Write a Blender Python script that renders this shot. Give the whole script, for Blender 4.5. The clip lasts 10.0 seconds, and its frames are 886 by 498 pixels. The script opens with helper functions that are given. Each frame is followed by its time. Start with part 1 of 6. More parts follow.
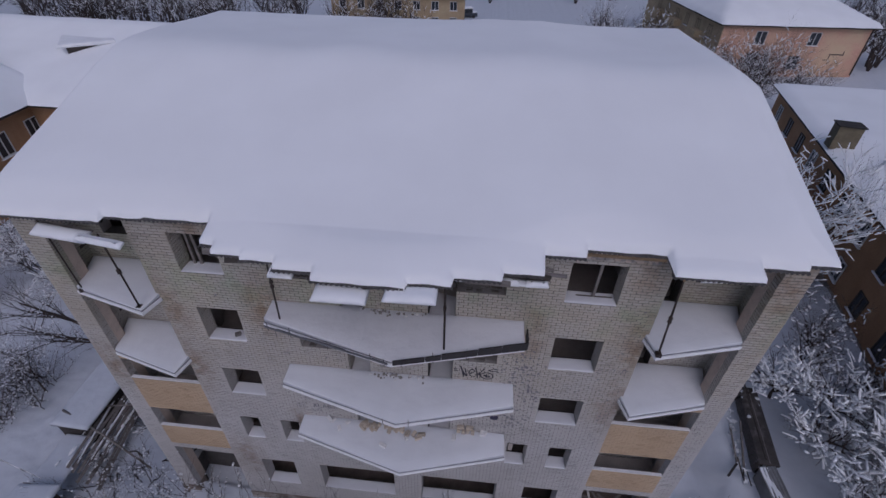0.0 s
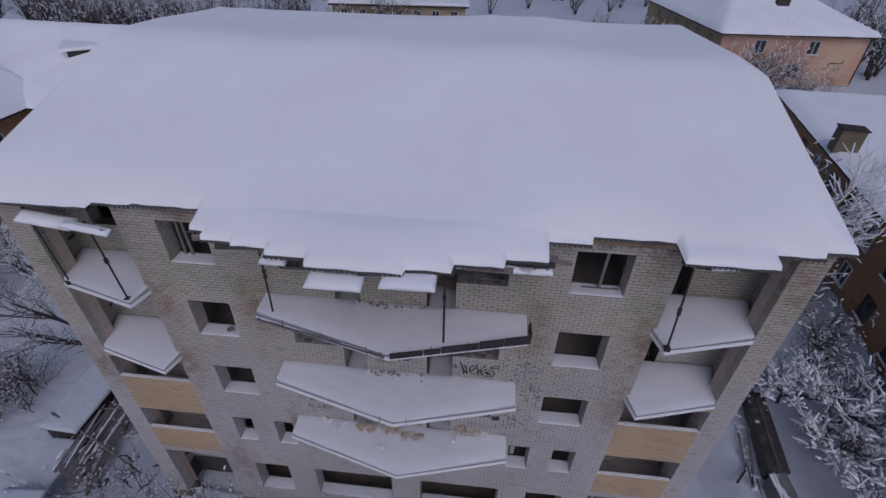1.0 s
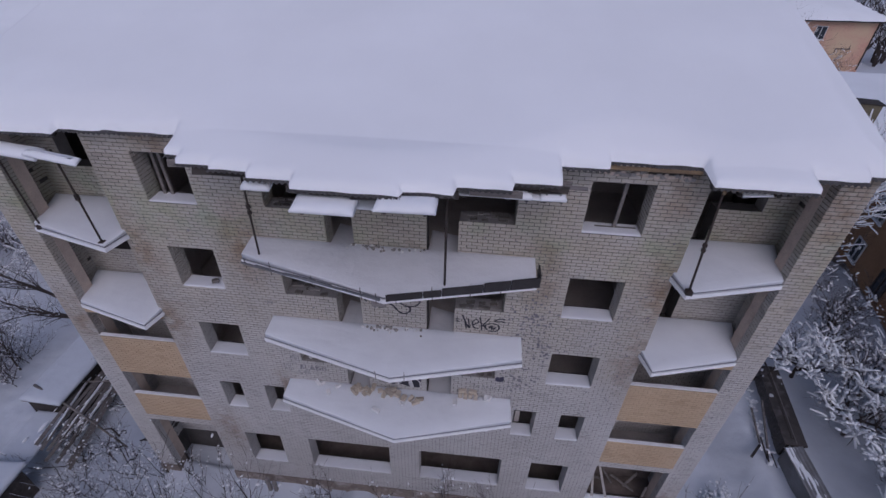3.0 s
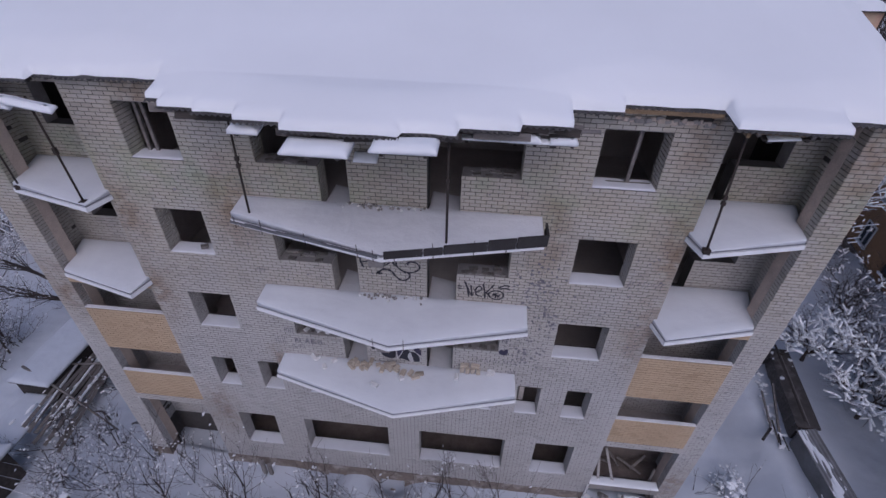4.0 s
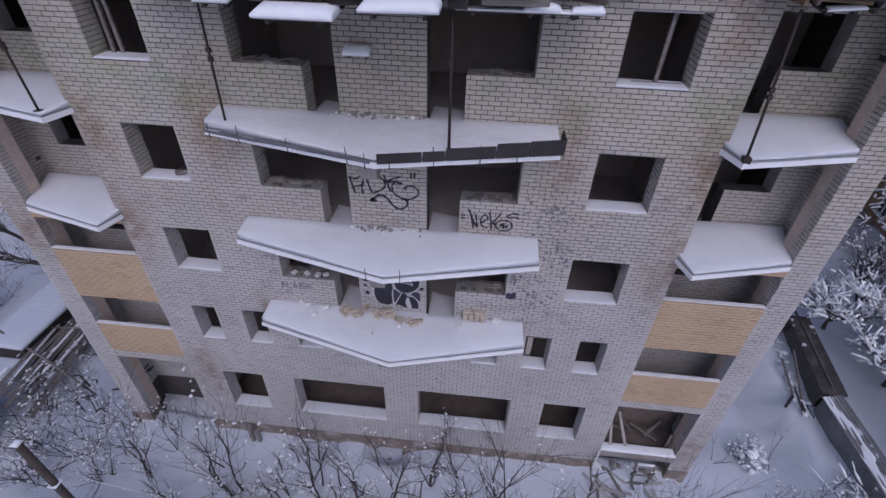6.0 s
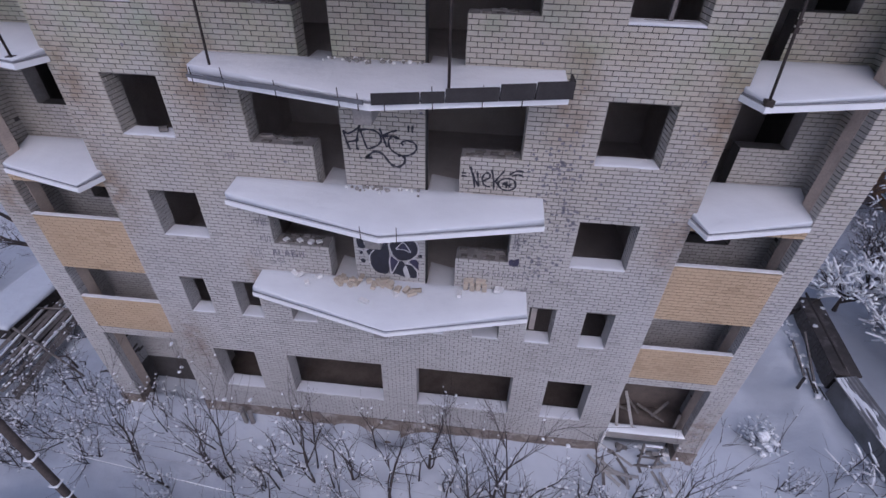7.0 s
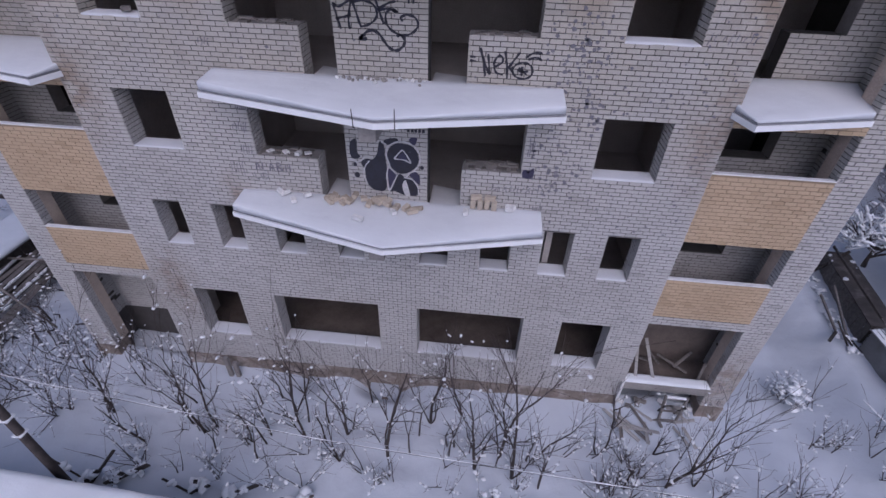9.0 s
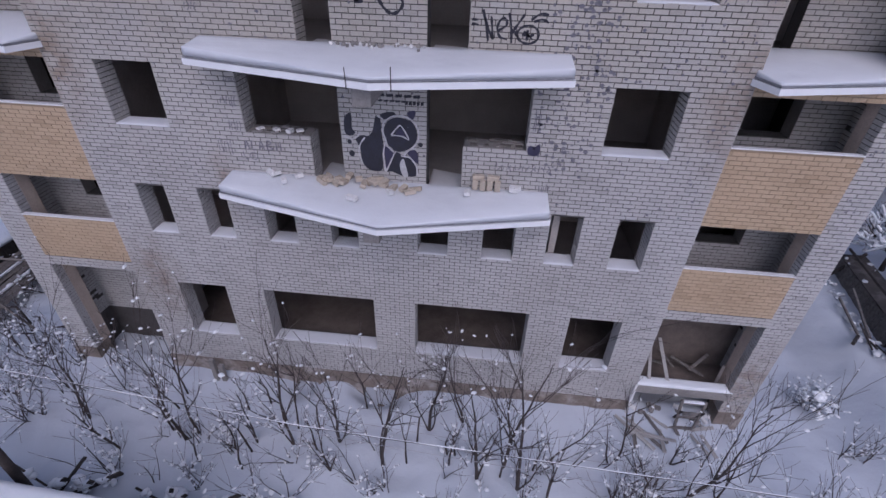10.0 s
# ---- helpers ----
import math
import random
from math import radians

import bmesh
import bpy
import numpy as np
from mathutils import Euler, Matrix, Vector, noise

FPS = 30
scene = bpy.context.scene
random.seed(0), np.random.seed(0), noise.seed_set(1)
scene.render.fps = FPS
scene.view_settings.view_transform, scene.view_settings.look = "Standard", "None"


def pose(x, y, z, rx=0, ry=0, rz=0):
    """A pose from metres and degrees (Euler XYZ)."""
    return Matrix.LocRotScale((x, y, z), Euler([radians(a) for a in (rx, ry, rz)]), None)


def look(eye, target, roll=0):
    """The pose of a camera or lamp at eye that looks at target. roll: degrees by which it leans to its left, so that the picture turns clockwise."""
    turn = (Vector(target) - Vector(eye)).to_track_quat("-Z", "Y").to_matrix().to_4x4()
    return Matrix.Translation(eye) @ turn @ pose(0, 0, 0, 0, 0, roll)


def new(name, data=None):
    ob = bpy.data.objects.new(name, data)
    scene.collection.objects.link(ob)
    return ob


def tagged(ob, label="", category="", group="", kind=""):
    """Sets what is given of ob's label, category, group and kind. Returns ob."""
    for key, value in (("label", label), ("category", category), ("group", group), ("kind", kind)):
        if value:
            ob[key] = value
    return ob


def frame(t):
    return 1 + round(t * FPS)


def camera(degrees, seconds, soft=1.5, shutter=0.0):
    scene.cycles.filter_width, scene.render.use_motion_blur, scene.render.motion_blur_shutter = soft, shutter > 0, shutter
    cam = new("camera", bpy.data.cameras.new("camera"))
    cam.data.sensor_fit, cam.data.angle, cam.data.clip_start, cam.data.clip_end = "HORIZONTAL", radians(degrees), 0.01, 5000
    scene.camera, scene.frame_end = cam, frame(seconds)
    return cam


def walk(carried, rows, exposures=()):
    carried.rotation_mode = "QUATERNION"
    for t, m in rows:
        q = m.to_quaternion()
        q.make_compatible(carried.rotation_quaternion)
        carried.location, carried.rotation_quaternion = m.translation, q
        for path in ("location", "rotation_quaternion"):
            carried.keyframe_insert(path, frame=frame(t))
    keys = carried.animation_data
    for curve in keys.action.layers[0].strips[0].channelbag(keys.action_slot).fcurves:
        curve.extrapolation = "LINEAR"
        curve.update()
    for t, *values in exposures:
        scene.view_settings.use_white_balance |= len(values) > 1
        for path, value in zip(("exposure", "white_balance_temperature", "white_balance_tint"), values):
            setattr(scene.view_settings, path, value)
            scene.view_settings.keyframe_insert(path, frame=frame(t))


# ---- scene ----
cam = camera(87.5, 10.0)
PATH = [
    (0, (1.193, 1.905, 21.519), (1.059, 3.49, 20.307), 1.3),
    (0.5, (1.193, 1.918, 21.179), (1.056, 3.53, 20.003), 1.3),
    (1, (1.215, 1.93, 20.815), (1.077, 3.543, 19.64), 1.4),
    (1.5, (1.23, 1.949, 20.445), (1.095, 3.561, 19.268), 1.4),
    (2, (1.227, 1.96, 20.006), (1.092, 3.568, 18.825), 1.5),
    (2.5, (1.224, 1.915, 19.564), (1.088, 3.522, 18.381), 1.5),
    (4, (1.221, 1.857, 17.933), (1.084, 3.459, 16.743), 1.5),
    (4.5, (1.211, 1.842, 17.36), (1.075, 3.442, 16.167), 1.5),
    (5, (1.223, 1.827, 16.782), (1.086, 3.425, 15.587), 1.5),
    (5.5, (1.225, 1.855, 16.31), (1.088, 3.452, 15.113), 1.6),
    (7, (1.27, 1.825, 14.76), (1.134, 3.419, 13.559), 1.7),
    (7.5, (1.284, 1.812, 14.239), (1.149, 3.403, 13.035), 1.7),
    (8, (1.288, 1.766, 13.657), (1.153, 3.355, 12.45), 1.8),
    (8.5, (1.25, 1.735, 13.031), (1.118, 3.323, 11.822), 1.9),
    (9, (1.228, 1.752, 12.408), (1.095, 3.337, 11.195), 1.9),
    (9.5, (1.239, 1.767, 11.811), (1.104, 3.362, 10.612), 1.9),
    (10, (1.26, 1.819, 11.25), (1.117, 3.465, 10.123), 1.9),
]
walk(cam, [(t, look(eye, target, roll)) for t, eye, target, roll in PATH], [(0, -0.68, 5330, 23), (2.0, -0.62, 5320, 24), (4.5, -0.26, 5260, 25), (5.5, -0.12, 5260, 25), (7, 0.04, 5250, 25), (10, 0.04, 5250, 25)])

# ---- light: a veiled winter sky, brightest behind the camera ----
SUN_UP, SUN_ROUND = 48.0, 168.0
world = bpy.data.worlds.new("winter_sky")
scene.world = world
world.use_nodes = True
wn = world.node_tree.nodes
wl = world.node_tree.links
sky = wn.new("ShaderNodeTexSky")
sky.sky_type = "NISHITA"
sky.sun_disc = False
sky.sun_elevation = radians(SUN_UP)
sky.sun_rotation = radians(SUN_ROUND)
sky.air_density = 1.5
sky.dust_density = 6.0
sky.ozone_density = 2.0
wn["Background"].inputs["Strength"].default_value = 0.08
wl.new(sky.outputs[0], wn["Background"].inputs["Color"])

sun = new("sun", bpy.data.lights.new("sun", "SUN"))
sun.data.energy = 0.45
sun.data.angle = radians(80)
sun.data.color = (1.0, 0.95, 0.9)
sun.matrix_world = look((0, 0, 60), (-math.sin(radians(SUN_ROUND)) * 50, -math.cos(radians(SUN_ROUND)) * 50, 60 - 50 * math.tan(radians(SUN_UP))))


# ---- materials ----
def nodes_of(name):
    m = bpy.data.materials.new(name)
    m.use_nodes = True
    return m, m.node_tree.nodes, m.node_tree.links, m.node_tree.nodes["Principled BSDF"]


def noise_node(n, l, scale, detail=4.0, rough=0.6, stretch=None):
    t = n.new("ShaderNodeTexNoise")
    t.inputs["Scale"].default_value = scale
    t.inputs["Detail"].default_value = detail
    t.inputs["Roughness"].default_value = rough
    c = n.new("ShaderNodeTexCoord")
    if stretch:
        mp = n.new("ShaderNodeMapping")
        mp.inputs["Scale"].default_value = stretch
        l.new(c.outputs["Object"], mp.inputs["Vector"])
        l.new(mp.outputs[0], t.inputs["Vector"])
    else:
        l.new(c.outputs["Object"], t.inputs["Vector"])
    return t


def ramp(n, l, src, stops):
    r = n.new("ShaderNodeValToRGB")
    while len(r.color_ramp.elements) < len(stops):
        r.color_ramp.elements.new(0.5)
    for e, (p, c) in zip(r.color_ramp.elements, stops):
        e.position = p
        e.color = (*c, 1) if len(c) == 3 else c
    l.new(src, r.inputs[0])
    return r


def mix(n, l, fac, a, b, mode="MIX"):
    m = n.new("ShaderNodeMix")
    m.data_type = "RGBA"
    m.blend_type = mode
    for src, key in ((fac, 0), (a, 6), (b, 7)):
        if isinstance(src, (int, float)):
            m.inputs[key].default_value = src
        elif isinstance(src, tuple):
            m.inputs[key].default_value = (*src, 1)
        else:
            l.new(src, m.inputs[key])
    return m.outputs[2]


def mat(name, base, dark=None, stain=None, coarse=1.5, fine=30.0, rough=0.85, bump=0.25, metal=0.0, stretch=None, vary=0.0):
    """A weathered surface: base and dark mixed at a coarse and a fine scale, stain in patches, fine relief."""
    m, n, l, b = nodes_of(name)
    dark = dark or tuple(c * 0.72 for c in base)
    a1 = noise_node(n, l, coarse, 5, 0.65, stretch)
    a2 = noise_node(n, l, fine, 3, 0.6, stretch)
    f1 = ramp(n, l, a1.outputs[0], [(0.32, (0, 0, 0)), (0.68, (1, 1, 1))])
    col = mix(n, l, f1.outputs[0], dark, base)
    f2 = ramp(n, l, a2.outputs[0], [(0.3, (0.82, 0.82, 0.82)), (0.7, (1.08, 1.08, 1.08))])
    col = mix(n, l, 1.0, col, f2.outputs[0], "MULTIPLY")
    if stain:
        a3 = noise_node(n, l, coarse * 0.55, 6, 0.7)
        f3 = ramp(n, l, a3.outputs[0], [(0.52, (0, 0, 0)), (0.66, (1, 1, 1))])
        col = mix(n, l, f3.outputs[0], col, stain)
    if vary:
        info = n.new("ShaderNodeObjectInfo")
        f4 = ramp(n, l, info.outputs["Random"], [(0, (1 - vary,) * 3), (1, (1 + vary,) * 3)])
        col = mix(n, l, 1.0, col, f4.outputs[0], "MULTIPLY")
    l.new(col, b.inputs["Base Color"])
    b.inputs["Roughness"].default_value = rough
    b.inputs["Metallic"].default_value = metal
    if bump:
        bp = n.new("ShaderNodeBump")
        bp.inputs["Strength"].default_value = bump
        bp.inputs["Distance"].default_value = 0.02
        l.new(a2.outputs[0], bp.inputs["Height"])
        l.new(bp.outputs[0], b.inputs["Normal"])
    return m


def snow_mat(name, base=(0.88, 0.89, 0.905), lumps=1.2, strength=0.35, dirt=0.0):
    m, n, l, b = nodes_of(name)
    a1 = noise_node(n, l, lumps, 4, 0.5)
    a2 = noise_node(n, l, 26, 3, 0.6)
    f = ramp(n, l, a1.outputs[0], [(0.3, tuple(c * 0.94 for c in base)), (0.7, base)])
    col = f.outputs[0]
    if dirt:
        a3 = noise_node(n, l, 5.5, 6, 0.75)
        g = ramp(n, l, a3.outputs[0], [(0.62, (0, 0, 0)), (0.78, (dirt, dirt, dirt))])
        col = mix(n, l, g.outputs[0], col, (0.22, 0.19, 0.16))
    l.new(col, b.inputs["Base Color"])
    b.inputs["Roughness"].default_value = 0.75
    b.inputs["Specular IOR Level"].default_value = 0.2
    s = n.new("ShaderNodeMath")
    s.operation = "MULTIPLY_ADD"
    s.inputs[1].default_value = 0.12
    l.new(a2.outputs[0], s.inputs[0])
    l.new(a1.outputs[0], s.inputs[2])
    bp = n.new("ShaderNodeBump")
    bp.inputs["Strength"].default_value = strength
    bp.inputs["Distance"].default_value = 0.12
    l.new(s.outputs[0], bp.inputs["Height"])
    l.new(bp.outputs[0], b.inputs["Normal"])
    return m


W = 11.0                       # the plane of the facade
# damp brown stains on the brick: x, z, reach
STAINS = ((-4.75, 11.9, 0.9), (2.95, 11.8, 0.7), (-7.75, 11.6, 0.8), (-7.75, 8.9, 0.9), (5.95, 11.5, 0.9), (5.95, 8.8, 1.0), (-4.6, 6.2, 0.6), (8.95, 14.2, 0.9), (-6.3, 14.7, 0.8), (5.6, 14.6, 0.9), (-10.8, 8.6, 0.8), (-7.3, 3.3, 0.9), (8.9, 1.2, 1.0))


def brick_mat(name, lo, hi, island, weather):
    """Pressed brick: a tone for each brick, grain, blotches; weather: ochre and green staining on the upper storeys."""
    m, n, l, b = nodes_of(name)
    if island:
        rnd = n.new("ShaderNodeNewGeometry").outputs["Random Per Island"]
    else:
        rnd = n.new("ShaderNodeObjectInfo").outputs["Random"]
    tone = ramp(n, l, rnd, [(0.0, lo), (0.12, tuple(0.75 * p + 0.25 * q for p, q in zip(hi, lo))), (1.0, hi)])
    geo = n.new("ShaderNodeNewGeometry")
    big = n.new("ShaderNodeTexNoise")
    big.inputs["Scale"].default_value = 0.55
    big.inputs["Detail"].default_value = 5
    l.new(geo.outputs["Position"], big.inputs["Vector"])
    fine = n.new("ShaderNodeTexNoise")
    fine.inputs["Scale"].default_value = 38
    fine.inputs["Detail"].default_value = 4
    l.new(geo.outputs["Position"], fine.inputs["Vector"])
    g = ramp(n, l, fine.outputs[0], [(0.3, (0.86, 0.86, 0.86)), (0.7, (1.06, 1.06, 1.06))])
    col = mix(n, l, 1.0, tone.outputs[0], g.outputs[0], "MULTIPLY")
    h = ramp(n, l, big.outputs[0], [(0.35, (0.91, 0.90, 0.89)), (0.6, (1, 1, 1))])
    col = mix(n, l, 1.0, col, h.outputs[0], "MULTIPLY")
    if weather:
        sep = n.new("ShaderNodeSeparateXYZ")
        l.new(geo.outputs["Position"], sep.inputs[0])
        up = n.new("ShaderNodeMapRange")
        up.inputs[1].default_value = 6.2
        up.inputs[2].default_value = 12.0
        l.new(sep.outputs["Z"], up.inputs[0])
        patch = n.new("ShaderNodeTexNoise")
        patch.inputs["Scale"].default_value = 0.8
        patch.inputs["Detail"].default_value = 6
        patch.inputs["Roughness"].default_value = 0.7
        l.new(geo.outputs["Position"], patch.inputs["Vector"])
        pr = ramp(n, l, patch.outputs[0], [(0.34, (0.4, 0.4, 0.4)), (0.6, (1, 1, 1))])
        f = n.new("ShaderNodeMath")
        f.operation = "MULTIPLY"
        l.new(up.outputs[0], f.inputs[0])
        l.new(pr.outputs[0], f.inputs[1])
        col = mix(n, l, f.outputs[0], col, mix(n, l, 1.0, col, (0.95, 0.885, 0.74), "MULTIPLY"))
        # algae in a belt below the top storey's sills
        belt = n.new("ShaderNodeMapRange")
        belt.inputs[1].default_value = 1.1
        belt.inputs[2].default_value = 0.0
        d = n.new("ShaderNodeMath")
        d.operation = "SUBTRACT"
        d.inputs[1].default_value = 12.75
        l.new(sep.outputs["Z"], d.inputs[0])
        ab = n.new("ShaderNodeMath")
        ab.operation = "ABSOLUTE"
        l.new(d.outputs[0], ab.inputs[0])
        l.new(ab.outputs[0], belt.inputs[0])
        p2 = n.new("ShaderNodeTexNoise")
        p2.inputs["Scale"].default_value = 1.3
        p2.inputs["Detail"].default_value = 5
        l.new(geo.outputs["Position"], p2.inputs["Vector"])
        pr2 = ramp(n, l, p2.outputs[0], [(0.42, (0, 0, 0)), (0.62, (1, 1, 1))])
        f2 = n.new("ShaderNodeMath")
        f2.operation = "MULTIPLY"
        l.new(belt.outputs[0], f2.inputs[0])
        l.new(pr2.outputs[0], f2.inputs[1])
        col = mix(n, l, f2.outputs[0], col, mix(n, l, 1.0, col, (0.80, 0.90, 0.77), "MULTIPLY"))
    if weather:
        squash = n.new("ShaderNodeVectorMath")
        squash.operation = "MULTIPLY"
        squash.inputs[1].default_value = (1.0, 1.0, 0.5)
        l.new(geo.outputs["Position"], squash.inputs[0])
        total = None
        for x, z, r in STAINS:
            dist = n.new("ShaderNodeVectorMath")
            dist.operation = "DISTANCE"
            dist.inputs[1].default_value = (x, W, z * 0.5)
            l.new(squash.outputs[0], dist.inputs[0])
            near = n.new("ShaderNodeMapRange")
            near.inputs[1].default_value = r
            near.inputs[2].default_value = 0.0
            l.new(dist.outputs["Value"], near.inputs[0])
            if total is None:
                total = near.outputs[0]
            else:
                add = n.new("ShaderNodeMath")
                add.operation = "MAXIMUM"
                l.new(total, add.inputs[0])
                l.new(near.outputs[0], add.inputs[1])
                total = add.outputs[0]
        drip = n.new("ShaderNodeTexNoise")
        drip.inputs["Scale"].default_value = 3.5
        drip.inputs["Detail"].default_value = 5
        l.new(geo.outputs["Position"], drip.inputs["Vector"])
        dr = ramp(n, l, drip.outputs[0], [(0.35, (0.15, 0.15, 0.15)), (0.62, (1, 1, 1))])
        amount = n.new("ShaderNodeMath")
        amount.operation = "MULTIPLY"
        l.new(total, amount.inputs[0])
        l.new(dr.outputs[0], amount.inputs[1])
        col = mix(n, l, amount.outputs[0], col, mix(n, l, 1.0, col, (0.60, 0.49, 0.40), "MULTIPLY"))
    l.new(col, b.inputs["Base Color"])
    b.inputs["Roughness"].default_value = 0.88
    bp = n.new("ShaderNodeBump")
    bp.inputs["Strength"].default_value = 0.25
    bp.inputs["Distance"].default_value = 0.01
    l.new(fine.outputs[0], bp.inputs["Height"])
    l.new(bp.outputs[0], b.inputs["Normal"])
    return m


SNOW = snow_mat("snow")
SNOW_ROOF = snow_mat("roof_snow", (0.92, 0.93, 0.945), lumps=0.3, strength=0.1)
# yard and woodshed snow: shade put into a darker, bluer base, plus dirt specks
SNOW_SHADED = snow_mat("shaded_snow", (0.57, 0.60, 0.65), 1.6, 0.5, 0.2)
# dirt specks on a grey base that also holds the top balcony's shade
SNOW_DIRTY_SHADED = snow_mat("dirty_shaded_snow", (0.70, 0.705, 0.73), 2.0, 0.4, 0.4)
# balcony and loggia snow: the block's shade is put into this dimmer base
SNOW_BALCONY_SHADED = snow_mat("shaded_balcony_snow", (0.70, 0.715, 0.745), 1.4, 0.25, 0.12)
BRICK = brick_mat("silicate_brick", (0.41, 0.396, 0.384), (0.51, 0.496, 0.486), True, True)
BRICK_ONE = brick_mat("silicate_brick_single", (0.41, 0.396, 0.384), (0.51, 0.496, 0.486), False, True)
BRICK_YELLOW = brick_mat("yellow_brick", (0.44, 0.325, 0.205), (0.53, 0.40, 0.262), True, False)
BRICK_LOOSE = brick_mat("loose_yellow_brick", (0.42, 0.36, 0.285), (0.58, 0.505, 0.41), False, False)
MORTAR_WARM = mat("warm_mortar", (0.34, 0.26, 0.17), rough=0.95)
MORTAR = mat("mortar", (0.095, 0.088, 0.085), rough=0.95)
CONCRETE = mat("concrete", (0.34, 0.32, 0.30), (0.24, 0.22, 0.21), rough=0.9)
CONCRETE_PALE = mat("pale_concrete", (0.82, 0.815, 0.81), (0.72, 0.71, 0.70), coarse=3, rough=0.9, bump=0.06)
SLAB_EDGE = snow_mat("whitewashed_slab", (0.86, 0.86, 0.87), 3.0, 0.05)
STRIP_GREY = mat("weathered_strip", (0.33, 0.33, 0.355), (0.19, 0.19, 0.205), coarse=7, rough=0.8, bump=0.1)
PLINTH = mat("stained_plinth", (0.30, 0.25, 0.21), (0.17, 0.14, 0.12), (0.42, 0.38, 0.35), coarse=2.6, rough=0.95)
INSIDE = mat("bare_interior", (0.47, 0.435, 0.41), (0.38, 0.35, 0.33), rough=0.95)
STRIP_PLASTER = mat("rendered_strip", (0.60, 0.50, 0.415), (0.46, 0.38, 0.32), coarse=2.0, rough=0.9)
BED = mat("mortar_crust", (0.22, 0.20, 0.185), (0.12, 0.105, 0.095), coarse=5, rough=0.95)
DIRT_AND_RENDER = mat("dirt_floor_and_render", (0.19, 0.155, 0.135), (0.11, 0.09, 0.08), rough=0.95)
DARK_STRIP = mat("grey_drip_strip", (0.17, 0.17, 0.18), (0.10, 0.10, 0.11), rough=0.6)
TAR_ROOF = mat("tar_paper", (0.085, 0.074, 0.068), (0.045, 0.04, 0.038), (0.14, 0.125, 0.12), coarse=2.2, rough=0.85)
TAR = mat("tarred_board", (0.045, 0.04, 0.04), (0.025, 0.022, 0.022), rough=0.8)
RUST = mat("rusty_steel", (0.07, 0.052, 0.045), (0.035, 0.028, 0.025), coarse=8, rough=0.75, metal=0.3)
WOOD_GREY = mat("grey_wood", (0.25, 0.225, 0.21), (0.13, 0.115, 0.105), rough=0.9, stretch=(1, 6, 6))
WOOD_DARK = mat("wet_dark_wood", (0.075, 0.062, 0.055), (0.035, 0.03, 0.027), rough=0.85, stretch=(1, 5, 5), vary=0.3)
WOOD_PALE = mat("bleached_wood", (0.47, 0.45, 0.43), (0.33, 0.31, 0.29), rough=0.9, stretch=(1, 6, 6))
WOOD_NEW = mat("ochre_batten", (0.30, 0.21, 0.12), (0.14, 0.095, 0.055), rough=0.85, stretch=(1, 6, 6))
SLATE = mat("corrugated_slate", (0.11, 0.105, 0.105), (0.06, 0.057, 0.057), rough=0.9)
BARK = mat("bark", (0.085, 0.068, 0.062), (0.045, 0.037, 0.034), coarse=6, rough=0.95)
TWIG = mat("twig", (0.095, 0.073, 0.07), (0.055, 0.043, 0.04), coarse=6, rough=0.95)
PLASTER_OCHRE = mat("ochre_plaster", (0.42, 0.25, 0.135), (0.32, 0.18, 0.09), (0.30, 0.15, 0.08), coarse=0.35, fine=9, rough=0.9)
PLASTER_PINK = mat("salmon_plaster", (0.62, 0.36, 0.27), (0.58, 0.40, 0.28), (0.60, 0.45, 0.30), coarse=0.16, fine=5, rough=0.9)
PLASTER_YELLOW = mat("yellow_plaster", (0.50, 0.40, 0.25), (0.36, 0.27, 0.17), coarse=0.3, fine=6, rough=0.9)
FRAME_WHITE = mat("white_window_frame", (0.72, 0.72, 0.72), rough=0.5)
PAINT_BLACK = mat("black_spray", (0.022, 0.022, 0.028), (0.03, 0.03, 0.05), coarse=5, rough=0.6)
PAINT_FADED = mat("faded_spray", (0.14, 0.135, 0.165), (0.23, 0.22, 0.24), coarse=9, rough=0.8)
PAINT_VIOLET = mat("violet_spray", (0.055, 0.05, 0.10), (0.035, 0.03, 0.06), coarse=5, rough=0.6)
PAINT_WHITE = mat("white_spray", (0.66, 0.65, 0.66), coarse=5, rough=0.7)
METAL_GREY = mat("zinc_sheet", (0.30, 0.30, 0.31), (0.19, 0.185, 0.18), coarse=1.2, rough=0.6, metal=0.2)
WIRE = mat("frosted_cable", (0.50, 0.50, 0.53), (0.25, 0.25, 0.27), coarse=12, rough=0.7)
CAR_PAINT = mat("dark_car_paint", (0.05, 0.06, 0.08), rough=0.35)
glass, gn, gl, gb = nodes_of("window_glass")
gb.inputs["Base Color"].default_value = (0.03, 0.035, 0.045, 1)
gb.inputs["Roughness"].default_value = 0.08
GLASS = glass


# ---- mesh helpers ----
def mesh_ob(name, verts, faces, material, parent=None, smooth=False, label=""):
    me = bpy.data.meshes.new(name)
    me.from_pydata([tuple(v) for v in verts], [], faces)
    me.materials.append(material)
    if smooth:
        me.shade_smooth()
    ob = new(name, me)
    ob.parent = parent
    if label:
        tagged(ob, label)
    return ob


def part(name, bm, material, parent=None, label="", smooth=False):
    me = bpy.data.meshes.new(name)
    bmesh.ops.recalc_face_normals(bm, faces=bm.faces)
    bm.to_mesh(me)
    bm.free()
    me.materials.append(material)
    if smooth:
        me.shade_smooth()
    ob = new(name, me)
    ob.parent = parent
    if label:
        tagged(ob, label)
    return ob


def thing(name, label, category, group="", kind="", at=(0, 0, 0)):
    ob = new(name)
    ob.empty_display_size = 0.2
    ob.location = at
    return tagged(ob, label, category, group, kind)


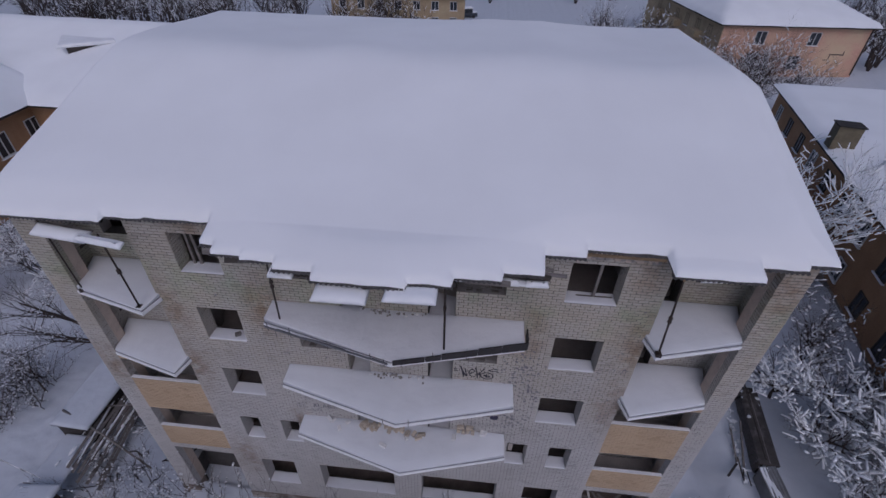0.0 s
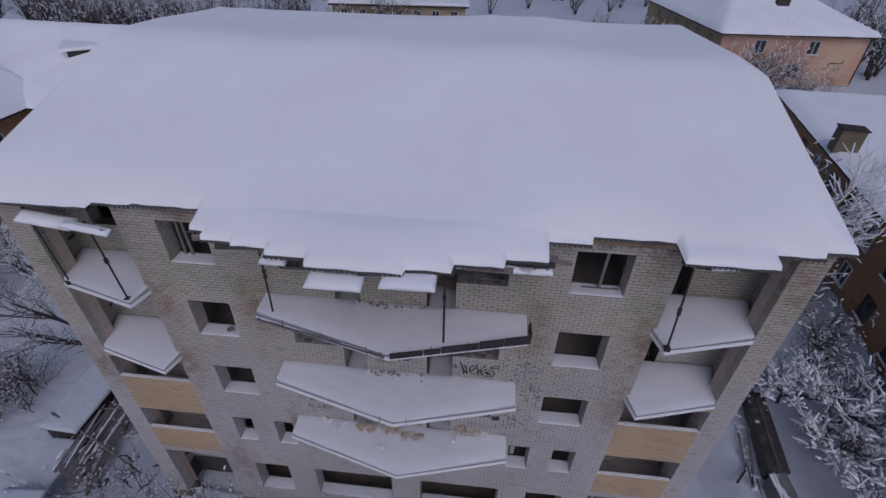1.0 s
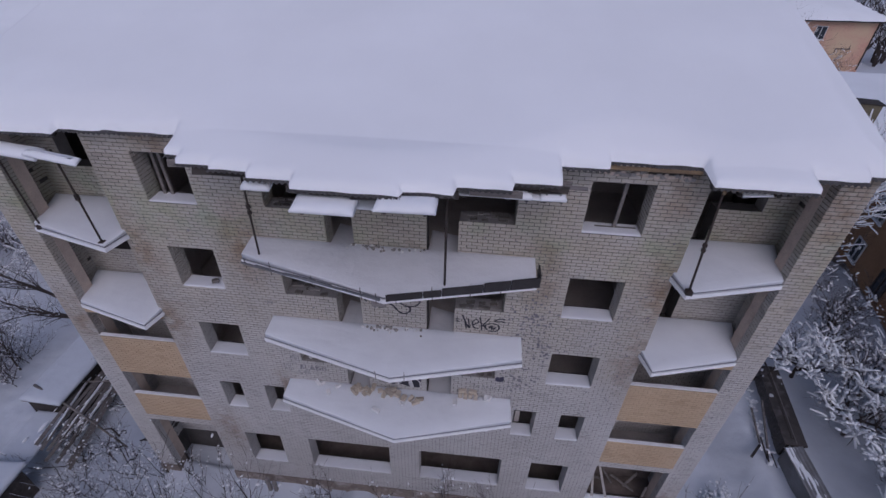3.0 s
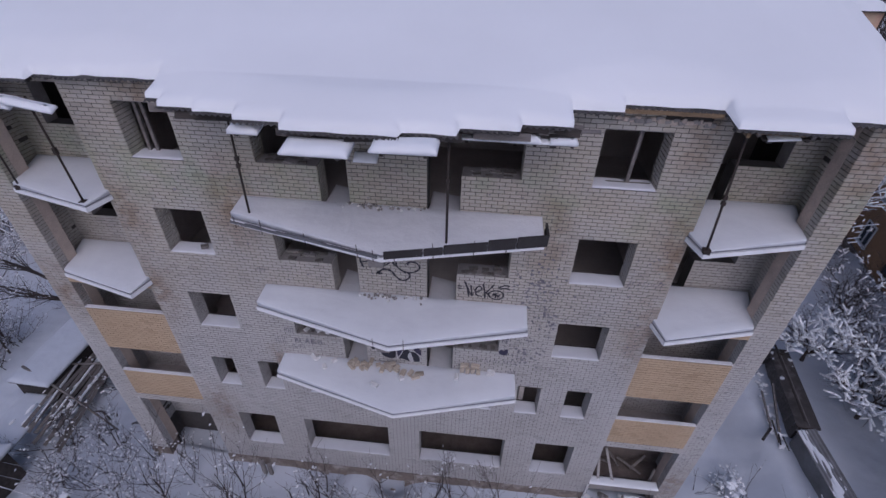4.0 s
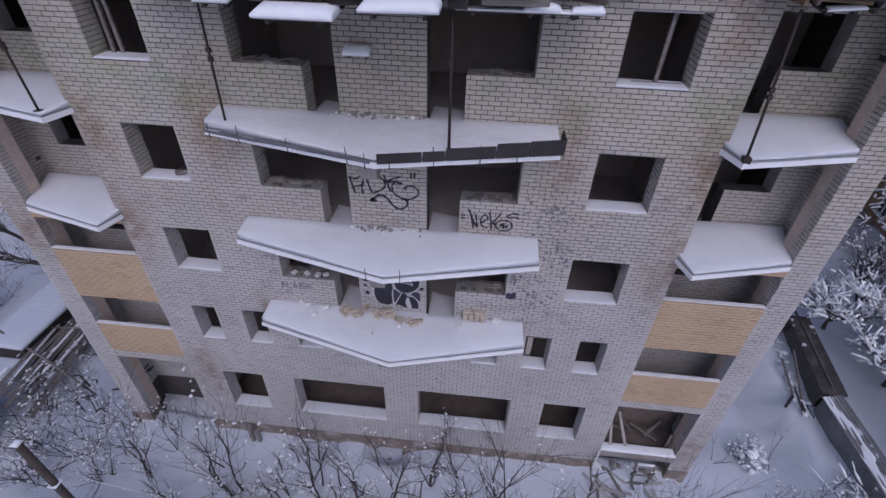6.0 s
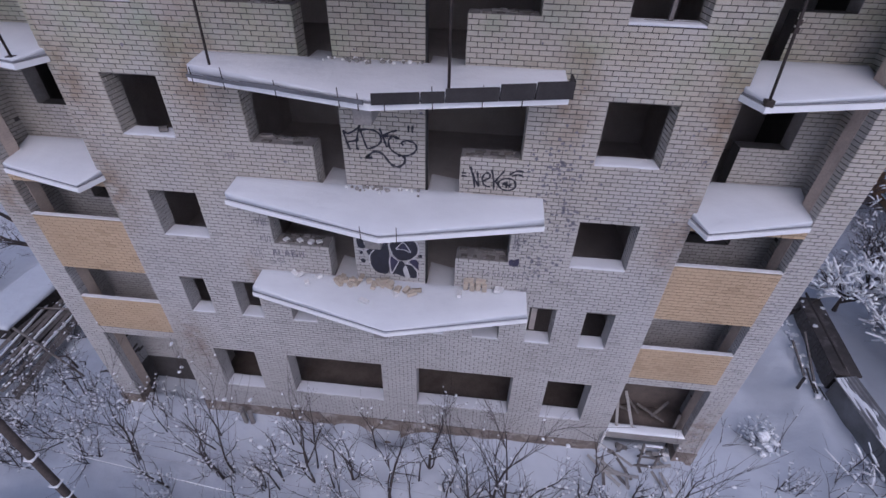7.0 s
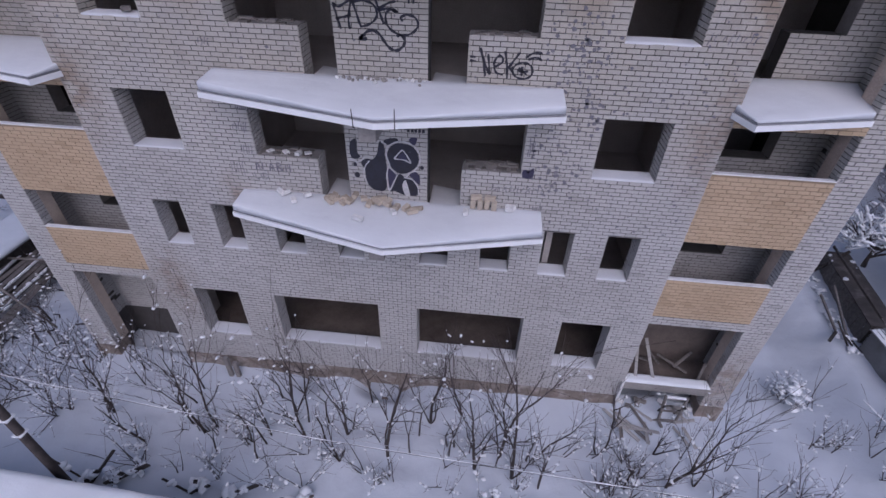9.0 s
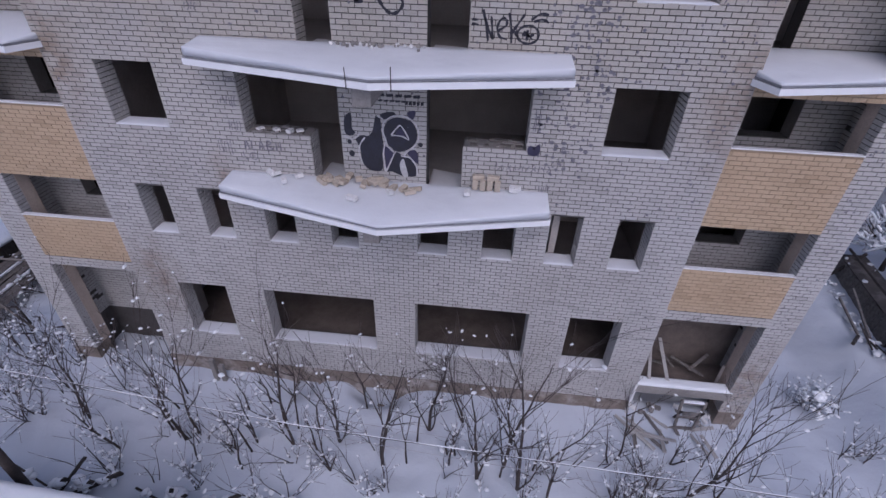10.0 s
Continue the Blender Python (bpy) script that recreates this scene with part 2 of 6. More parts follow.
def box(bm, x0, x1, y0, y1, z0, z1, m=None, bevel=0.0):
    made = bmesh.ops.create_cube(bm, size=1.0)["verts"]
    for v in made:
        v.co = Vector((x0 + (v.co.x + 0.5) * (x1 - x0), y0 + (v.co.y + 0.5) * (y1 - y0), z0 + (v.co.z + 0.5) * (z1 - z0)))
    if bevel:
        edges = list({e for v in made for e in v.link_edges})
        made = list({v for f in bmesh.ops.bevel(bm, geom=edges, offset=bevel, segments=1, affect="EDGES")["faces"] for v in f.verts} | {v for v in made if v.is_valid})
    if m is not None:
        bmesh.ops.transform(bm, matrix=m, verts=made)
    return made


def box_part(name, x0, x1, y0, y1, z0, z1, material, parent=None, label="", bevel=0.0, m=None):
    bm = bmesh.new()
    box(bm, x0, x1, y0, y1, z0, z1, m, bevel)
    return part(name, bm, material, parent, label)


def tube_data(points, radii, sides=6):
    """Vertices and faces of a tapered tube through the points."""
    verts, faces = [], []
    n = len(points)
    prev = None
    for i, p in enumerate(points):
        d = (points[min(i + 1, n - 1)] - points[max(i - 1, 0)])
        d = d.normalized() if d.length > 1e-6 else Vector((0, 0, 1))
        ref = prev if prev is not None else (Vector((1, 0, 0)) if abs(d.z) > 0.7 else Vector((0, 0, 1)))
        u = d.cross(ref)
        u = u.normalized() if u.length > 1e-5 else d.orthogonal().normalized()
        w = d.cross(u)
        prev = ref
        for k in range(sides):
            a = 2 * math.pi * k / sides
            verts.append(p + (u * math.cos(a) + w * math.sin(a)) * radii[i])
    for i in range(n - 1):
        for k in range(sides):
            a, b2 = i * sides + k, i * sides + (k + 1) % sides
            faces.append((a, b2, b2 + sides, a + sides))
    faces.append(tuple(range(sides))[::-1])
    faces.append(tuple((n - 1) * sides + k for k in range(sides)))
    return verts, faces


def tube(name, points, radius, material, parent=None, label="", sides=6, taper=1.0):
    pts = [Vector(p) for p in points]
    rad = [radius * (1 + (taper - 1) * i / max(1, len(pts) - 1)) for i in range(len(pts))]
    v, f = tube_data(pts, rad, sides)
    return mesh_ob(name, v, f, material, parent, True, label)


def inset(poly, d):
    """A convex polygon (counter-clockwise) moved inwards by d."""
    out = []
    n = len(poly)
    for i in range(n):
        p0, p1, p2 = Vector(poly[i - 1]), Vector(poly[i]), Vector(poly[(i + 1) % n])
        e1, e2 = (p1 - p0).normalized(), (p2 - p1).normalized()
        n1, n2 = Vector((-e1.y, e1.x)), Vector((-e2.y, e2.x))
        k = 1 + n1.dot(n2)
        out.append(tuple(p1 + (n1 + n2) * (d / max(k, 0.3))))
    return out


def prism(bm, poly, z0, z1):
    lo = [bm.verts.new((x, y, z0)) for x, y in poly]
    hi = [bm.verts.new((x, y, z1)) for x, y in poly]
    bm.faces.new(lo[::-1])
    bm.faces.new(hi)
    for i in range(len(poly)):
        j = (i + 1) % len(poly)
        bm.faces.new((lo[i], lo[j], hi[j], hi[i]))


def snow_slab(name, poly, z, h, label="", material=None, parent=None, group="", seed=0, soft=1.0, kind="stuff", cell=0.12, rise=None):
    """A soft layer of snow on a convex outline: rounded rim, gently uneven top."""
    xs, ys = [p[0] for p in poly], [p[1] for p in poly]
    cell = max(cell, (max(xs) - min(xs)) / 160)
    rim = min(h * 0.9, 0.14) * soft
    rings = [(0.0, 0.0), (0.0, 0.35), (rim * 0.12, 0.62), (rim * 0.4, 0.86), (rim, 1.0)]
    dense = []
    for i in range(len(poly)):
        p, q = Vector(poly[i]), Vector(poly[(i + 1) % len(poly)])
        n = max(1, int((q - p).length / cell))
        dense += [(i, k / n) for k in range(n)]
    verts, faces = [], []
    m = len(dense)
    for d, f in rings:
        ip = inset(poly, d)
        for i, t in dense:
            p = Vector(ip[i]).lerp(Vector(ip[(i + 1) % len(ip)]), t)
            wob = noise.noise((p.x * 3.1 + seed, p.y * 3.1, z * 1.7)) * 0.025 * soft
            lump = 1 + 0.22 * noise.noise((p.x * 1.3 + seed, p.y * 1.3, z))
            verts.append((p.x + (wob if d == 0 and f > 0 else 0), p.y + (wob if d == 0 and f > 0 else 0), z + h * f * lump))
    for r in range(len(rings) - 1):
        for k in range(m):
            a, b2 = r * m + k, r * m + (k + 1) % m
            faces.append((a, b2, b2 + m, a + m))
    c = len(verts)
    mid = Vector((sum(xs) / len(xs), sum(ys) / len(ys)))
    last = len(rings) - 1
    for s in (0.66, 0.33):
        for k in range(m):
            p = mid.lerp(Vector(verts[last * m + k][:2]), s)
            verts.append((p.x, p.y, z + h * (1 + 0.22 * noise.noise((p.x * 1.3 + seed, p.y * 1.3, z)))))
        base = len(verts) - m
        prev = base - m
        for k in range(m):
            faces.append((prev + k, prev + (k + 1) % m, base + (k + 1) % m, base + k))
    faces.append(tuple(range(len(verts) - m, len(verts))))
    faces.append(tuple(range(m))[::-1])
    if rise:
        verts = [(x, y, q + (rise(x, y) if q > z + 1e-6 else 0)) for x, y, q in verts]
    ob = mesh_ob(name, verts, faces, material or SNOW, parent, True)
    if parent is None:
        tagged(ob, label or "soft white snow lying on a ledge", "snow", group, kind)
    elif label:
        tagged(ob, label)
    return ob


def panel_with_holes(name, u0, u1, v0, v1, holes, thick, place, material, parent, label=""):
    """A wall panel with openings right through it. place(u, v, d) gives the point at depth d behind the front."""
    us = sorted({u0, u1, *(c for h in holes for c in h[:2] if u0 < c < u1)})
    vs = sorted({v0, v1, *(c for h in holes for c in h[2:] if v0 < c < v1)})
    solid = [[not any(h[0] < (us[i] + us[i + 1]) / 2 < h[1] and h[2] < (vs[j] + vs[j + 1]) / 2 < h[3] for h in holes) for j in range(len(vs) - 1)] for i in range(len(us) - 1)]
    verts, faces, index = [], [], {}

    def vert(i, j, d):
        if (i, j, d) not in index:
            index[i, j, d] = len(verts)
            verts.append(place(us[i], vs[j], d))
        return index[i, j, d]

    def is_solid(i, j):
        return 0 <= i < len(us) - 1 and 0 <= j < len(vs) - 1 and solid[i][j]

    for i in range(len(us) - 1):
        for j in range(len(vs) - 1):
            if not solid[i][j]:
                continue
            q = [(i, j), (i + 1, j), (i + 1, j + 1), (i, j + 1)]
            faces.append([vert(*p, 0) for p in q])
            faces.append([vert(*p, thick) for p in q][::-1])
            for k, (di, dj) in enumerate(((0, -1), (1, 0), (0, 1), (-1, 0))):
                if not is_solid(i + di, j + dj):
                    a, b2 = q[k], q[(k + 1) % 4]
                    faces.append([vert(*b2, 0), vert(*a, 0), vert(*a, thick), vert(*b2, thick)])
    return mesh_ob(name, verts, faces, material, parent, False, label)


LEN, COURSE, JOINT = 0.256, 0.0965, 0.0165


class Bricks:
    """Collects brick faces laid in running bond on flat sheets; each brick is proud of its joints by its own amount."""

    def __init__(self, seed):
        self.v, self.f, self.rng = [], [], random.Random(seed)

    def add(self, place, a, b2, c, d, out, depth):
        k = len(self.v)
        for du in (0.0, depth):
            self.v += [place(a, c, du), place(b2, c, du), place(b2, d, du), place(a, d, du)]
        # the front face lies at out in front of the sheet
        for i in range(4):
            self.v[k + i] = place((a, b2, b2, a)[i], (c, c, d, d)[i], -out)
        self.f += [(k, k + 1, k + 2, k + 3), (k + 1, k, k + 4, k + 5), (k + 2, k + 1, k + 5, k + 6), (k + 3, k + 2, k + 6, k + 7), (k, k + 3, k + 7, k + 4)]

    def sheet(self, place, u0, u1, v0, v1, holes=(), skip=None, ragged=0.0, length=LEN):
        rows = int(round((v1 - v0) / COURSE))
        singles = []
        for r in range(rows):
            z0 = v0 + r * COURSE
            z1 = min(z0 + COURSE - JOINT, v1)
            zm = (z0 + z1) / 2
            cuts = sorted((h[0], h[1]) for h in holes if h[2] < zm < h[3])
            spans, s = [], u0
            for c0, c1 in cuts:
                if c0 > s:
                    spans.append((s, c0))
                s = max(s, c1)
            if s < u1:
                spans.append((s, u1))
            first = -((r + int(v0 * 10)) % 2) * 0.5 * length
            i0 = int(math.floor((u0 - first) / length)) - 1
            for a, b2 in spans:
                cuts_here = [a]
                x = first + i0 * length
                while x < b2:
                    if x - cuts_here[-1] > 0.07 and b2 - x > 0.07:
                        cuts_here.append(x)
                    x += length
                cuts_here.append(b2 + JOINT)
                for p, q in zip(cuts_here, cuts_here[1:]):
                    q -= JOINT
                    if q - p < 0.03 or self.rng.random() < ragged:
                        continue
                    out = 0.011 + self.rng.uniform(-0.003, 0.004)
                    if skip and abs(q - p - (length - JOINT)) < 0.004 and skip(p, zm):
                        singles.append((p, z0))
                        continue
                    j = self.rng.uniform(-0.0025, 0.0025)
                    self.add(place, p, q, z0 + j, z1 + j, out, 0.012)
        return singles

    def build(self, name, material, parent, label=""):
        ob = mesh_ob(name, self.v, self.f, material, parent, False, label)
        ob["kind"] = "stuff"
        return ob


# ---- ground: one sheet of snow out to the horizon ----
GROUND = -0.55


def ground_height(x, y):
    h = GROUND + 0.16 * noise.noise((x * 0.22, y * 0.22, 3.0)) + 0.07 * noise.noise((x * 0.9, y * 0.9, 7.0)) + (0.10 * noise.noise((x * 1.7, y * 1.7, 1.0)) + 0.055 * noise.noise((x * 3.6, y * 3.6, 5.0))) * (0.35 if x > 9 else 0.8)
    if -11 < x < 9 and 9.6 < y < 11.4:
        drift = 0.5 + 0.5 * noise.noise((x * 0.75, 2.0, 9.0))
        h += 0.6 * max(0.0, 1 - (11.2 - y) / 1.6) * drift
    for px, pr, pd in ((-3.65, 0.45, 0.55), (-1.38, 0.72, 0.95)):
        h -= pd * math.exp(-((x - px) / pr) ** 2 - ((y - 11.0) / 0.5) ** 2)
    if x > 12.2 and y < 30:
        k = min(1.0, (x - 12.2) / 2.0)
        h += 0.85 * k * k * (3 - 2 * k)
    if y > 60:
        h += (y - 60) * 0.004
    return h


def graded(a, b2, fine0, fine1, step, grow=1.28):
    out, x, s = [], fine0, step
    while x < fine1:
        out.append(x)
        x += step
    while x < b2:
        out.append(x)
        s *= grow
        x += s
    out.append(b2)
    x, s = fine0, step
    while x > a:
        s *= grow
        x -= s
        out.append(max(x, a))
    return sorted(set(out))


gx = graded(-900, 900, -20, 20, 0.13)
gy = graded(-600, 1500, 5, 20, 0.13)
gv = [(x, y, ground_height(x, y) if abs(x) < 90 and -40 < y < 200 else GROUND) for y in gy for x in gx]
gf = [(j * len(gx) + i, j * len(gx) + i + 1, (j + 1) * len(gx) + i + 1, (j + 1) * len(gx) + i) for j in range(len(gy) - 1) for i in range(len(gx) - 1)]
ground = mesh_ob("ground", gv, gf, SNOW_SHADED, None, True)
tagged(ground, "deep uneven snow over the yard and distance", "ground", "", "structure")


# ---- the unfinished brick apartment block ----
X0, X1 = -11.15, 9.25          # outer corners
LA, LB, RA, RB = -10.45, -7.93, 6.07, 8.57   # the two loggia bays
TOP = 15.0
FLOORS = (0.65, 3.72, 6.5, 9.3, 12.1)
BACK = 24.3
LOG = 12.3                     # back wall of the loggias

building = thing("apartment_building", "abandoned unfinished five-storey white silicate brick apartment block", "building")

# openings of the facade: x0, x1, z0, z1
WINDOWS = []
for z in (13.1, 10.36, 7.58):
    WINDOWS += [(-6.87, -5.61, z, z + 1.36), (3.63, 5.0, z, z + 1.36)]
SMALL = [(a, b2, 4.77, 6.1) for a, b2 in ((-6.98, -6.25), (-5.44, -4.74), (-3.88, -3.13), (-2.28, -1.6), (-0.17, 0.58), (1.38, 2.14), (2.87, 3.6), (4.36, 5.14))]
SHOP = [(a, b2, 1.27, 3.17) for a, b2 in ((-6.83, -5.45), (-4.4, -1.34), (-0.25, 2.78), (3.81, 5.15))]
DOORS = []
PARAPETS = []
for fl, sill, head in ((12.1, 13.15, 14.55), (9.3, 10.34, 11.72), (6.5, 7.57, 8.88)):
    DOORS += [(-3.9, -2.48, sill, head), (-2.48, -1.78, fl, head), (0.04, 0.82, fl, head), (0.82, 2.13, sill, head)]
    PARAPETS += [(-3.9, -2.48, sill), (0.82, 2.13, sill)]
HOLES = WINDOWS + SMALL + SHOP + DOORS


def front(u, v, d):
    return (u, W + 0.012 + d, v)


panel_with_holes("facade_wall", LB, RA, 0.14, TOP, HOLES, 0.5, front, MORTAR, building)
panel_with_holes("plinth", LB - 0.02, RA + 0.02, -1.6, 0.19, [(-3.95, -3.3, -0.95, -0.42), (-1.85, -0.85, -1.25, -0.4)], 0.35, lambda u, v, d: (u, W - 0.035 + d, v), PLINTH, building, "brown stained concrete plinth")

bricks = Bricks(4)


def near_stretch(u, z):
    return 0.1 < u < 5.4 and 8.88 < z < 10.36


single_bricks = bricks.sheet(front, LB, RA, 0.45 - 3 * COURSE, TOP, HOLES, near_stretch)


# reveals of the openings, laid in brick on both jambs
def jamb(x, sign):
    return lambda u, v, d: (x - sign * d, W + 0.012 + u, v)


for a, b2, c, d in WINDOWS + SMALL + SHOP:
    bricks.sheet(jamb(a, 1), 0.0, 0.5, c, d, length=0.25)
    bricks.sheet(jamb(b2, -1), 0.0, 0.5, c, d, length=0.25)
for a, b2, sill in PARAPETS:
    head = next(h[3] for h in DOORS if h[2] == sill)
    if a < -3:
        bricks.sheet(jamb(a, 1), 0.0, 0.5, sill, head, length=0.25)
        bricks.sheet(lambda u, v, d, x=b2: (x + 0.012 - 0.012 - d, W + 0.012 + u, v), 0.0, 0.5, sill - 1.04, sill, length=0.25)
    else:
        bricks.sheet(jamb(b2, -1), 0.0, 0.5, sill, head, length=0.25)
        bricks.sheet(lambda u, v, d, x=a: (x + d, W + 0.012 + u, v), 0.0, 0.5, sill - 1.04, sill, length=0.25)

# corner piers beside the loggias
for px0, px1, inner, sgn in ((X0, LA, LA, 1), (RB, X1, RB, -1)):
    bm = bmesh.new()
    box(bm, px0, px1, W + 0.012, W + 0.62, -0.9, TOP)
    part("corner_pier", bm, MORTAR, building)
    bricks.sheet(front, px0, px1, 0.1, TOP)
    bricks.sheet(lambda u, v, d, x=inner, s=sgn: (x - s * d, W + 0.012 + u, v), 0.0, 0.26, 0.1, TOP, length=0.25)
    bm = bmesh.new()
    box(bm, px0 - 0.02, px1 + 0.02, W - 0.03, W + 0.5, -0.95, 0.1)
    part("pier_footing", bm, PLINTH, building, "dark damp concrete footing")
    # concrete strip, then the brick cheek wall of the loggia
    box_part("concrete_strip", inner if sgn > 0 else inner - 0.014, inner + 0.014 if sgn > 0 else inner, W + 0.28, W + 0.62, 0.1, TOP, STRIP_PLASTER, building, "bare beige rendered strip")
    cx = inner - sgn * 0.32
    bm = bmesh.new()
    box(bm, min(cx, px0 if sgn > 0 else px1), max(cx, px0 if sgn > 0 else px1), W + 0.62, BACK, -0.9, TOP)
    part("side_wall", bm, MORTAR, building)
    bricks.sheet(lambda u, v, d, x=cx, s=sgn: (x - s * d, u, v), W + 0.62, LOG, 0.7, TOP, ragged=0.02)

# loggia back walls, return walls of the middle block
for a, b2, mirror in ((LA - 0.32, LB, True), (RA, RB + 0.32, False)):
    holes = []
    for fl in FLOORS:
        if fl in (3.72, 6.5):
            holes.append((LB - 1.8, LB - 0.7, fl + 1.25, fl + 2.2) if mirror else (RA + 0.7, RA + 1.8, fl + 1.25, fl + 2.2))
        elif mirror and fl > 1:
            holes += [(LB - 1.05, LB - 0.06, fl, fl + 2.2), (LB - 2.1, LB - 1.05, fl + 1.12, fl + 2.2)]
        elif fl > 1:
            holes += [(RA + 0.06, RA + 1.05, fl, fl + 2.2), (RA + 1.05, RA + 2.1, fl + 1.12, fl + 2.2)]
    panel_with_holes("loggia_back_wall", a, b2, -0.9, TOP, holes, 0.4, lambda u, v, d: (u, LOG + 0.012 + d, v), MORTAR, building)
    bricks.sheet(lambda u, v, d: (u, LOG + 0.012 + d, v), a, b2, 0.7, TOP, holes)
    for h in holes:
        if h[2] > h[3] - 1.5:
            x, s = (h[0], 1) if mirror else (h[1], -1)
            box_part("rendered_jamb", min(x, x + s * 0.012), max(x, x + s * 0.012), LOG + 0.004, LOG + 0.4, h[2], h[3], CONCRETE, building)
    x = LB if mirror else RA
    s = -1 if mirror else 1
    bm = bmesh.new()
    box(bm, min(x - s * 0.4, x - s * 0.0), max(x - s * 0.4, x), W + 0.512, LOG + 0.41, -0.9, TOP)
    part("return_wall", bm, MORTAR, building)
    bricks.sheet(lambda u, v, d, x=x, s=s: (x - s * d, u, v), W, LOG, 0.7, TOP)
    q = x - s * 0.4
    box_part("wall_lining", min(q - s * 0.003, q - s * 0.02), max(q - s * 0.003, q - s * 0.02), W + 0.52, LOG + 0.4, 0.7, TOP - 0.3, INSIDE, building)

# floors, partitions and the closed shell behind
for fl in FLOORS:
    box_part("floor_slab", X0 + 0.3 if fl > 1 else LB - 0.3, X1 - 0.3, W + 0.52, BACK, fl - 0.22, fl - 0.004, INSIDE if fl > 1 else DIRT_AND_RENDER, building)
box_part("attic_slab", X0 + 0.3, X1 - 0.3, W + 0.3, BACK, TOP - 0.25, TOP - 0.02, CONCRETE, building)
box_part("rear_wall", X0, X1, BACK + 0.01, BACK + 0.4, -0.9, 16.6, MORTAR, building)
# added inner wall, set close so that it bounces light back to the windows
box_part("bounce_wall", X0 + 0.4, X1 - 0.4, 14.9, 15.1, 3.75, TOP - 0.3, INSIDE, building)
for x in (-7.8, -4.65, -0.87, 3.1, 5.85):
    box_part("partition_wall", x - 0.08, x + 0.08, W + 0.52 if abs(x + 0.87) > 0.1 else W + 0.53, 14.88, 3.75, TOP - 0.3, INSIDE, building)

# yellow brick parapets in the lower loggias
yellow = Bricks(9)
for a, b2 in ((LA, LB), (RA, RB)):
    for z0, z1 in ((6.13, 7.9), (3.7, 4.96), (8.92, 9.09)):
        box_part("loggia_parapet", a, b2, W + 0.012, W + 0.1, z0, z1, MORTAR_WARM, building, "yellow brick parapet")
        yellow.sheet(front, a + 0.004, b2 - 0.004, z0, z1)
        if z1 < 9:
            box_part("coping", a, b2, W - 0.008, W + 0.105, z1 + 0.003, z1 + 0.03, CONCRETE_PALE, building, "thin pale mortar coping with frost")
    # lintel band over the ground storey
    box_part("lintel_band", a, b2, W + 0.012, W + 0.4, 3.4, 3.69, MORTAR, building)
    bricks.sheet(front, a, b2, 3.4, 3.69)
    box_part("loggia_floor", a - 0.1, b2 + 0.1, W + 0.135, LOG, 6.2, 6.42, CONCRETE, building)
    box_part("loggia_floor", a - 0.1, b2 + 0.1, W + 0.135, LOG, 3.5, 3.7, CONCRETE, building)
yellow.build("yellow_brick_facing", BRICK_YELLOW, building, "ochre yellow pressed bricks")

# ground beam across the right-hand loggia
box_part("ground_beam", RA - 0.02, RB + 0.02, W - 0.05, W + 0.3, 0.62, 0.92, CONCRETE, building, "bare concrete beam", 0.015)

# rough mortar beds on the parapet tops, snow blown in at the door sills
for a, b2, sill in PARAPETS:
    box_part("parapet_bed", a + 0.005, b2 - 0.005, W + 0.02, W + 0.5, sill + 0.003, sill + 0.02, CONCRETE, building, "rough grey mortar bed", 0.008)
    beds = random.Random(int(a * 100 + sill * 10))
    for k in range(16):
        x, y = a + 0.14 + (b2 - a - 0.28) * beds.random(), W + beds.choice((0.12, 0.3, 0.42))
        l, w, h = beds.uniform(0.07, 0.13), beds.uniform(0.05, 0.075), beds.uniform(0.02, 0.055)
        box_part("broken_brick", -l, l, -w, w, 0, h, BED if k % 3 else CONCRETE, building, bevel=0.008, m=pose(x, y, sill + 0.015, beds.uniform(-4, 4), beds.uniform(-4, 4), beds.uniform(-18, 18)))
for h in DOORS:
    if h[3] - h[2] > 2:
        snow_slab("threshold_snow", [(h[0] + 0.02, W + 1.1), (h[0] + 0.02, W + 0.02), (h[1] - 0.02, W + 0.02), (h[1] - 0.02, W + 0.9)], h[2] + 0.001, 0.045, "snow blown in over a door sill", SNOW_DIRTY_SHADED, None, "snow on door sills", h[0])
# lintels: pale strips over the windows
for a, b2, c, d in WINDOWS[:2] + SHOP:
    box_part("lintel", a + 0.01, b2 - 0.01, W + 0.03, W + 0.5, d - 0.045, d - 0.003, CONCRETE, building)
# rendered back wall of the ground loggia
box_part("rendered_wall", RA + 0.02, RB + 0.3, LOG - 0.03, LOG - 0.006, 0.66, 3.38, DIRT_AND_RENDER, building, "mottled dark brown render")

# ---- balcony slabs ----
MID = [(-4.46, 11.05), (-4.48, 10.36), (-0.72, 9.36), (2.74, 10.27), (2.74, 11.05)]
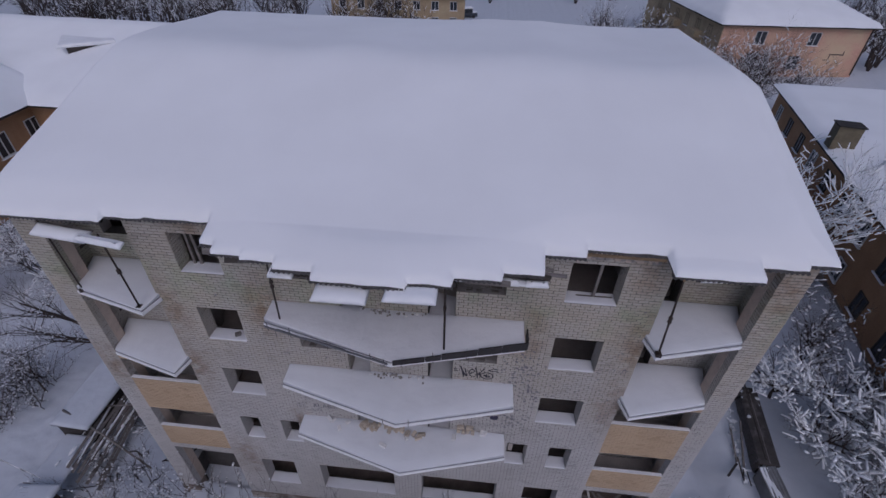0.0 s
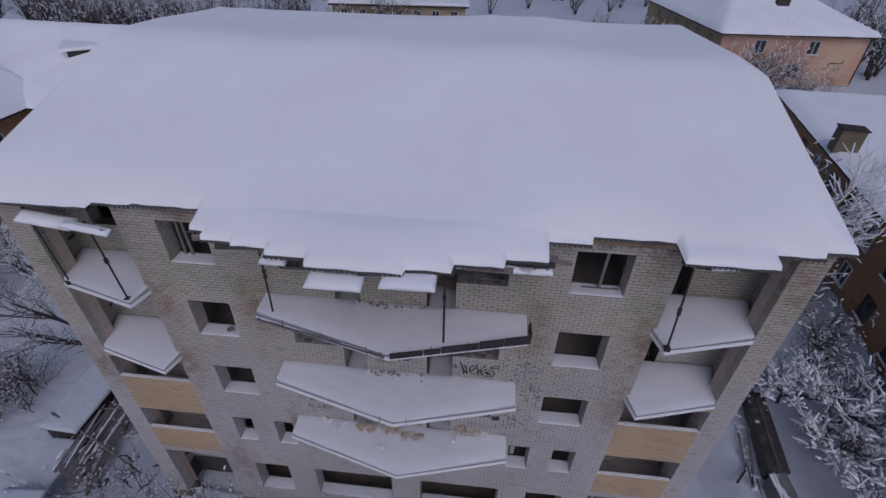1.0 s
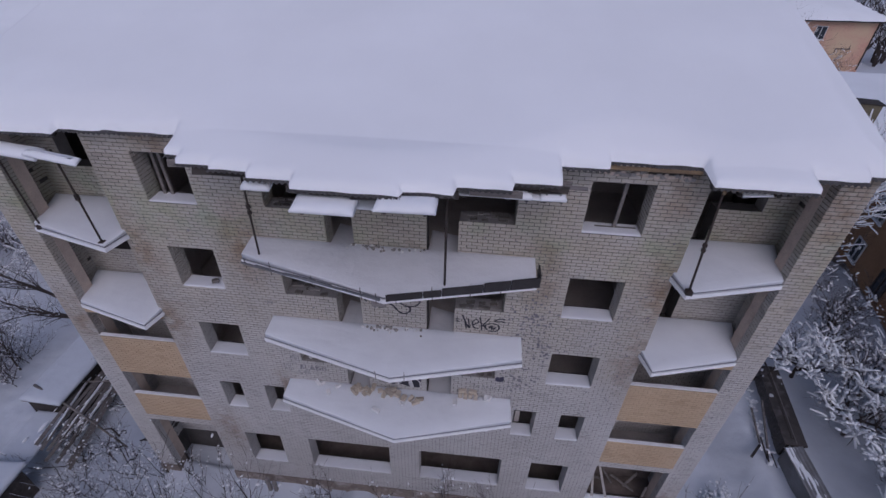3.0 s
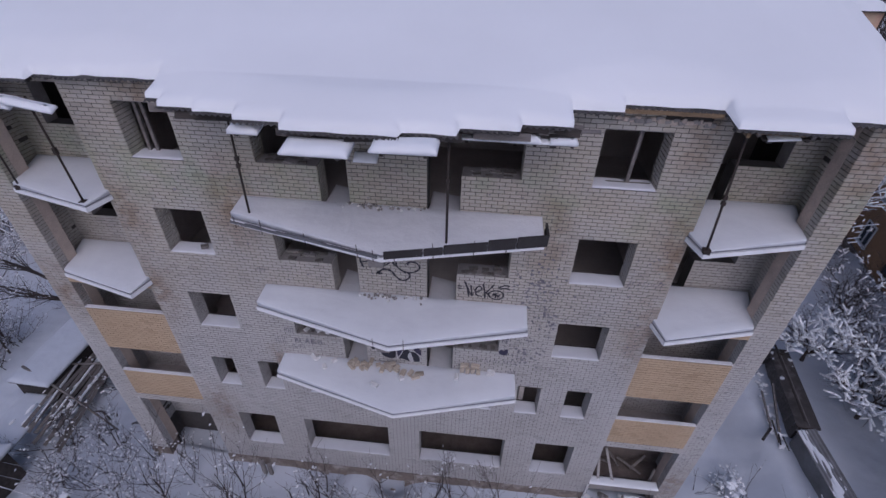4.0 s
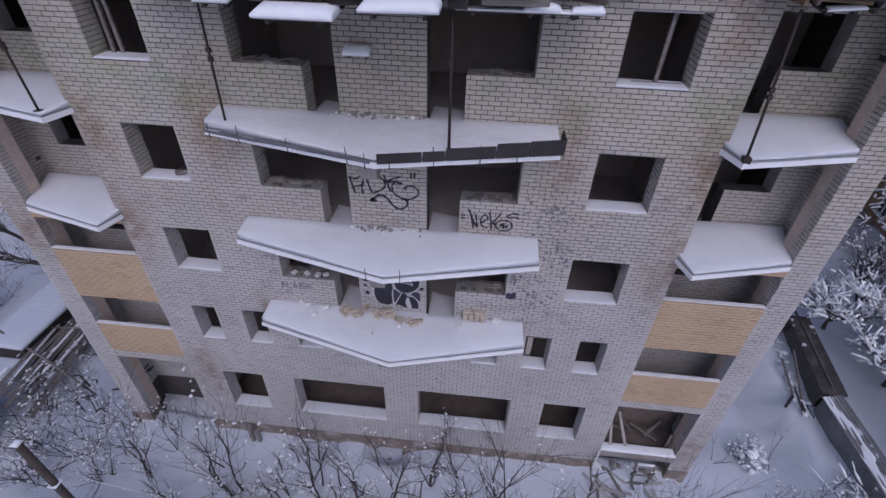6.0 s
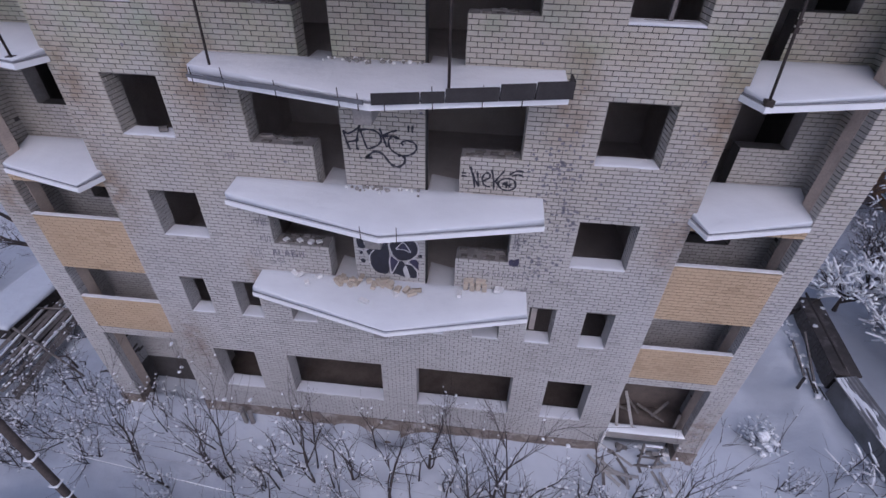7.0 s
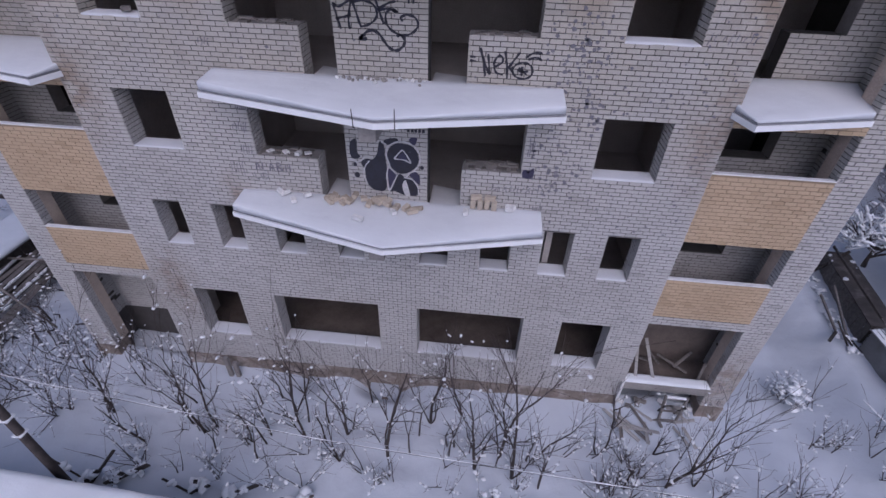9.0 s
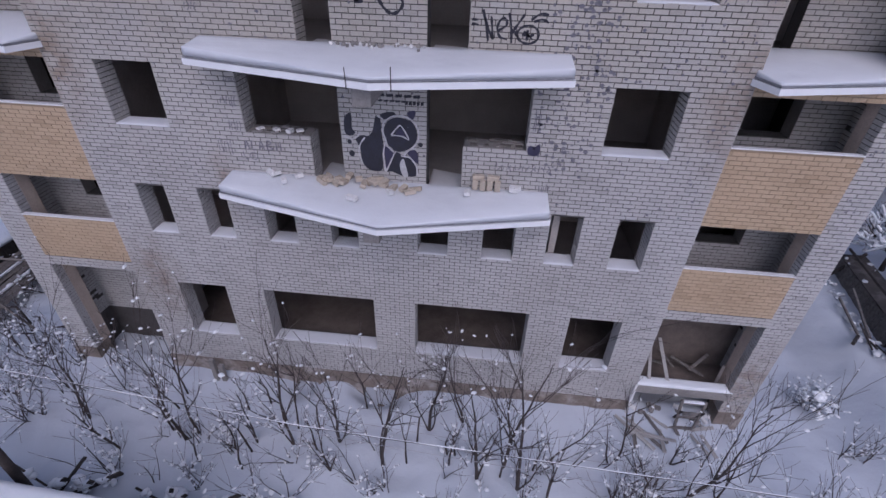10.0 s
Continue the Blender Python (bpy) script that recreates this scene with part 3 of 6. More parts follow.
for fl in (11.88, 9.09, 6.27):
    slab = thing("balcony_slab", "white pentagonal concrete balcony slab without railing", "balcony", "balconies of the middle bay")
    bm = bmesh.new()
    prism(bm, MID, fl, fl + 0.112)
    part("slab", bm, SLAB_EDGE, slab)
    bm = bmesh.new()
    prism(bm, inset(MID, 0.04), fl + 0.113, fl + 0.13)
    part("edge_strip", bm, DARK_STRIP, slab, "dark grey metal drip strip")
    bm = bmesh.new()
    prism(bm, inset(MID, 0.018), fl + 0.131, fl + 0.157)
    part("screed", bm, STRIP_GREY, slab, "weathered grey screed edge")
    bm = bmesh.new()
    box(bm, -1.08, -0.74, 9.62, 11.0, fl - 0.37, fl - 0.003, None, 0.012)
    part("bracket", bm, CONCRETE, slab, "stubby concrete support bracket")
    snow_slab("balcony_snow", inset(MID, 0.035), fl + 0.158, 0.045, "smooth snow covering the balcony slab", SNOW_DIRTY_SHADED if fl > 11 else SNOW_BALCONY_SHADED, None, "snow on balconies", fl, 0.5, rise=lambda x, y: 0.13 * max(0, y - 9.5))

SIDE_R = [(RA + 0.01, 12.28), (5.97, 10.98), (6.14, 10.33), (RB, 10.985), (8.86, 12.28)]
SIDE_L = [(LB - 0.01, 12.28), (-10.75, 12.28), (LA, 10.985), (-8.0, 10.33), (-7.83, 10.98)]
for fl in (11.9, 9.12):
    for poly, nm in ((SIDE_L, "l"), (SIDE_R, "r")):
        slab = thing("balcony_slab", "triangular concrete loggia slab jutting past the facade", "balcony", "slabs of the loggias")
        bm = bmesh.new()
        prism(bm, poly, fl, fl + 0.112)
        part("slab", bm, SLAB_EDGE, slab)
        bm = bmesh.new()
        prism(bm, inset(poly, 0.04), fl + 0.113, fl + 0.13)
        part("edge_strip", bm, DARK_STRIP, slab, "dark grey metal drip strip")
        bm = bmesh.new()
        prism(bm, inset(poly, 0.018), fl + 0.131, fl + 0.157)
        part("screed", bm, STRIP_GREY, slab, "weathered grey screed edge")
        snow_slab("balcony_snow", inset(poly, 0.035), fl + 0.158, 0.045, "smooth drifted snow on the loggia slab", SNOW_BALCONY_SHADED, None, "snow on loggias", fl + len(nm), 0.5, rise=lambda x, y: 0.15 * max(0, y - 10.6))

# snow on sills
for a, b2, c, d in WINDOWS + SMALL + SHOP:
    snow_slab("sill_snow", [(a + 0.01, W + 0.46), (a + 0.01, W + 0.0), (b2 - 0.01, W + 0.0), (b2 - 0.01, W + 0.46)], c, 0.045, "thin snow on an empty window sill", SNOW_DIRTY_SHADED, None, "snow on sills", a)

# ---- roof ----
PITCH = 0.33
KICK = 0.14                    # pitch of the sprocketed eave
EAVE = [(-11.45, -8.15, 10.58), (-8.15, -7.15, 10.76), (-7.15, -5.33, 10.8), (-5.33, -4.95, 10.1), (-4.95, -4.2, 9.83), (-4.2, -3.35, 9.71), (-3.35, -2.38, 9.51), (-2.38, -0.23, 9.26), (-0.23, 0.79, 9.41), (0.79, 1.85, 9.66), (1.85, 2.81, 9.92), (2.81, 3.8, 10.58), (3.8, 5.66, 10.8), (5.66, 7.68, 10.2), (7.68, 8.76, 10.66), (8.76, 9.5, 10.82)]


def slate_z(y):
    return 14.93 + (PITCH if y > 10.6 else KICK) * (y - 10.6)


def roof_top(x, y):
    a = slate_z(y) + 0.36
    b2 = 17.46 - 0.045 * (y - 17.5) + 0.22 * noise.noise((x * 0.24, y * 0.1, 5.0)) + 0.06 * noise.noise((x * 0.8, y * 0.3, 2.0))
    k = 0.35
    h = max(k - abs(a - b2), 0) / k
    return min(a, b2) - h * h * k * 0.25


roof = thing("roof", "low pitched roof of corrugated slate on wooden battens", "roof")
# snow blanket with the stepped eave
xs = np.arange(-11.45, 9.5001, 0.05)
edge = np.array([next(e for a, b2, e in EAVE if a <= x <= b2 + 1e-6) for x in xs])
edge = edge + np.array([0.03 * noise.noise((x * 2.2, 0, 0)) for x in xs])
ys = np.concatenate([np.arange(9.15, 11.4, 0.035), np.linspace(11.44, 24.4, 75), np.linspace(24.45, 25.1, 16)])
vs = ys
rv = []
R = 0.22
kernel = np.hanning(61)
soft_edge = np.convolve(np.pad(edge, 30, "edge"), kernel / kernel.sum(), "valid")
for i, x in enumerate(xs):
    lo, hi = max(0, i - 4), min(len(xs), i + 5)
    for gy_ in ys:
        y = max(gy_, edge[i])
        d = float(np.min(np.hypot(xs[lo:hi] - x, np.maximum(0, y - edge[lo:hi]))))
        far_d = min(x + 11.45, 9.5 - x, 25.1 - y)
        d = min(d, far_d)
        f = 1.0 if d >= R else max(0.0, 1 - (1 - d / R) ** 3) ** 0.45
        g = min(1.0, max(0.0, min(y - soft_edge[i] + 0.3, (x + 11.45) * 4.5 + 0.2, (9.5 - x) * 1.6, (25.1 - y) * 1.6) / 1.3))
        g = g * g * (3 - 2 * g)
        base = min(slate_z(y), 17.0)
        top = roof_top(x, y) + 0.02 * noise.noise((x * 0.4, y * 0.4, 2.0)) * g
        rv.append((x, y, base + (top - base) * f * (0.34 + 0.66 * g)))
nv = len(vs)
rf = [(i * nv + j, (i + 1) * nv + j, (i + 1) * nv + j + 1, i * nv + j + 1) for i in range(len(xs) - 1) for j in range(nv - 1)]
roof_snow = mesh_ob("roof_snow", rv, rf, SNOW_ROOF, None, True)
tagged(roof_snow, "thick smooth blanket of snow on the roof", "snow", "", "stuff")

# slate sheets along the eave, wavy edge
for a, b2, e in EAVE:
    n = max(1, int(round((b2 - a) / 1.05)))
    for k in range(n):
        s0, s1 = a + (b2 - a) * k / n, a + (b2 - a) * (k + 1) / n
        cols = int((s1 - s0) / 0.0192) + 1
        jut = 0.03 + 0.05 * abs(noise.noise((s0 * 3.7, 1.0, 4.0)))
        verts, faces = [], []
        for i in range(cols + 1):
            x = s0 + (s1 - s0) * i / cols
            w = 0.022 * math.sin(x / 0.115 * 2 * math.pi)
            for y in (e - jut, e + 0.9, e + 1.8):
                for th in (0.0, 0.012):
                    verts.append((x, y, slate_z(y) - 0.03 + w - th))
        for i in range(cols):
            q, r = i * 6, (i + 1) * 6
            faces += [(q, r, r + 2, q + 2), (q + 2, r + 2, r + 4, q + 4), (q + 1, q + 3, r + 3, r + 1), (q + 3, q + 5, r + 5, r + 3), (q, q + 1, r + 1, r)]
        mesh_ob("slate_sheet", verts, faces, SLATE, roof, True)
# deck under the rest of the snow, battens and rafters
bm = bmesh.new()
prism_pts = [(X0 - 0.25, 11.3, slate_z(11.3) - 0.02), (X1 + 0.2, 11.3, slate_z(11.3) - 0.02), (X1 + 0.2, 16.7, 16.93), (X0 - 0.25, 16.7, 16.93)]
q0 = [bm.verts.new(p) for p in prism_pts]
q1 = [bm.verts.new((p[0], p[1], p[2] - 0.06)) for p in prism_pts]
q2 = [bm.verts.new(p) for p in ((X1 + 0.2, 25.05, 16.93), (X0 - 0.25, 25.05, 16.93))]
q3 = [bm.verts.new((p.co.x, p.co.y, p.co.z - 0.06)) for p in q2]
bm.faces.new(q0), bm.faces.new(q1[::-1])
bm.faces.new((q0[3], q0[2], q2[0], q2[1])), bm.faces.new((q1[3], q3[1], q3[0], q1[2]))
for s in ((q0[0], q0[3], q1[3], q1[0]), (q0[1], q1[1], q1[2], q0[2]), (q0[2], q1[2], q3[0], q2[0]), (q0[3], q2[1], q3[1], q1[3]), (q2[0], q3[0], q3[1], q2[1])):
    bm.faces.new(s)
part("deck", bm, WOOD_GREY, roof)
for a, b2, e in EAVE:
    for dy in (0.12, 0.55):
        y = e + dy
        tilt = math.degrees(math.atan(PITCH if y > 10.6 else KICK))
        box_part("batten", a + 0.03, b2 - 0.01, -0.05, 0.05, -0.02, 0.02, WOOD_DARK if dy < 0.2 else WOOD_GREY, roof, m=pose(0, y, slate_z(y) - 0.08, tilt, 0, 0))
for x in np.arange(-10.9, 9.2, 0.95):
    e = next(e for a, b2, e in EAVE if a <= x <= b2 + 1e-6)
    L = 12.0 - e - 0.15
    rise = slate_z(12.0) - slate_z(e + 0.15)
    box_part("rafter", x - 0.03, x + 0.03, 0, math.hypot(L, rise), -0.12, 0, WOOD_GREY, roof, m=pose(0, e + 0.15, slate_z(e + 0.15) - 0.1, math.degrees(math.atan2(rise, L)), 0, 0))

# wall heads between facade and slate: broken wall plate
for a, b2 in ((LB, -3.9), (2.2, RA)):
    box_part("wall_plate", a, b2, W + 0.05, W + 0.45, TOP, TOP + 0.1, WOOD_GREY, roof)
# gables under the snow
for x0, x1 in ((X0, X0 + 0.35), (X1 - 0.35, X1)):
    bm = bmesh.new()
    pts = [(11.05, TOP), (24.5, TOP), (24.5, 16.8), (16.7, 16.8), (11.05, slate_z(11.05) - 0.1)]
    lo = [bm.verts.new((x0, y, z)) for y, z in pts]
    hi = [bm.verts.new((x1, y, z)) for y, z in pts]
    bm.faces.new(lo), bm.faces.new(hi[::-1])
    for i in range(5):
        bm.faces.new((lo[i], hi[i], hi[(i + 1) % 5], lo[(i + 1) % 5]))
    part("gable", bm, MORTAR, building)


# ---- things on the facade: posts, hanging boards, frames, rubble, spray paint ----
def post(points, radius, label, knots=()):
    ob = thing("steel_post", label, "post", "posts propping the eaves")
    tube("pole", points, radius, RUST, ob)
    for k in knots:
        p = Vector(points[0]).lerp(Vector(points[-1]), k)
        box_part("clamp", p.x - 0.038, p.x + 0.038, p.y - 0.038, p.y + 0.038, p.z - 0.04, p.z + 0.04, RUST, ob)
    box_part("foot", points[0][0] - 0.07, points[0][0] + 0.07, points[0][1] - 0.07, points[0][1] + 0.07, points[0][2] - 0.1, points[0][2] + 0.02, RUST, ob)
    return ob


post([(-3.99, 10.4, 12.1), (-3.96, 10.4, 13.2), (-3.93, 10.42, 14.42)], 0.024, "thin rusty steel post standing on the balcony", (0.55, 0.62))
post([(0.6, 9.9, 12.1), (0.6, 9.86, 13.3), (0.6, 9.8, 14.72)], 0.03, "thin black steel post standing on the balcony", (0.6,))
post([(6.2, 10.42, 12.1), (6.14, 10.46, 13.3), (6.08, 10.52, 14.6)], 0.025, "leaning rusty steel post on the loggia slab", (0.45, 0.5))
post([(-8.15, 10.5, 12.1), (-8.2, 10.5, 13.3), (-8.27, 10.5, 14.6)], 0.025, "leaning dark steel post on the loggia slab", (0.5, 0.53))
post([(-10.25, 11.0, 12.1), (-10.3, 11.0, 13.3), (-10.36, 11.0, 14.6)], 0.024, "dark steel post beside the loggia pier")


def ledge(x0, x1, y0, z0, y1, z1, snow_h, label, front=0.45, sag=0.0):
    """A broken sheet or board hanging under the eave, with snow on its outer part."""
    ob = thing("broken_eave_board", label, "board", "boards hanging under the eave")
    tilt = math.atan2(z1 - z0, y1 - y0)
    length = math.hypot(y1 - y0, z1 - z0)
    m = pose(x0, y0, z0, math.degrees(tilt), sag, 0)
    bm = bmesh.new()
    box(bm, 0, x1 - x0, 0, length, -0.02, 0.005, m, 0.004)
    part("board", bm, WOOD_DARK if "dark" in label else WOOD_GREY, ob)
    for t in (0.12, 0.8):
        bm = bmesh.new()
        box(bm, (x1 - x0) * t, (x1 - x0) * t + 0.06, 0.06, length, -0.1, -0.022, m)
        part("bearer", bm, WOOD_DARK, ob)
    if snow_h:
        sn = snow_slab("board_snow", [(-0.02, length * front), (-0.02, -0.03), (x1 - x0 + 0.02, -0.03), (x1 - x0 + 0.02, length * front)], 0.006, snow_h, "rounded pillow of snow on a hanging board", SNOW, None, "snow on hanging boards", x0, 1.3, "stuff", 0.07)
        sn.matrix_world = m
    return ob


ledge(-2.28, -1.09, 9.0, 14.4, 10.6, 14.6, 0.13, "grey sheet slid out under the eave", 0.3)
ledge(-0.68, 0.45, 9.02, 14.53, 10.6, 14.66, 0.14, "grey sheet slid out under the eave", 0.28, -1)
ledge(-3.48, -2.93, 9.57, 14.48, 10.6, 14.68, 0.13, "short sheet resting by the steel post", 0.4)
ledge(-5.15, -4.3, 10.45, 14.62, 11.0, 14.8, 0.17, "short sheet under the eave", 0.7)
ledge(0.6, 2.92, 9.96, 14.47, 10.3, 14.5, 0.035, "long thin plank lying under the eave", 0.5)
ledge(1.72, 2.25, 9.93, 14.48, 10.3, 14.54, 0.12, "short splintered board with snow on the long plank", 0.4)
ledge(2.45, 2.92, 9.93, 14.48, 10.3, 14.54, 0.1, "short splintered board with snow on the long plank", 0.4, -2)
ledge(1.2, 2.6, 10.2, 14.5, 10.95, 14.66, 0.0, "dark slanting board under the eave", 0.5, -10)
ledge(-1.5, -1.02, 10.72, 13.5, 10.98, 13.62, 0.1, "broken concrete ledge under the eave", 0.8)
ledge(-10.05, -8.7, 10.45, 14.48, 10.85, 14.62, 0.13, "fallen board across the loggia top", 0.8, 7)
ledge(-8.75, -7.62, 10.3, 14.52, 10.5, 14.6, 0.11, "fallen board across the loggia top", 0.9, 9)
ledge(6.3, 7.3, 10.4, 14.62, 10.9, 14.7, 0.0, "dark splintered board under the eave", 0.6, -4)
ledge(6.42, 6.95, 10.42, 14.6, 10.7, 14.66, 0.05, "short splintered board under the eave", 0.45, -5)

for x0, y0, x1, y1, h in ((5.98, 10.3, 6.12, 10.95, 0.12), (6.12, 10.36, 7.0, 10.42, 0.06)):
    dx, dy = x1 - x0, y1 - y0
    bm = bmesh.new()
    box(bm, 0, math.hypot(dx, dy), -0.03, 0.03, -h, 0.0, pose(x0, y0, slate_z(y0) - 0.09, 0, 2, math.degrees(math.atan2(dy, dx))), 0.006)
    part("eave_rafter", bm, WOOD_NEW, roof, "splintered ochre rafter under the slates")

# a crooked plank stack and lath ends between wall head and slate
rng = random.Random(21)
for i in range(24):
    x = -3.4 + i * 0.27 + rng.uniform(-0.1, 0.1)
    y = 10.15 + rng.uniform(-0.15, 0.25)
    lath = box_part("lath", -0.45, 0.45, -0.05, 0.05, -0.012, 0.012, WOOD_NEW if i % 8 == 0 else WOOD_GREY, roof, m=pose(x, y, slate_z(y) - 0.17 - rng.random() * 0.06, 16, rng.uniform(-4, 4), rng.uniform(-16, 16)))
for i in range(15):
    x = -4.6 + i * 0.52 + rng.uniform(-0.15, 0.15)
    e = next(e for a, b2, e in EAVE if a <= x <= b2 + 1e-6)
    y = e + 0.12 + rng.uniform(0, 0.25)
    w = rng.uniform(0.35, 0.8)
    box_part("torn_board", -w, w * 0.6, -0.012, 0.012, -rng.uniform(0.08, 0.22), 0.0, WOOD_DARK if i % 3 else WOOD_GREY, roof, "dark splintered fascia board", m=pose(x, y, slate_z(y) - 0.09, rng.uniform(-35, 10), rng.uniform(-5, 5), rng.uniform(-10, 10)))
box_part("blue_board", -0.95, -0.45, 10.1, 10.2, 14.4, 14.52, mat("blue_paint", (0.10, 0.16, 0.30)), roof, "scrap of blue painted board")

# rough wall head over the right-hand top window, with an ochre batten under the slates
head_z = slate_z(10.8) - 0.06
for i in range(22):
    x = 3.86 + i * 0.082
    s2 = rng.uniform(0.6, 1.25)
    box_part("mortar_lump", -0.1 * s2, 0.1 * s2, -0.03, 0.05, -0.045 * s2, 0.045, CONCRETE if i % 2 else STRIP_PLASTER, roof, m=pose(x, 10.992 + rng.uniform(-0.012, 0.012), head_z - 0.27 - 0.02 * math.sin(i * 1.3) + rng.uniform(-0.025, 0.025), rng.uniform(-12, 12), rng.uniform(-16, 16), rng.uniform(-20, 20)), bevel=0.015)
box_part("wall_beam", 3.82, 5.66, 10.735, 10.775, head_z - 0.075, head_z, WOOD_NEW, roof, "ochre timber batten")
box_part("wall_beam", 4.72, 5.6, 10.965, 10.995, head_z - 0.24, head_z - 0.1, WOOD_DARK, roof, "dark wooden plate on the wall head")
for x in (3.95, 4.95, 5.5):
    box_part("rafter_end", x - 0.03, x + 0.03, 10.777, 11.05, head_z - 0.1, head_z - 0.01, WOOD_NEW, roof, "ochre rafter end")

# window frame remnants
fr = thing("window_frame", "weathered grey wooden frame with one mullion in an empty window", "window frame")
box_part("mullion", -0.035, 0.035, -0.03, 0.03, 0, 1.2, WOOD_GREY, fr, m=pose(4.42, W + 0.28, 13.16, 0, 1.5, 0))
box_part("head", 3.63, 4.92, W + 0.24, W + 0.32, 14.36, 14.42, CONCRETE_PALE, fr)
box_part("sill_rail", 3.63, 4.92, W + 0.25, W + 0.31, 13.12, 13.15, WOOD_GREY, fr)
fr = thing("window_frame", "broken wooden frame posts leaning in an empty window", "window frame")
for x, l in ((-6.62, 8), (-6.42, 14)):
    box_part("post", -0.035, 0.035, -0.03, 0.03, 0, 1.24, WOOD_GREY, fr, m=pose(x, W + 0.36, 13.12, -4, -l * 0.3, 0))
box_part("head", -6.74, -5.52, W + 0.24, W + 0.32, 14.36, 14.42, CONCRETE_PALE, fr)

# dark tarred panels along the top balcony's edge
panels = thing("tarred_edging", "row of dark tarred boards along the balcony edge", "edging")
p0, p1 = Vector((-0.66, 9.345)), Vector((2.78, 10.25))
ang = math.degrees(math.atan2(p1.y - p0.y, p1.x - p0.x))
for a, b2, h in ((0.0, 0.23, 0.2), (0.235, 0.35, 0.2), (0.355, 0.62, 0.25), (0.625, 0.8, 0.3), (0.805, 1.0, 0.32)):
    q = p0.lerp(p1, a)
    box_part("board", 0, (p1 - p0).length * (b2 - a), -0.03, 0.0, 0, h, TAR, panels, m=pose(q.x, q.y, 12.0, 6, 0, ang))
box_part("return_board", 2.765, 2.8, 10.27, 10.7, 12.0, 12.3, TAR, panels)
flap = thing("edge_flashing", "crumpled grey flashing strip along the balcony edge", "flashing")
for i in range(9):
    q0 = Vector((-4.4, 10.25)).lerp(Vector((-0.8, 9.36)), i / 9)
    box_part("strip", 0, 0.43, -0.03, 0.0, 0, 0.045 + 0.04 * rng.random(), DARK_STRIP, flap, m=pose(q0.x, q0.y, 11.995, rng.uniform(-30, 10), rng.uniform(-2, 2), -13.9 + rng.uniform(-2, 2)))

# reinforcement stubs on the slab edges
for fl in (11.88, 9.09, 6.27):
    for x in (-4.3, -3.6, -2.5, -1.25, -0.9, -0.45, 0.35, 1.2, 1.9) if fl > 11 else ((-1.1, -0.35) if fl > 8 else ()):
        y = 9.36 + (0.91 * (-0.72 - x) / 3.7 if x < -0.72 else 0.91 * (x + 0.72) / 3.46)
        ob = tube("reinforcement_bar", [(x, y - 0.015, fl - 0.02), (x + rng.uniform(-0.02, 0.02), y - 0.02, fl + 0.28 + rng.uniform(0, 0.12))], 0.009, RUST, None, "", 5)
        tagged(ob, "short bent steel bar sticking up at the slab edge", "steel bar", "bars on the slab edges")
# plates on the support brackets
for fl in (11.88, 9.09, 6.27):
    pl = tube("bracket_hook", [(-1.0, 9.74, fl - 0.22), (-1.05, 9.72, fl - 0.28), (-1.12, 9.73, fl - 0.36)], 0.008, RUST, None, "", 5)
    tagged(pl, "small steel hook on the bracket face", "hook", "hooks on brackets")


# loose bricks on the lowest balcony
def loose_brick(x, y, z, rz, rx=0.0, ry=0.0, size=1.0, label="", material=None):
    bm = bmesh.new()
    box(bm, -0.125, 0.125 * size, -0.06, 0.06, 0.0, 0.088, pose(0, 0, 0, rx, ry, 0), 0.006)
    ob = part("loose_brick", bm, material or BRICK_LOOSE)
    ob.matrix_world = pose(x, y, z, 0, 0, rz)
    return tagged(ob, label or "loose broken yellow brick lying in snow", "brick", "loose bricks on the balcony")


def slab_snow_z(y):
    return 6.27 + 0.27 + 0.13 * max(0, y - 9.5) - 0.02


for i, (x, rz) in enumerate(((1.12, 4), (1.28, -6), (1.44, 8), (1.6, -3))):
    loose_brick(x, 10.84 - 0.03 * (i % 2), slab_snow_z(10.84) + 0.1, rz + 90, 0, 78, 1.0, "yellow brick standing on end by the parapet")
for i, (x, y, h) in enumerate(((1.18, 10.93, 0.2), (1.5, 10.93, 0.2))):
    loose_brick(x, y, slab_snow_z(y) + h, 6 - 14 * i, 0, 0, 1.0, "yellow brick crowning a small pile")
for i in range(27):
    x = rng.uniform(-2.3, -0.05) if i < 22 else rng.uniform(-1.7, -0.4)
    y = 10.88 - abs(rng.gauss(0, 0.12)) - (0.15 if x > -0.8 else 0)
    loose_brick(x, y, slab_snow_z(y) + (0.05 if i > 21 else -0.02), rng.uniform(0, 180), rng.uniform(-25, 25), rng.uniform(-15, 15), rng.choice((0.2, 0.6, 1.0)))
for x, y, s in ((-3.43, 10.9, 1.0), (-3.28, 10.88, 0.5), (-3.05, 10.64, 0.3), (-2.75, 10.86, 0.4), (-1.41, 10.17, 1.0), (-0.69, 10.5, 0.5), (1.92, 10.93, 0.8), (2.05, 10.93, 0.4), (0.98, 10.68, 0.7)):
    loose_brick(x, y, slab_snow_z(y) - 0.01, rng.uniform(0, 180), rng.uniform(-30, 30), 0, s, "pale half brick lying in the balcony snow", CONCRETE_PALE)
for x in (-3.6, -3.3, -2.95, -2.7):
    loose_brick(x, W + 0.2, 7.575, rng.uniform(0, 180), 0, 0, rng.choice((0.2, 0.6)), "half brick lying on the balcony parapet", CONCRETE_PALE)
loose_brick(-5.95, W + 0.2, 11.0 - 0.56, 30, 0, 0, 0.4, "dark fragment lying on a window sill", BED)
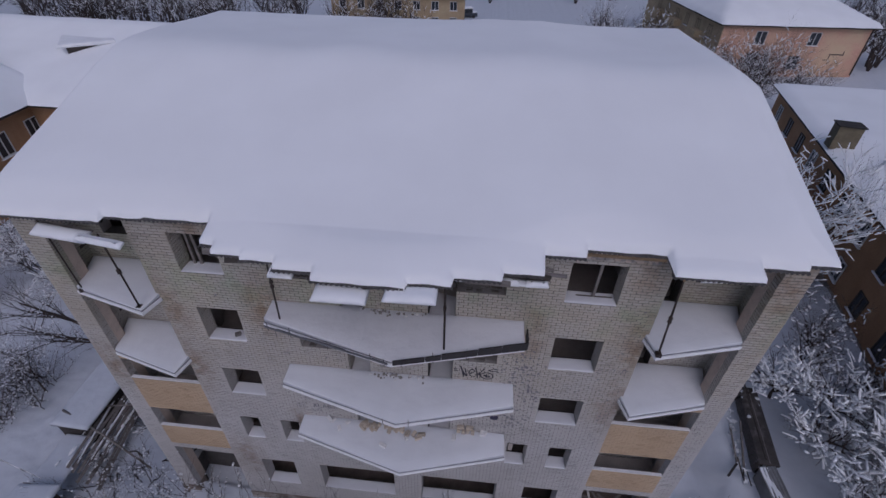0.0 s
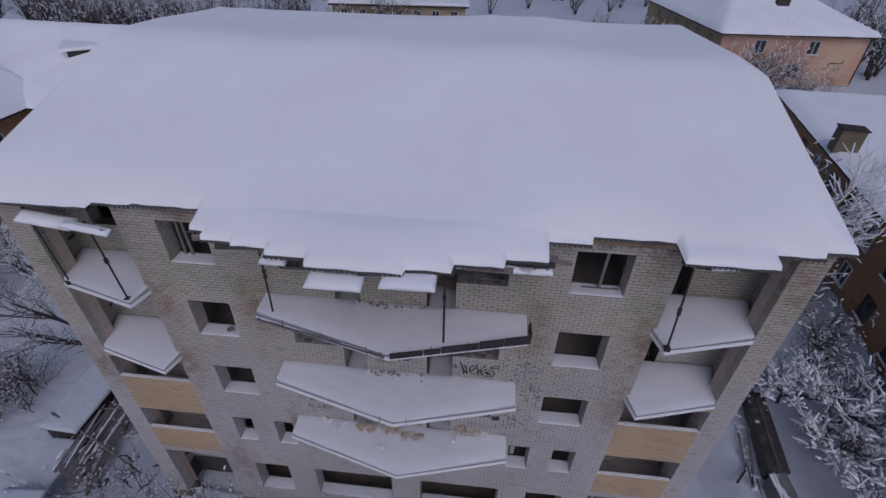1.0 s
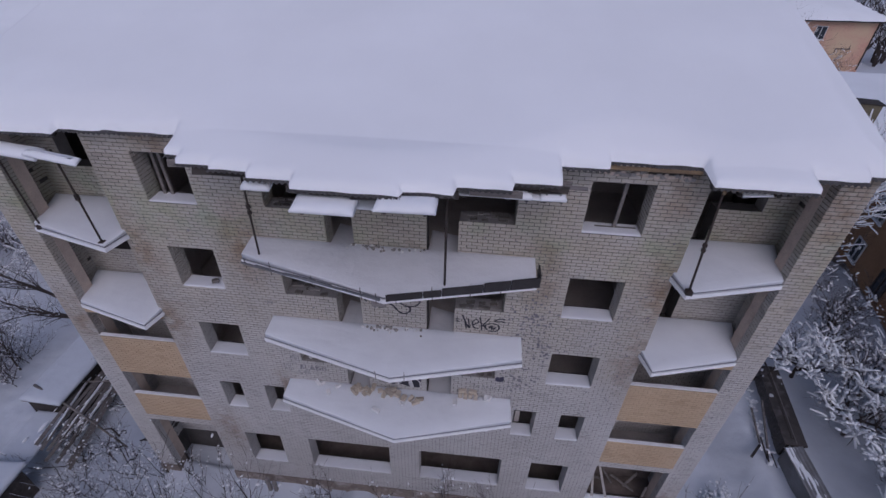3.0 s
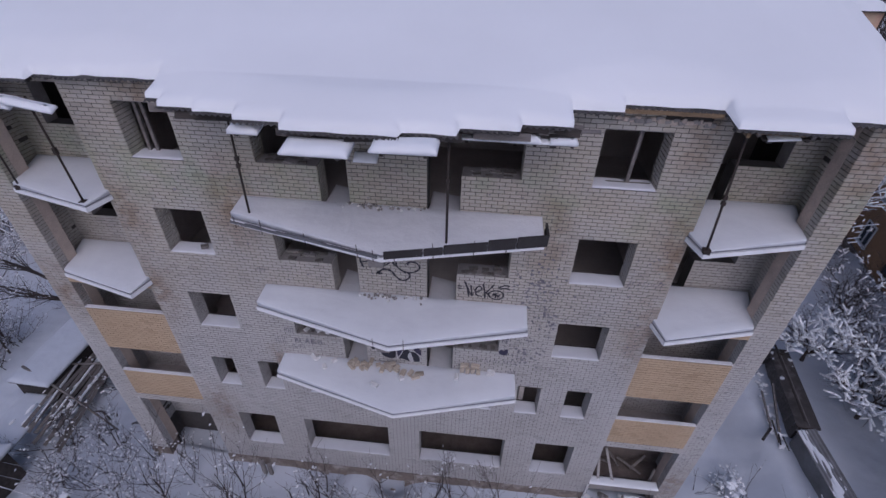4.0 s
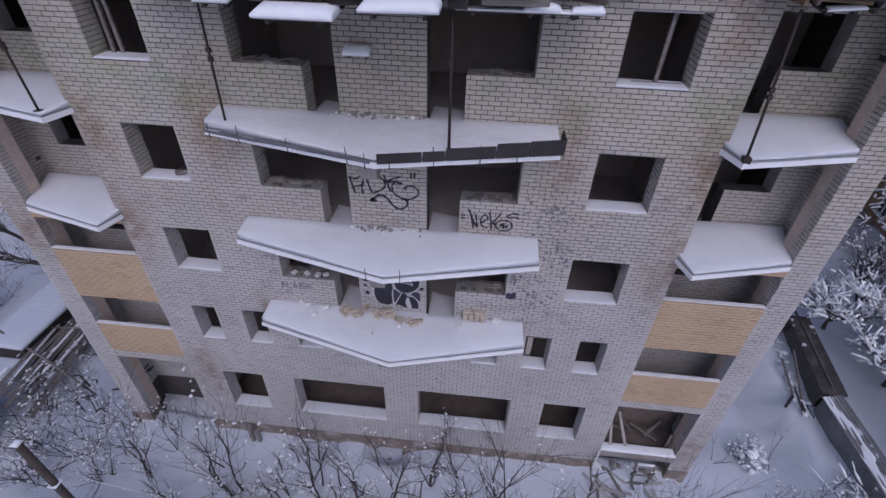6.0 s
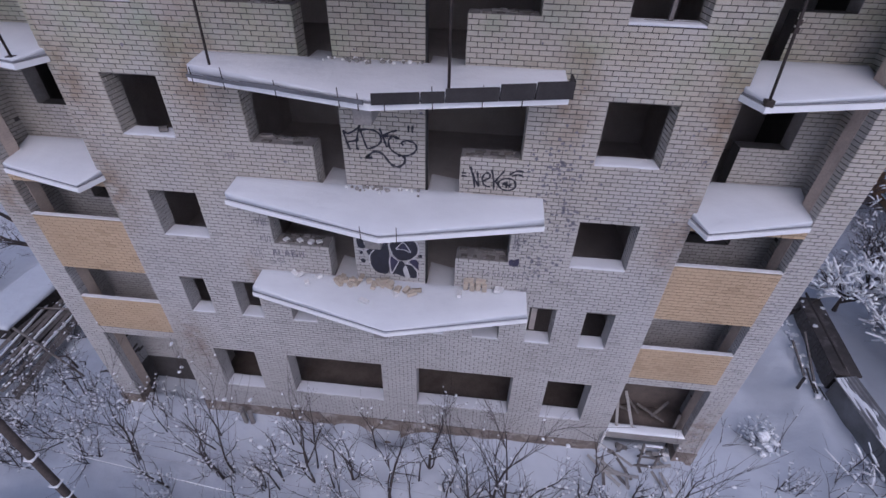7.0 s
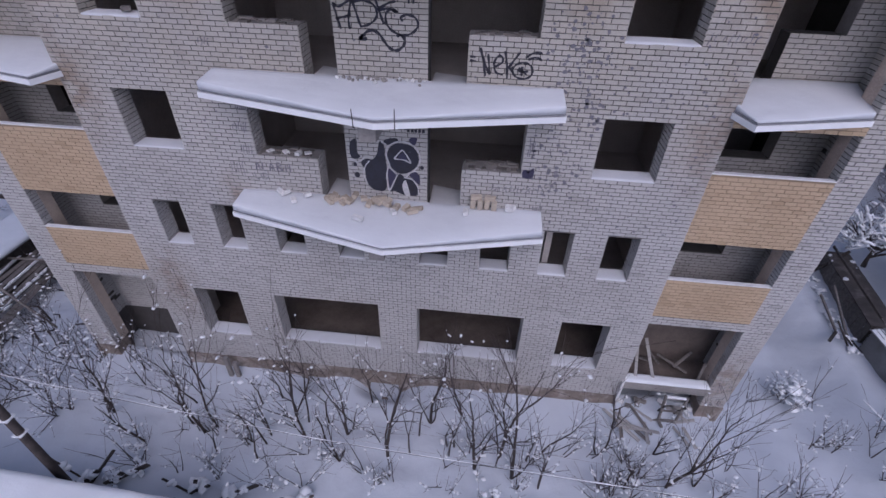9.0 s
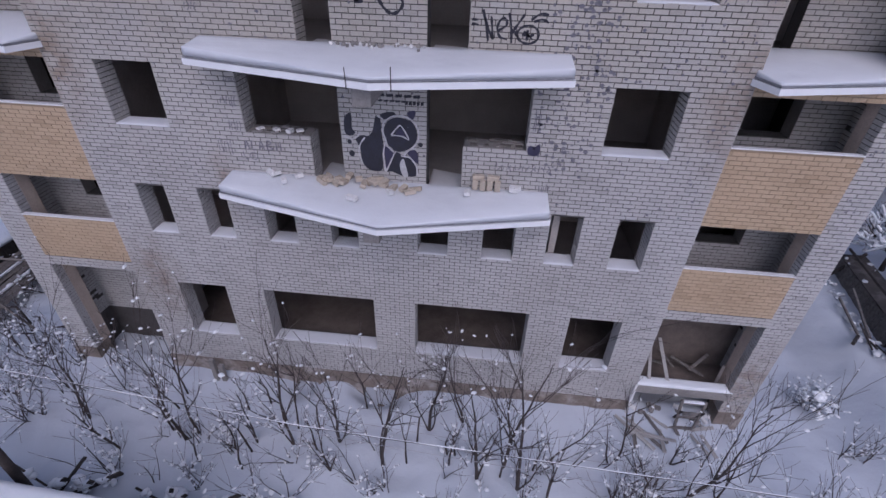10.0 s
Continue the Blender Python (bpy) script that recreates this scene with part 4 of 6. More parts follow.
for fl in (11.88, 9.09):
    for i in range(40):
        x = rng.gauss(-1.35, 0.3) if i < 14 else rng.uniform(-1.75, 0.0)
        y = 10.95 - abs(rng.gauss(0, 0.07))
        bm = bmesh.new()
        bmesh.ops.create_icosphere(bm, subdivisions=1, radius=rng.uniform(0.02, 0.055))
        for v in bm.verts:
            v.co *= rng.uniform(0.7, 1.25)
        ob = part("mortar_crumb", bm, CONCRETE if i % 3 else CONCRETE_PALE)
        ob.location = (x, y, fl + 0.24 + 0.13 * (y - 9.5) - 0.01)
        tagged(ob, "grey crumb of mortar on the balcony snow", "rubble", "crumbs on the balconies")

# ---- spray paint ----
PAINT_Y = W - 0.008


def ribbon(points, width):
    """A flat brush stroke through x, z points on the facade plane, rounded by a spline."""
    pts = [Vector(p) for p in points]
    fine = []
    for i in range(len(pts) - 1):
        p0, p1, p2, p3 = pts[max(i - 1, 0)], pts[i], pts[i + 1], pts[min(i + 2, len(pts) - 1)]
        for k in range(6):
            t = k / 6
            fine.append(0.5 * (2 * p1 + (p2 - p0) * t + (2 * p0 - 5 * p1 + 4 * p2 - p3) * t * t + (3 * p1 - p0 - 3 * p2 + p3) * t ** 3))
    fine.append(pts[-1])
    v, f = [], []
    for i, p in enumerate(fine):
        d = (fine[min(i + 1, len(fine) - 1)] - fine[max(i - 1, 0)])
        d = d.normalized() if d.length > 1e-6 else Vector((1, 0))
        w = width * (0.5 + 0.12 * math.sin(i * 0.9))
        v += [(p.x - d.y * w, p.y + d.x * w), (p.x + d.y * w, p.y - d.x * w)]
        if i:
            f.append((2 * i - 2, 2 * i - 1, 2 * i + 1, 2 * i))
    return v, f


def tag(name, strokes, x0, z0, sx, sz, width, material, label, depth=0.0, y=None):
    """Strokes in a unit box, laid on the wall at x0, z0 with the size sx, sz."""
    ob = thing(name, label, "graffiti", "spray paint on the facade")
    for st in strokes:
        v, f = ribbon([(x0 + a * sx, z0 + b2 * sz) for a, b2 in st], width)
        mesh_ob("stroke", [(a, (y or PAINT_Y) - depth, b2) for a, b2 in v], f, material, ob)
    return ob


def circle(cx, cy, rx, ry, n=10, a0=0.0, a1=360.0):
    return [(cx + rx * math.cos(radians(a0 + (a1 - a0) * i / n)), cy + ry * math.sin(radians(a0 + (a1 - a0) * i / n))) for i in range(n + 1)]


# letters A D K with a curl and two ticks, and the arrow below them
tag("spray_letters", [[(0.00, 0.75), (0.06, 0.38), (0.14, 0.00)], [(0.01, 0.72), (0.11, 0.63), (0.25, 0.72), (0.40, 0.86), (0.46, 1.00)], [(0.46, 1.00), (0.38, 0.61), (0.33, 0.26), (0.35, 0.01)], [(0.03, 0.29), (0.20, 0.34), (0.40, 0.42)], [(0.45, 0.82), (0.53, 0.45), (0.61, 0.09)], [(0.42, 0.78), (0.71, 0.83), (0.93, 0.73), (1.00, 0.52), (0.94, 0.31), (0.76, 0.15), (0.60, 0.10)]],
    -1.732, 10.357, 0.818, 0.602, 0.042, PAINT_BLACK, "black sprayed letters A and D")
tag("spray_letters", [[(0.00, 0.85), (0.08, 0.57), (0.18, 0.24)], [(0.47, 0.81), (0.27, 0.74), (0.06, 0.60)], [(0.05, 0.58), (0.34, 0.63), (0.52, 0.56)], [(0.50, 0.55), (0.34, 0.60), (0.23, 0.47), (0.26, 0.23), (0.43, 0.06), (0.67, 0.00), (0.89, 0.09), (1.00, 0.28), (0.92, 0.45), (0.72, 0.50), (0.58, 0.42), (0.64, 0.35)], [(0.79, 0.99), (0.78, 0.77)], [(0.90, 1.00), (0.89, 0.77)]],
    -0.933, 10.305, 0.787, 0.699, 0.042, PAINT_BLACK, "black sprayed letter K with a long curl")
tag("spray_arrow", [[(0.01, 0.49), (0.16, 0.91), (0.29, 1.00), (0.44, 0.85), (0.56, 0.40), (0.69, 0.05), (0.84, 0.00), (0.97, 0.26), (1.00, 0.60), (0.91, 0.86), (0.83, 0.75)], [(0.17, 0.55), (0.00, 0.49), (0.09, 0.77)]],
    -1.275, 10.033, 0.868, 0.324, 0.052, PAINT_BLACK, "black sprayed curling arrow")
tag("spray_letters", [[(0.14, 1.00), (0.19, 0.51), (0.23, 0.04)], [(0.17, 0.76), (0.23, 0.38), (0.29, 0.09)], [(0.29, 0.09), (0.27, 0.48), (0.25, 0.81)], [(0.34, 0.36), (0.45, 0.53), (0.45, 0.72), (0.39, 0.75), (0.34, 0.49), (0.38, 0.19), (0.48, 0.12)], [(0.48, 0.93), (0.52, 0.52), (0.54, 0.00)], [(0.68, 0.90), (0.61, 0.62), (0.54, 0.35)], [(0.56, 0.39), (0.59, 0.27), (0.63, 0.23)], [(0.89, 0.32), (0.87, 0.13), (0.79, 0.02), (0.69, 0.04), (0.62, 0.18), (0.61, 0.37), (0.67, 0.52), (0.76, 0.57), (0.85, 0.49), (0.89, 0.32)], [(0.67, 0.30), (0.75, 0.25), (0.83, 0.29)], [(0.74, 0.44), (0.74, 0.27), (0.74, 0.10)], [(0.69, 0.39), (0.81, 0.16)], [(0.00, 0.69), (0.08, 0.68)], [(0.00, 0.56), (0.09, 0.53)], [(0.77, 0.74), (0.88, 0.93), (0.99, 0.92)], [(0.81, 0.69), (0.91, 0.77), (1.00, 0.68)]],
    0.849, 9.626, 1.363, 0.533, 0.04, PAINT_BLACK, "black sprayed letters Nek with a small face ring")
MURAL = (-1.699, 6.825, 1.556, 1.448)   # x, z, width and height of the mural


def blob(points, material, label, depth, x0=MURAL[0], z0=MURAL[1], sx=MURAL[2], sz=MURAL[3]):
    """A filled painted area with a rounded outline in the unit box of the pier."""
    pts = [Vector(p) for p in points]
    n = len(pts)
    fine = []
    for i in range(n):
        p0, p1, p2, p3 = pts[i - 1], pts[i], pts[(i + 1) % n], pts[(i + 2) % n]
        for k in range(5):
            t = k / 5
            fine.append(0.5 * (2 * p1 + (p2 - p0) * t + (2 * p0 - 5 * p1 + 4 * p2 - p3) * t * t + (3 * p1 - p0 - 3 * p2 + p3) * t ** 3))
    ob = mesh_ob("spray_fill", [(x0 + p.x * sx, PAINT_Y - depth, z0 + p.y * sz) for p in fine], [tuple(range(len(fine)))], material)
    return tagged(ob, label, "graffiti", "spray paint on the facade")


# the mural on the lowest pier, in a unit box
blob([(0.02, 0.86), (0.11, 0.91), (0.11, 0.70), (0.15, 0.63), (0.06, 0.58), (0.00, 0.66)], PAINT_BLACK, "black painted corner of a bubble letter", 0.0)
blob([(0.15, 0.53), (0.24, 0.60), (0.32, 0.59), (0.39, 0.69), (0.44, 0.90), (0.50, 0.85), (0.51, 0.63), (0.53, 0.46), (0.50, 0.09), (0.36, 0.05), (0.26, 0.11), (0.21, 0.24), (0.20, 0.40)], PAINT_BLACK, "black painted bubble letter on brick", 0.0)
blob([(0.57, 0.79), (0.67, 0.88), (0.80, 0.89), (0.92, 0.84), (0.99, 0.71), (0.98, 0.56), (0.90, 0.45), (0.79, 0.39), (0.69, 0.39), (0.59, 0.49), (0.54, 0.64)], PAINT_BLACK, "black painted round bubble letter on brick", 0.0)
blob([(0.69, 0.36), (0.79, 0.33), (0.90, 0.29), (0.98, 0.17), (0.98, 0.02), (0.86, 0.00), (0.75, 0.01), (0.63, 0.06), (0.56, 0.07)], PAINT_BLACK, "black painted foot of a bubble letter", 0.0)
blob([(0.51, 0.93), (0.67, 0.97), (0.71, 0.91), (0.59, 0.86), (0.52, 0.86)], PAINT_BLACK, "cap of a black painted bubble letter", 0.0)
blob([(0.86, 0.97), (0.97, 1.00), (0.95, 0.89), (0.90, 0.88)], PAINT_VIOLET, "violet painted corner of a letter", 0.0)
blob([(0.55, 0.45), (0.67, 0.37), (0.57, 0.09), (0.54, 0.27)], PAINT_VIOLET, "violet painted wedge on brick", 0.002)
blob([(0.84, 0.39), (0.93, 0.44), (1.00, 0.37), (1.00, 0.21), (0.91, 0.30)], PAINT_VIOLET, "violet painted patch on brick", 0.002)
blob([(0.70, 0.66), (0.78, 0.74), (0.83, 0.62), (0.76, 0.63)], PAINT_VIOLET, "violet painted eye of a letter", 0.002)
blob([(0.76, 0.23), (0.80, 0.27), (0.83, 0.17), (0.86, 0.00), (0.79, 0.00), (0.75, 0.13)], PAINT_WHITE, "white painted drip on brick", 0.002)
tag("spray_outline", [[(0.55, 0.05), (0.52, 0.27), (0.54, 0.45), (0.57, 0.53), (0.53, 0.67), (0.55, 0.81), (0.66, 0.90), (0.80, 0.92), (0.94, 0.85), (1.01, 0.71), (1.00, 0.56), (0.92, 0.45), (0.83, 0.39)], [(0.67, 0.37), (0.57, 0.47)], [(0.56, 0.07), (0.68, 0.36)], [(0.81, 0.33), (0.89, 0.42), (0.98, 0.45)], [(0.77, 0.32), (0.90, 0.29), (0.98, 0.16), (0.99, 0.02)], [(0.22, 0.15), (0.18, 0.32), (0.21, 0.47), (0.28, 0.57)], [(-0.01, 0.58), (0.08, 0.53), (0.15, 0.56), (0.21, 0.62)], [(0.64, 0.63), (0.72, 0.74), (0.78, 0.77), (0.88, 0.58), (0.79, 0.62), (0.64, 0.63)], [(0.46, 0.90), (0.54, 0.86)]],
    MURAL[0], MURAL[1], MURAL[2], MURAL[3], 0.028, PAINT_WHITE, "white outlines of painted bubble letters", 0.004)
for cx, cy, r in ((0.08, 0.31, 0.040), (1.04, 0.51, 0.030), (0.06, 0.49, 0.030)):
    blob(circle(cx, cy, r, r * 1.2, 8)[:-1], PAINT_BLACK, "black painted dot on brick", 0.001)
# unreadable scrawls: bars of their size
for x0, x1, z, h, m in ((-0.95, -0.05, 8.52, 0.07, PAINT_BLACK), (-0.95, -0.35, 8.42, 0.05, PAINT_BLACK), (-0.4, 0.0, 8.38, 0.09, PAINT_BLACK)):
    n = 5
    for k in range(n):
        a = x0 + (x1 - x0) * k / n
        ob = mesh_ob("scrawl", [(a, PAINT_Y, z), (a + (x1 - x0) / n * 0.75, PAINT_Y, z + 0.01), (a + (x1 - x0) / n * 0.75, PAINT_Y, z + h), (a, PAINT_Y, z + h - 0.01)], [(0, 1, 2, 3)], m)
        tagged(ob, "short black bar of unreadable writing", "graffiti", "spray paint on the facade")
tag("spray_letters", [[(0.0, 0.0), (0.06, 0.9), (0.12, 0.0)], [(0.02, 0.4), (0.1, 0.4)], [(0.2, 0.95), (0.2, 0.05), (0.3, 0.05)], [(0.38, 0.0), (0.44, 0.9), (0.52, 0.0)], [(0.4, 0.35), (0.5, 0.35)], [(0.6, 0.0), (0.6, 0.95), (0.72, 0.8), (0.6, 0.5), (0.74, 0.2), (0.6, 0.0)], [(0.84, 0.0), (0.84, 0.9)], [(0.95, 0.0), (0.95, 1.0)]],
    -3.98, 7.2, 0.86, 0.22, 0.03, PAINT_FADED, "faded sprayed letters ALABI")
tag("spray_scrawl", [[(0.0, 0.9), (0.1, 0.1), (0.3, 0.1)], circle(0.65, 0.45, 0.25, 0.4, 9), [(0.5, 0.45), (0.8, 0.45)]], -4.05, 6.96, 0.36, 0.2, 0.02, PAINT_FADED, "faded sprayed ring on brick")
blob([(0.1, 0.1), (0.0, 0.5), (0.2, 0.8), (0.5, 0.7), (0.9, 0.95), (1.0, 0.5), (0.9, 0.1), (0.5, 0.0)], PAINT_VIOLET, "violet blot of spray paint", 0.0, 2.14, 7.48, 0.26, 0.28)
rng = random.Random(5)


def scrawl(x0, z0, w, h, n, material, label, width=0.016):
    strokes = []
    for i in range(n):
        a = i / n
        strokes.append([(a + rng.uniform(0, 0.5 / n), rng.uniform(0, 0.35)), (a + rng.uniform(0, 0.9 / n), rng.uniform(0.4, 0.7)), (a + rng.uniform(0.1 / n, 0.9 / n), rng.uniform(0.7, 1.0))])
    return tag("scrawl", strokes, x0, z0, w, h, width, material, label)


for a in ((1.48, 7.08, 1.2, 0.2, 14, 0.018), (2.2, 7.95, 0.14, 0.5, 4, 0.016), (-4.3, 8.1, 0.35, 0.28, 6, 0.02), (-4.25, 7.55, 0.3, 0.3, 5, 0.018), (-4.15, 8.62, 0.3, 0.14, 6, 0.02), (5.05, 10.4, 0.9, 0.25, 8, 0.016), (-4.6, 9.9, 0.3, 0.2, 4, 0.016), (2.45, 6.4, 0.3, 0.5, 5, 0.016), (-4.6, 7.05, 0.35, 0.4, 5, 0.016)):
    scrawl(*a[:4], a[4], PAINT_FADED, "faded unreadable marks on the brick", a[5])
# small dark chips scattered on the brick
spots_v, spots_f = [], []
for i in range(820):
    if i >= 620:
        cx, cz = ((2.75, 10.5), (3.0, 9.9), (2.6, 8.3), (2.9, 7.5), (3.2, 8.9))[i % 5]
        x, z = rng.gauss(cx, 0.28), rng.gauss(cz, 0.3)
    else:
        x, z = (rng.uniform(2.2, 5.9), rng.uniform(6.3, 11.6)) if i < 200 else ((rng.uniform(-7.8, 5.9), rng.uniform(0.6, 14.0)) if i < 470 else (rng.uniform(8.62, 9.2), 0.2 + 9.0 * rng.random() ** 2))
    if any(h[0] - 0.05 < x < h[1] + 0.05 and h[2] - 0.05 < z < h[3] + 0.05 for h in HOLES):
        continue
    k = len(spots_v)
    r = rng.uniform(0.01, 0.045) if i >= 620 else (rng.uniform(0.008, 0.032) if i < 470 else rng.uniform(0.008, 0.026))
    spots_v += [(x + r * rng.uniform(0.6, 1.6) * math.cos(a), PAINT_Y, z + r * math.sin(a)) for a in (0.3, 1.4, 2.4, 3.4, 4.5, 5.6)]
    spots_f.append(tuple(range(k, k + 6)))
chips = mesh_ob("brick_chips", spots_v, spots_f, PAINT_FADED)
tagged(chips, "scattered dark chips and pocks in the brick", "pock marks", "", "stuff")

# ---- ground storey: debris in the loggia, trestle, snow on the beam ----
snow_slab("beam_snow", [(RA, W + 0.28), (RA, W - 0.04), (RB, W - 0.04), (RB, W + 0.28)], 0.922, 0.09, "snow on the concrete ground beam", SNOW)
for x, y, z, l, rx, ry, rz in ((6.42, 11.12, 0.93, 1.25, -32, -3, 0), (6.95, 11.12, 0.93, 1.3, -34, -17, 0), (7.3, 11.8, 0.9, 1.2, -70, 20, 40), (7.7, 11.7, 0.95, 1.1, -75, 10, -50), (8.1, 11.6, 0.85, 1.3, -78, 0, 60), (8.35, 11.35, 0.75, 1.0, -10, 5, 0), (7.0, 11.9, 0.9, 1.4, -80, 0, 80)):
    bm = bmesh.new()
    box(bm, -0.045, 0.045, -0.02, 0.02, 0, l * (1 if x < 7 else 0.75), None, 0.004)
    ob = part("plank", bm, WOOD_PALE if x < 7 else WOOD_GREY)
    ob.matrix_world = pose(x, y, z, rx, ry, rz)
    tagged(ob, "pale weathered plank thrown into the loggia", "plank", "planks in the ground loggia")
for i in range(16):
    x, y = rng.uniform(5.9, 8.2), rng.uniform(10.1, 10.95)
    bm = bmesh.new()
    box(bm, -rng.uniform(0.3, 0.8), rng.uniform(0.2, 0.7), -0.05, 0.05, -0.015, 0.015, None, 0.004)
    ob = part("plank", bm, WOOD_PALE if i % 3 else WOOD_GREY)
    ob.matrix_world = pose(x, y, -0.38 + rng.uniform(0, 0.14), rng.uniform(-12, 12), rng.uniform(-12, 12), rng.uniform(-90, 90))
    tagged(ob, "broken grey plank half buried in snow", "plank", "planks below the ground beam")
tr = thing("trestle", "short grey wooden trestle standing in the snow", "trestle")
for x, lean in ((7.36, -3), (7.86, 4)):
    box_part("leg", -0.035, 0.035, -0.03, 0.03, 0.0, 1.22, WOOD_GREY, tr, m=pose(x, 10.62, -0.48, -6, lean, 0), bevel=0.006)
    box_part("leg", -0.03, 0.03, -0.025, 0.025, 0.0, 0.95, WOOD_DARK, tr, m=pose(x + 0.02, 10.98, -0.48, 22, lean, 0), bevel=0.006)
for z, y in ((0.05, 10.67), (0.6, 10.72)):
    box_part("rung", 7.32, 7.9, y, y + 0.04, z, z + 0.07, WOOD_GREY, tr, bevel=0.006)
snow_slab("trestle_snow", [(7.33, 10.79), (7.33, 10.7), (7.9, 10.7), (7.9, 10.79)], 0.672, 0.05, "strip of snow on the trestle", SNOW)
for i in range(12):
    x, y = rng.uniform(6.2, 8.4), rng.uniform(10.9, 11.2)
    bm = bmesh.new()
    box(bm, -rng.uniform(0.06, 0.16), rng.uniform(0.06, 0.2), -0.06, 0.06, -0.05, 0.05, None, 0.012)
    ob = part("rubble_lump", bm, CONCRETE if i % 3 else CONCRETE_PALE)
    ob.matrix_world = pose(x, y, ground_height(x, y) + rng.uniform(0.02, 0.16), rng.uniform(-30, 30), rng.uniform(-30, 30), rng.uniform(0, 180))
    tagged(ob, "broken lump of masonry under the concrete beam", "rubble", "rubble below the ground beam")
ob = box_part("downpipe_stub", 5.98, 6.04, 10.86, 10.92, -0.5, 1.0, CONCRETE_PALE)
tagged(ob, "white pipe stub with icicles beside the loggia", "pipe")
for x, h in ((-6.45, 0.5), (-6.2, 0.3)):
    ob = box_part("concrete_stub", x, x + 0.14, 10.6, 10.72, -0.5, h, CONCRETE, None, "", 0.01)
    tagged(ob, "short concrete stub standing in the snow", "concrete stub")


# ---- trees and shrubs ----
CLUMP = [(0, 0, 1.0)] + [(math.cos(a) * 0.8, math.sin(a) * 0.8, 0.55) for a in (0, 1.26, 2.51, 3.77, 5.03)] + [(math.cos(a) * 1.0, math.sin(a) * 1.0, -0.1) for a in (0.63, 1.88, 3.14, 4.4, 5.65)] + [(0, 0, -0.55)]
CLUMP_F = [(0, 1 + k, 1 + (k + 1) % 5) for k in range(5)] + [(1 + k, 6 + k, 1 + (k + 1) % 5) for k in range(5)] + [(6 + k, 6 + (k + 1) % 5, 1 + (k + 1) % 5) for k in range(5)] + [(11, 6 + (k + 1) % 5, 6 + k) for k in range(5)]


class Tree:
    """A bare tree or shrub: tapered limbs, fine twigs, clumps of snow lying on them."""

    def __init__(self, seed):
        self.r = random.Random(seed)
        self.limbs, self.twigs, self.snow = ([], []), ([], []), ([], [])
        self.spread = 0.8

    def tube(self, store, pts, rad, sides):
        v, f = tube_data(pts, rad, sides)
        k = len(store[0])
        store[0].extend(v)
        store[1].extend(tuple(i + k for i in q) for q in f)

    def clump(self, p, size, along=None):
        k = len(self.snow[0])
        a = self.r.uniform(0, 6.28)
        sx = size * self.r.uniform(0.8, 1.5)
        sy = size * self.r.uniform(0.6, 1.0)
        sz = size * self.r.uniform(0.55, 0.9)
        if along is not None:
            a = math.atan2(along.y, along.x)
            sx *= 1.6
            sy *= 0.75
            sz *= 0.75
        c, s = math.cos(a), math.sin(a)
        slope = along.z / max(0.05, math.hypot(along.x, along.y)) if along is not None else 0
        for x, y, z in CLUMP:
            x, y, z = x * sx * self.r.uniform(0.8, 1.2), y * sy * self.r.uniform(0.8, 1.2), z * sz
            self.snow[0].append(Vector((p.x + x * c - y * s, p.y + x * s + y * c, p.z + z + x * slope)))
        self.snow[1].extend(tuple(i + k for i in q) for q in CLUMP_F)

    def run(self, a, b2, size):
        """A ridge of snow lying along the upper side of a bough."""
        up = Vector((0, 0, size * 0.75))
        mid = a.lerp(b2, self.r.uniform(0.35, 0.65)) + up * self.r.uniform(0.8, 1.2)
        self.tube(self.snow, [a + up * 0.5, mid, b2 + up * 0.7], [size * 0.75, size * self.r.uniform(0.8, 1.2), size * 0.7], 5)

    def grow(self, p, d, length, radius, level, snow, wobble=0.25, up=0.12, kids=5, limit=3, frost=0.0):
        r = self.r
        n = max(3, int(length / 0.28))
        pts, rad = [p.copy()], [radius]
        q, v = p.copy(), d.normalized()
        for i in range(n):
            v = (v + Vector((r.gauss(0, wobble), r.gauss(0, wobble), r.gauss(0, wobble) + up)) * 0.35).normalized()
            q = q + v * (length / n)
            pts.append(q.copy())
            rad.append(max(radius * (1 - 0.8 * (i + 1) / n), 0.004))
        thick = radius > 0.022
        self.tube(self.limbs if thick else self.twigs, pts, rad, 6 if radius > 0.05 else (4 if thick else 3))
        for i in range(1, len(pts)):
            if not snow or r.random() > snow:
                continue
            w = pts[i] - pts[i - 1]
            if frost > 0.15 and abs(w.normalized().z) > 0.85:
                continue
            if frost > 0.15 and r.random() < 0.82:
                self.run(pts[max(0, i - 2)], pts[i], max(rad[i], 0.008) * 0.8 + r.uniform(0.012, 0.032) * (1 + frost))
            else:
                self.clump(pts[i] + Vector((0, 0, rad[i] * 0.8)), r.uniform(0.025, 0.06) * (1 + frost * 0.9))
        if level < limit:
            for k in range(kids if level == 0 else max(2, kids - 1)):
                t = r.uniform(0.25 if level == 0 else 0.15, 1.0)
                i = min(len(pts) - 2, int(t * (len(pts) - 1)))
                ax = Vector((r.gauss(0, 1), r.gauss(0, 1), r.gauss(0, 0.5) + 0.35)).normalized()
                nd = ((pts[i + 1] - pts[i]).normalized() * 0.7 + ax * self.spread).normalized()
                self.grow(pts[i], nd, length * r.uniform(0.38, 0.62), max(rad[i] * 0.6, 0.005), level + 1, snow, wobble, up, kids, limit, frost)

    def build(self, name, label, group, category="tree"):
        ob = thing(name, label, category, group)
        for nm, st, m, lb in (("trunk", self.limbs, BARK, ""), ("crown", self.twigs, TWIG, "fine bare twigs"), ("snow_cover", self.snow, SNOW, "clumps of snow on the twigs")):
            if st[0]:
                made = mesh_ob(nm, st[0], st[1], m, ob, True, lb)
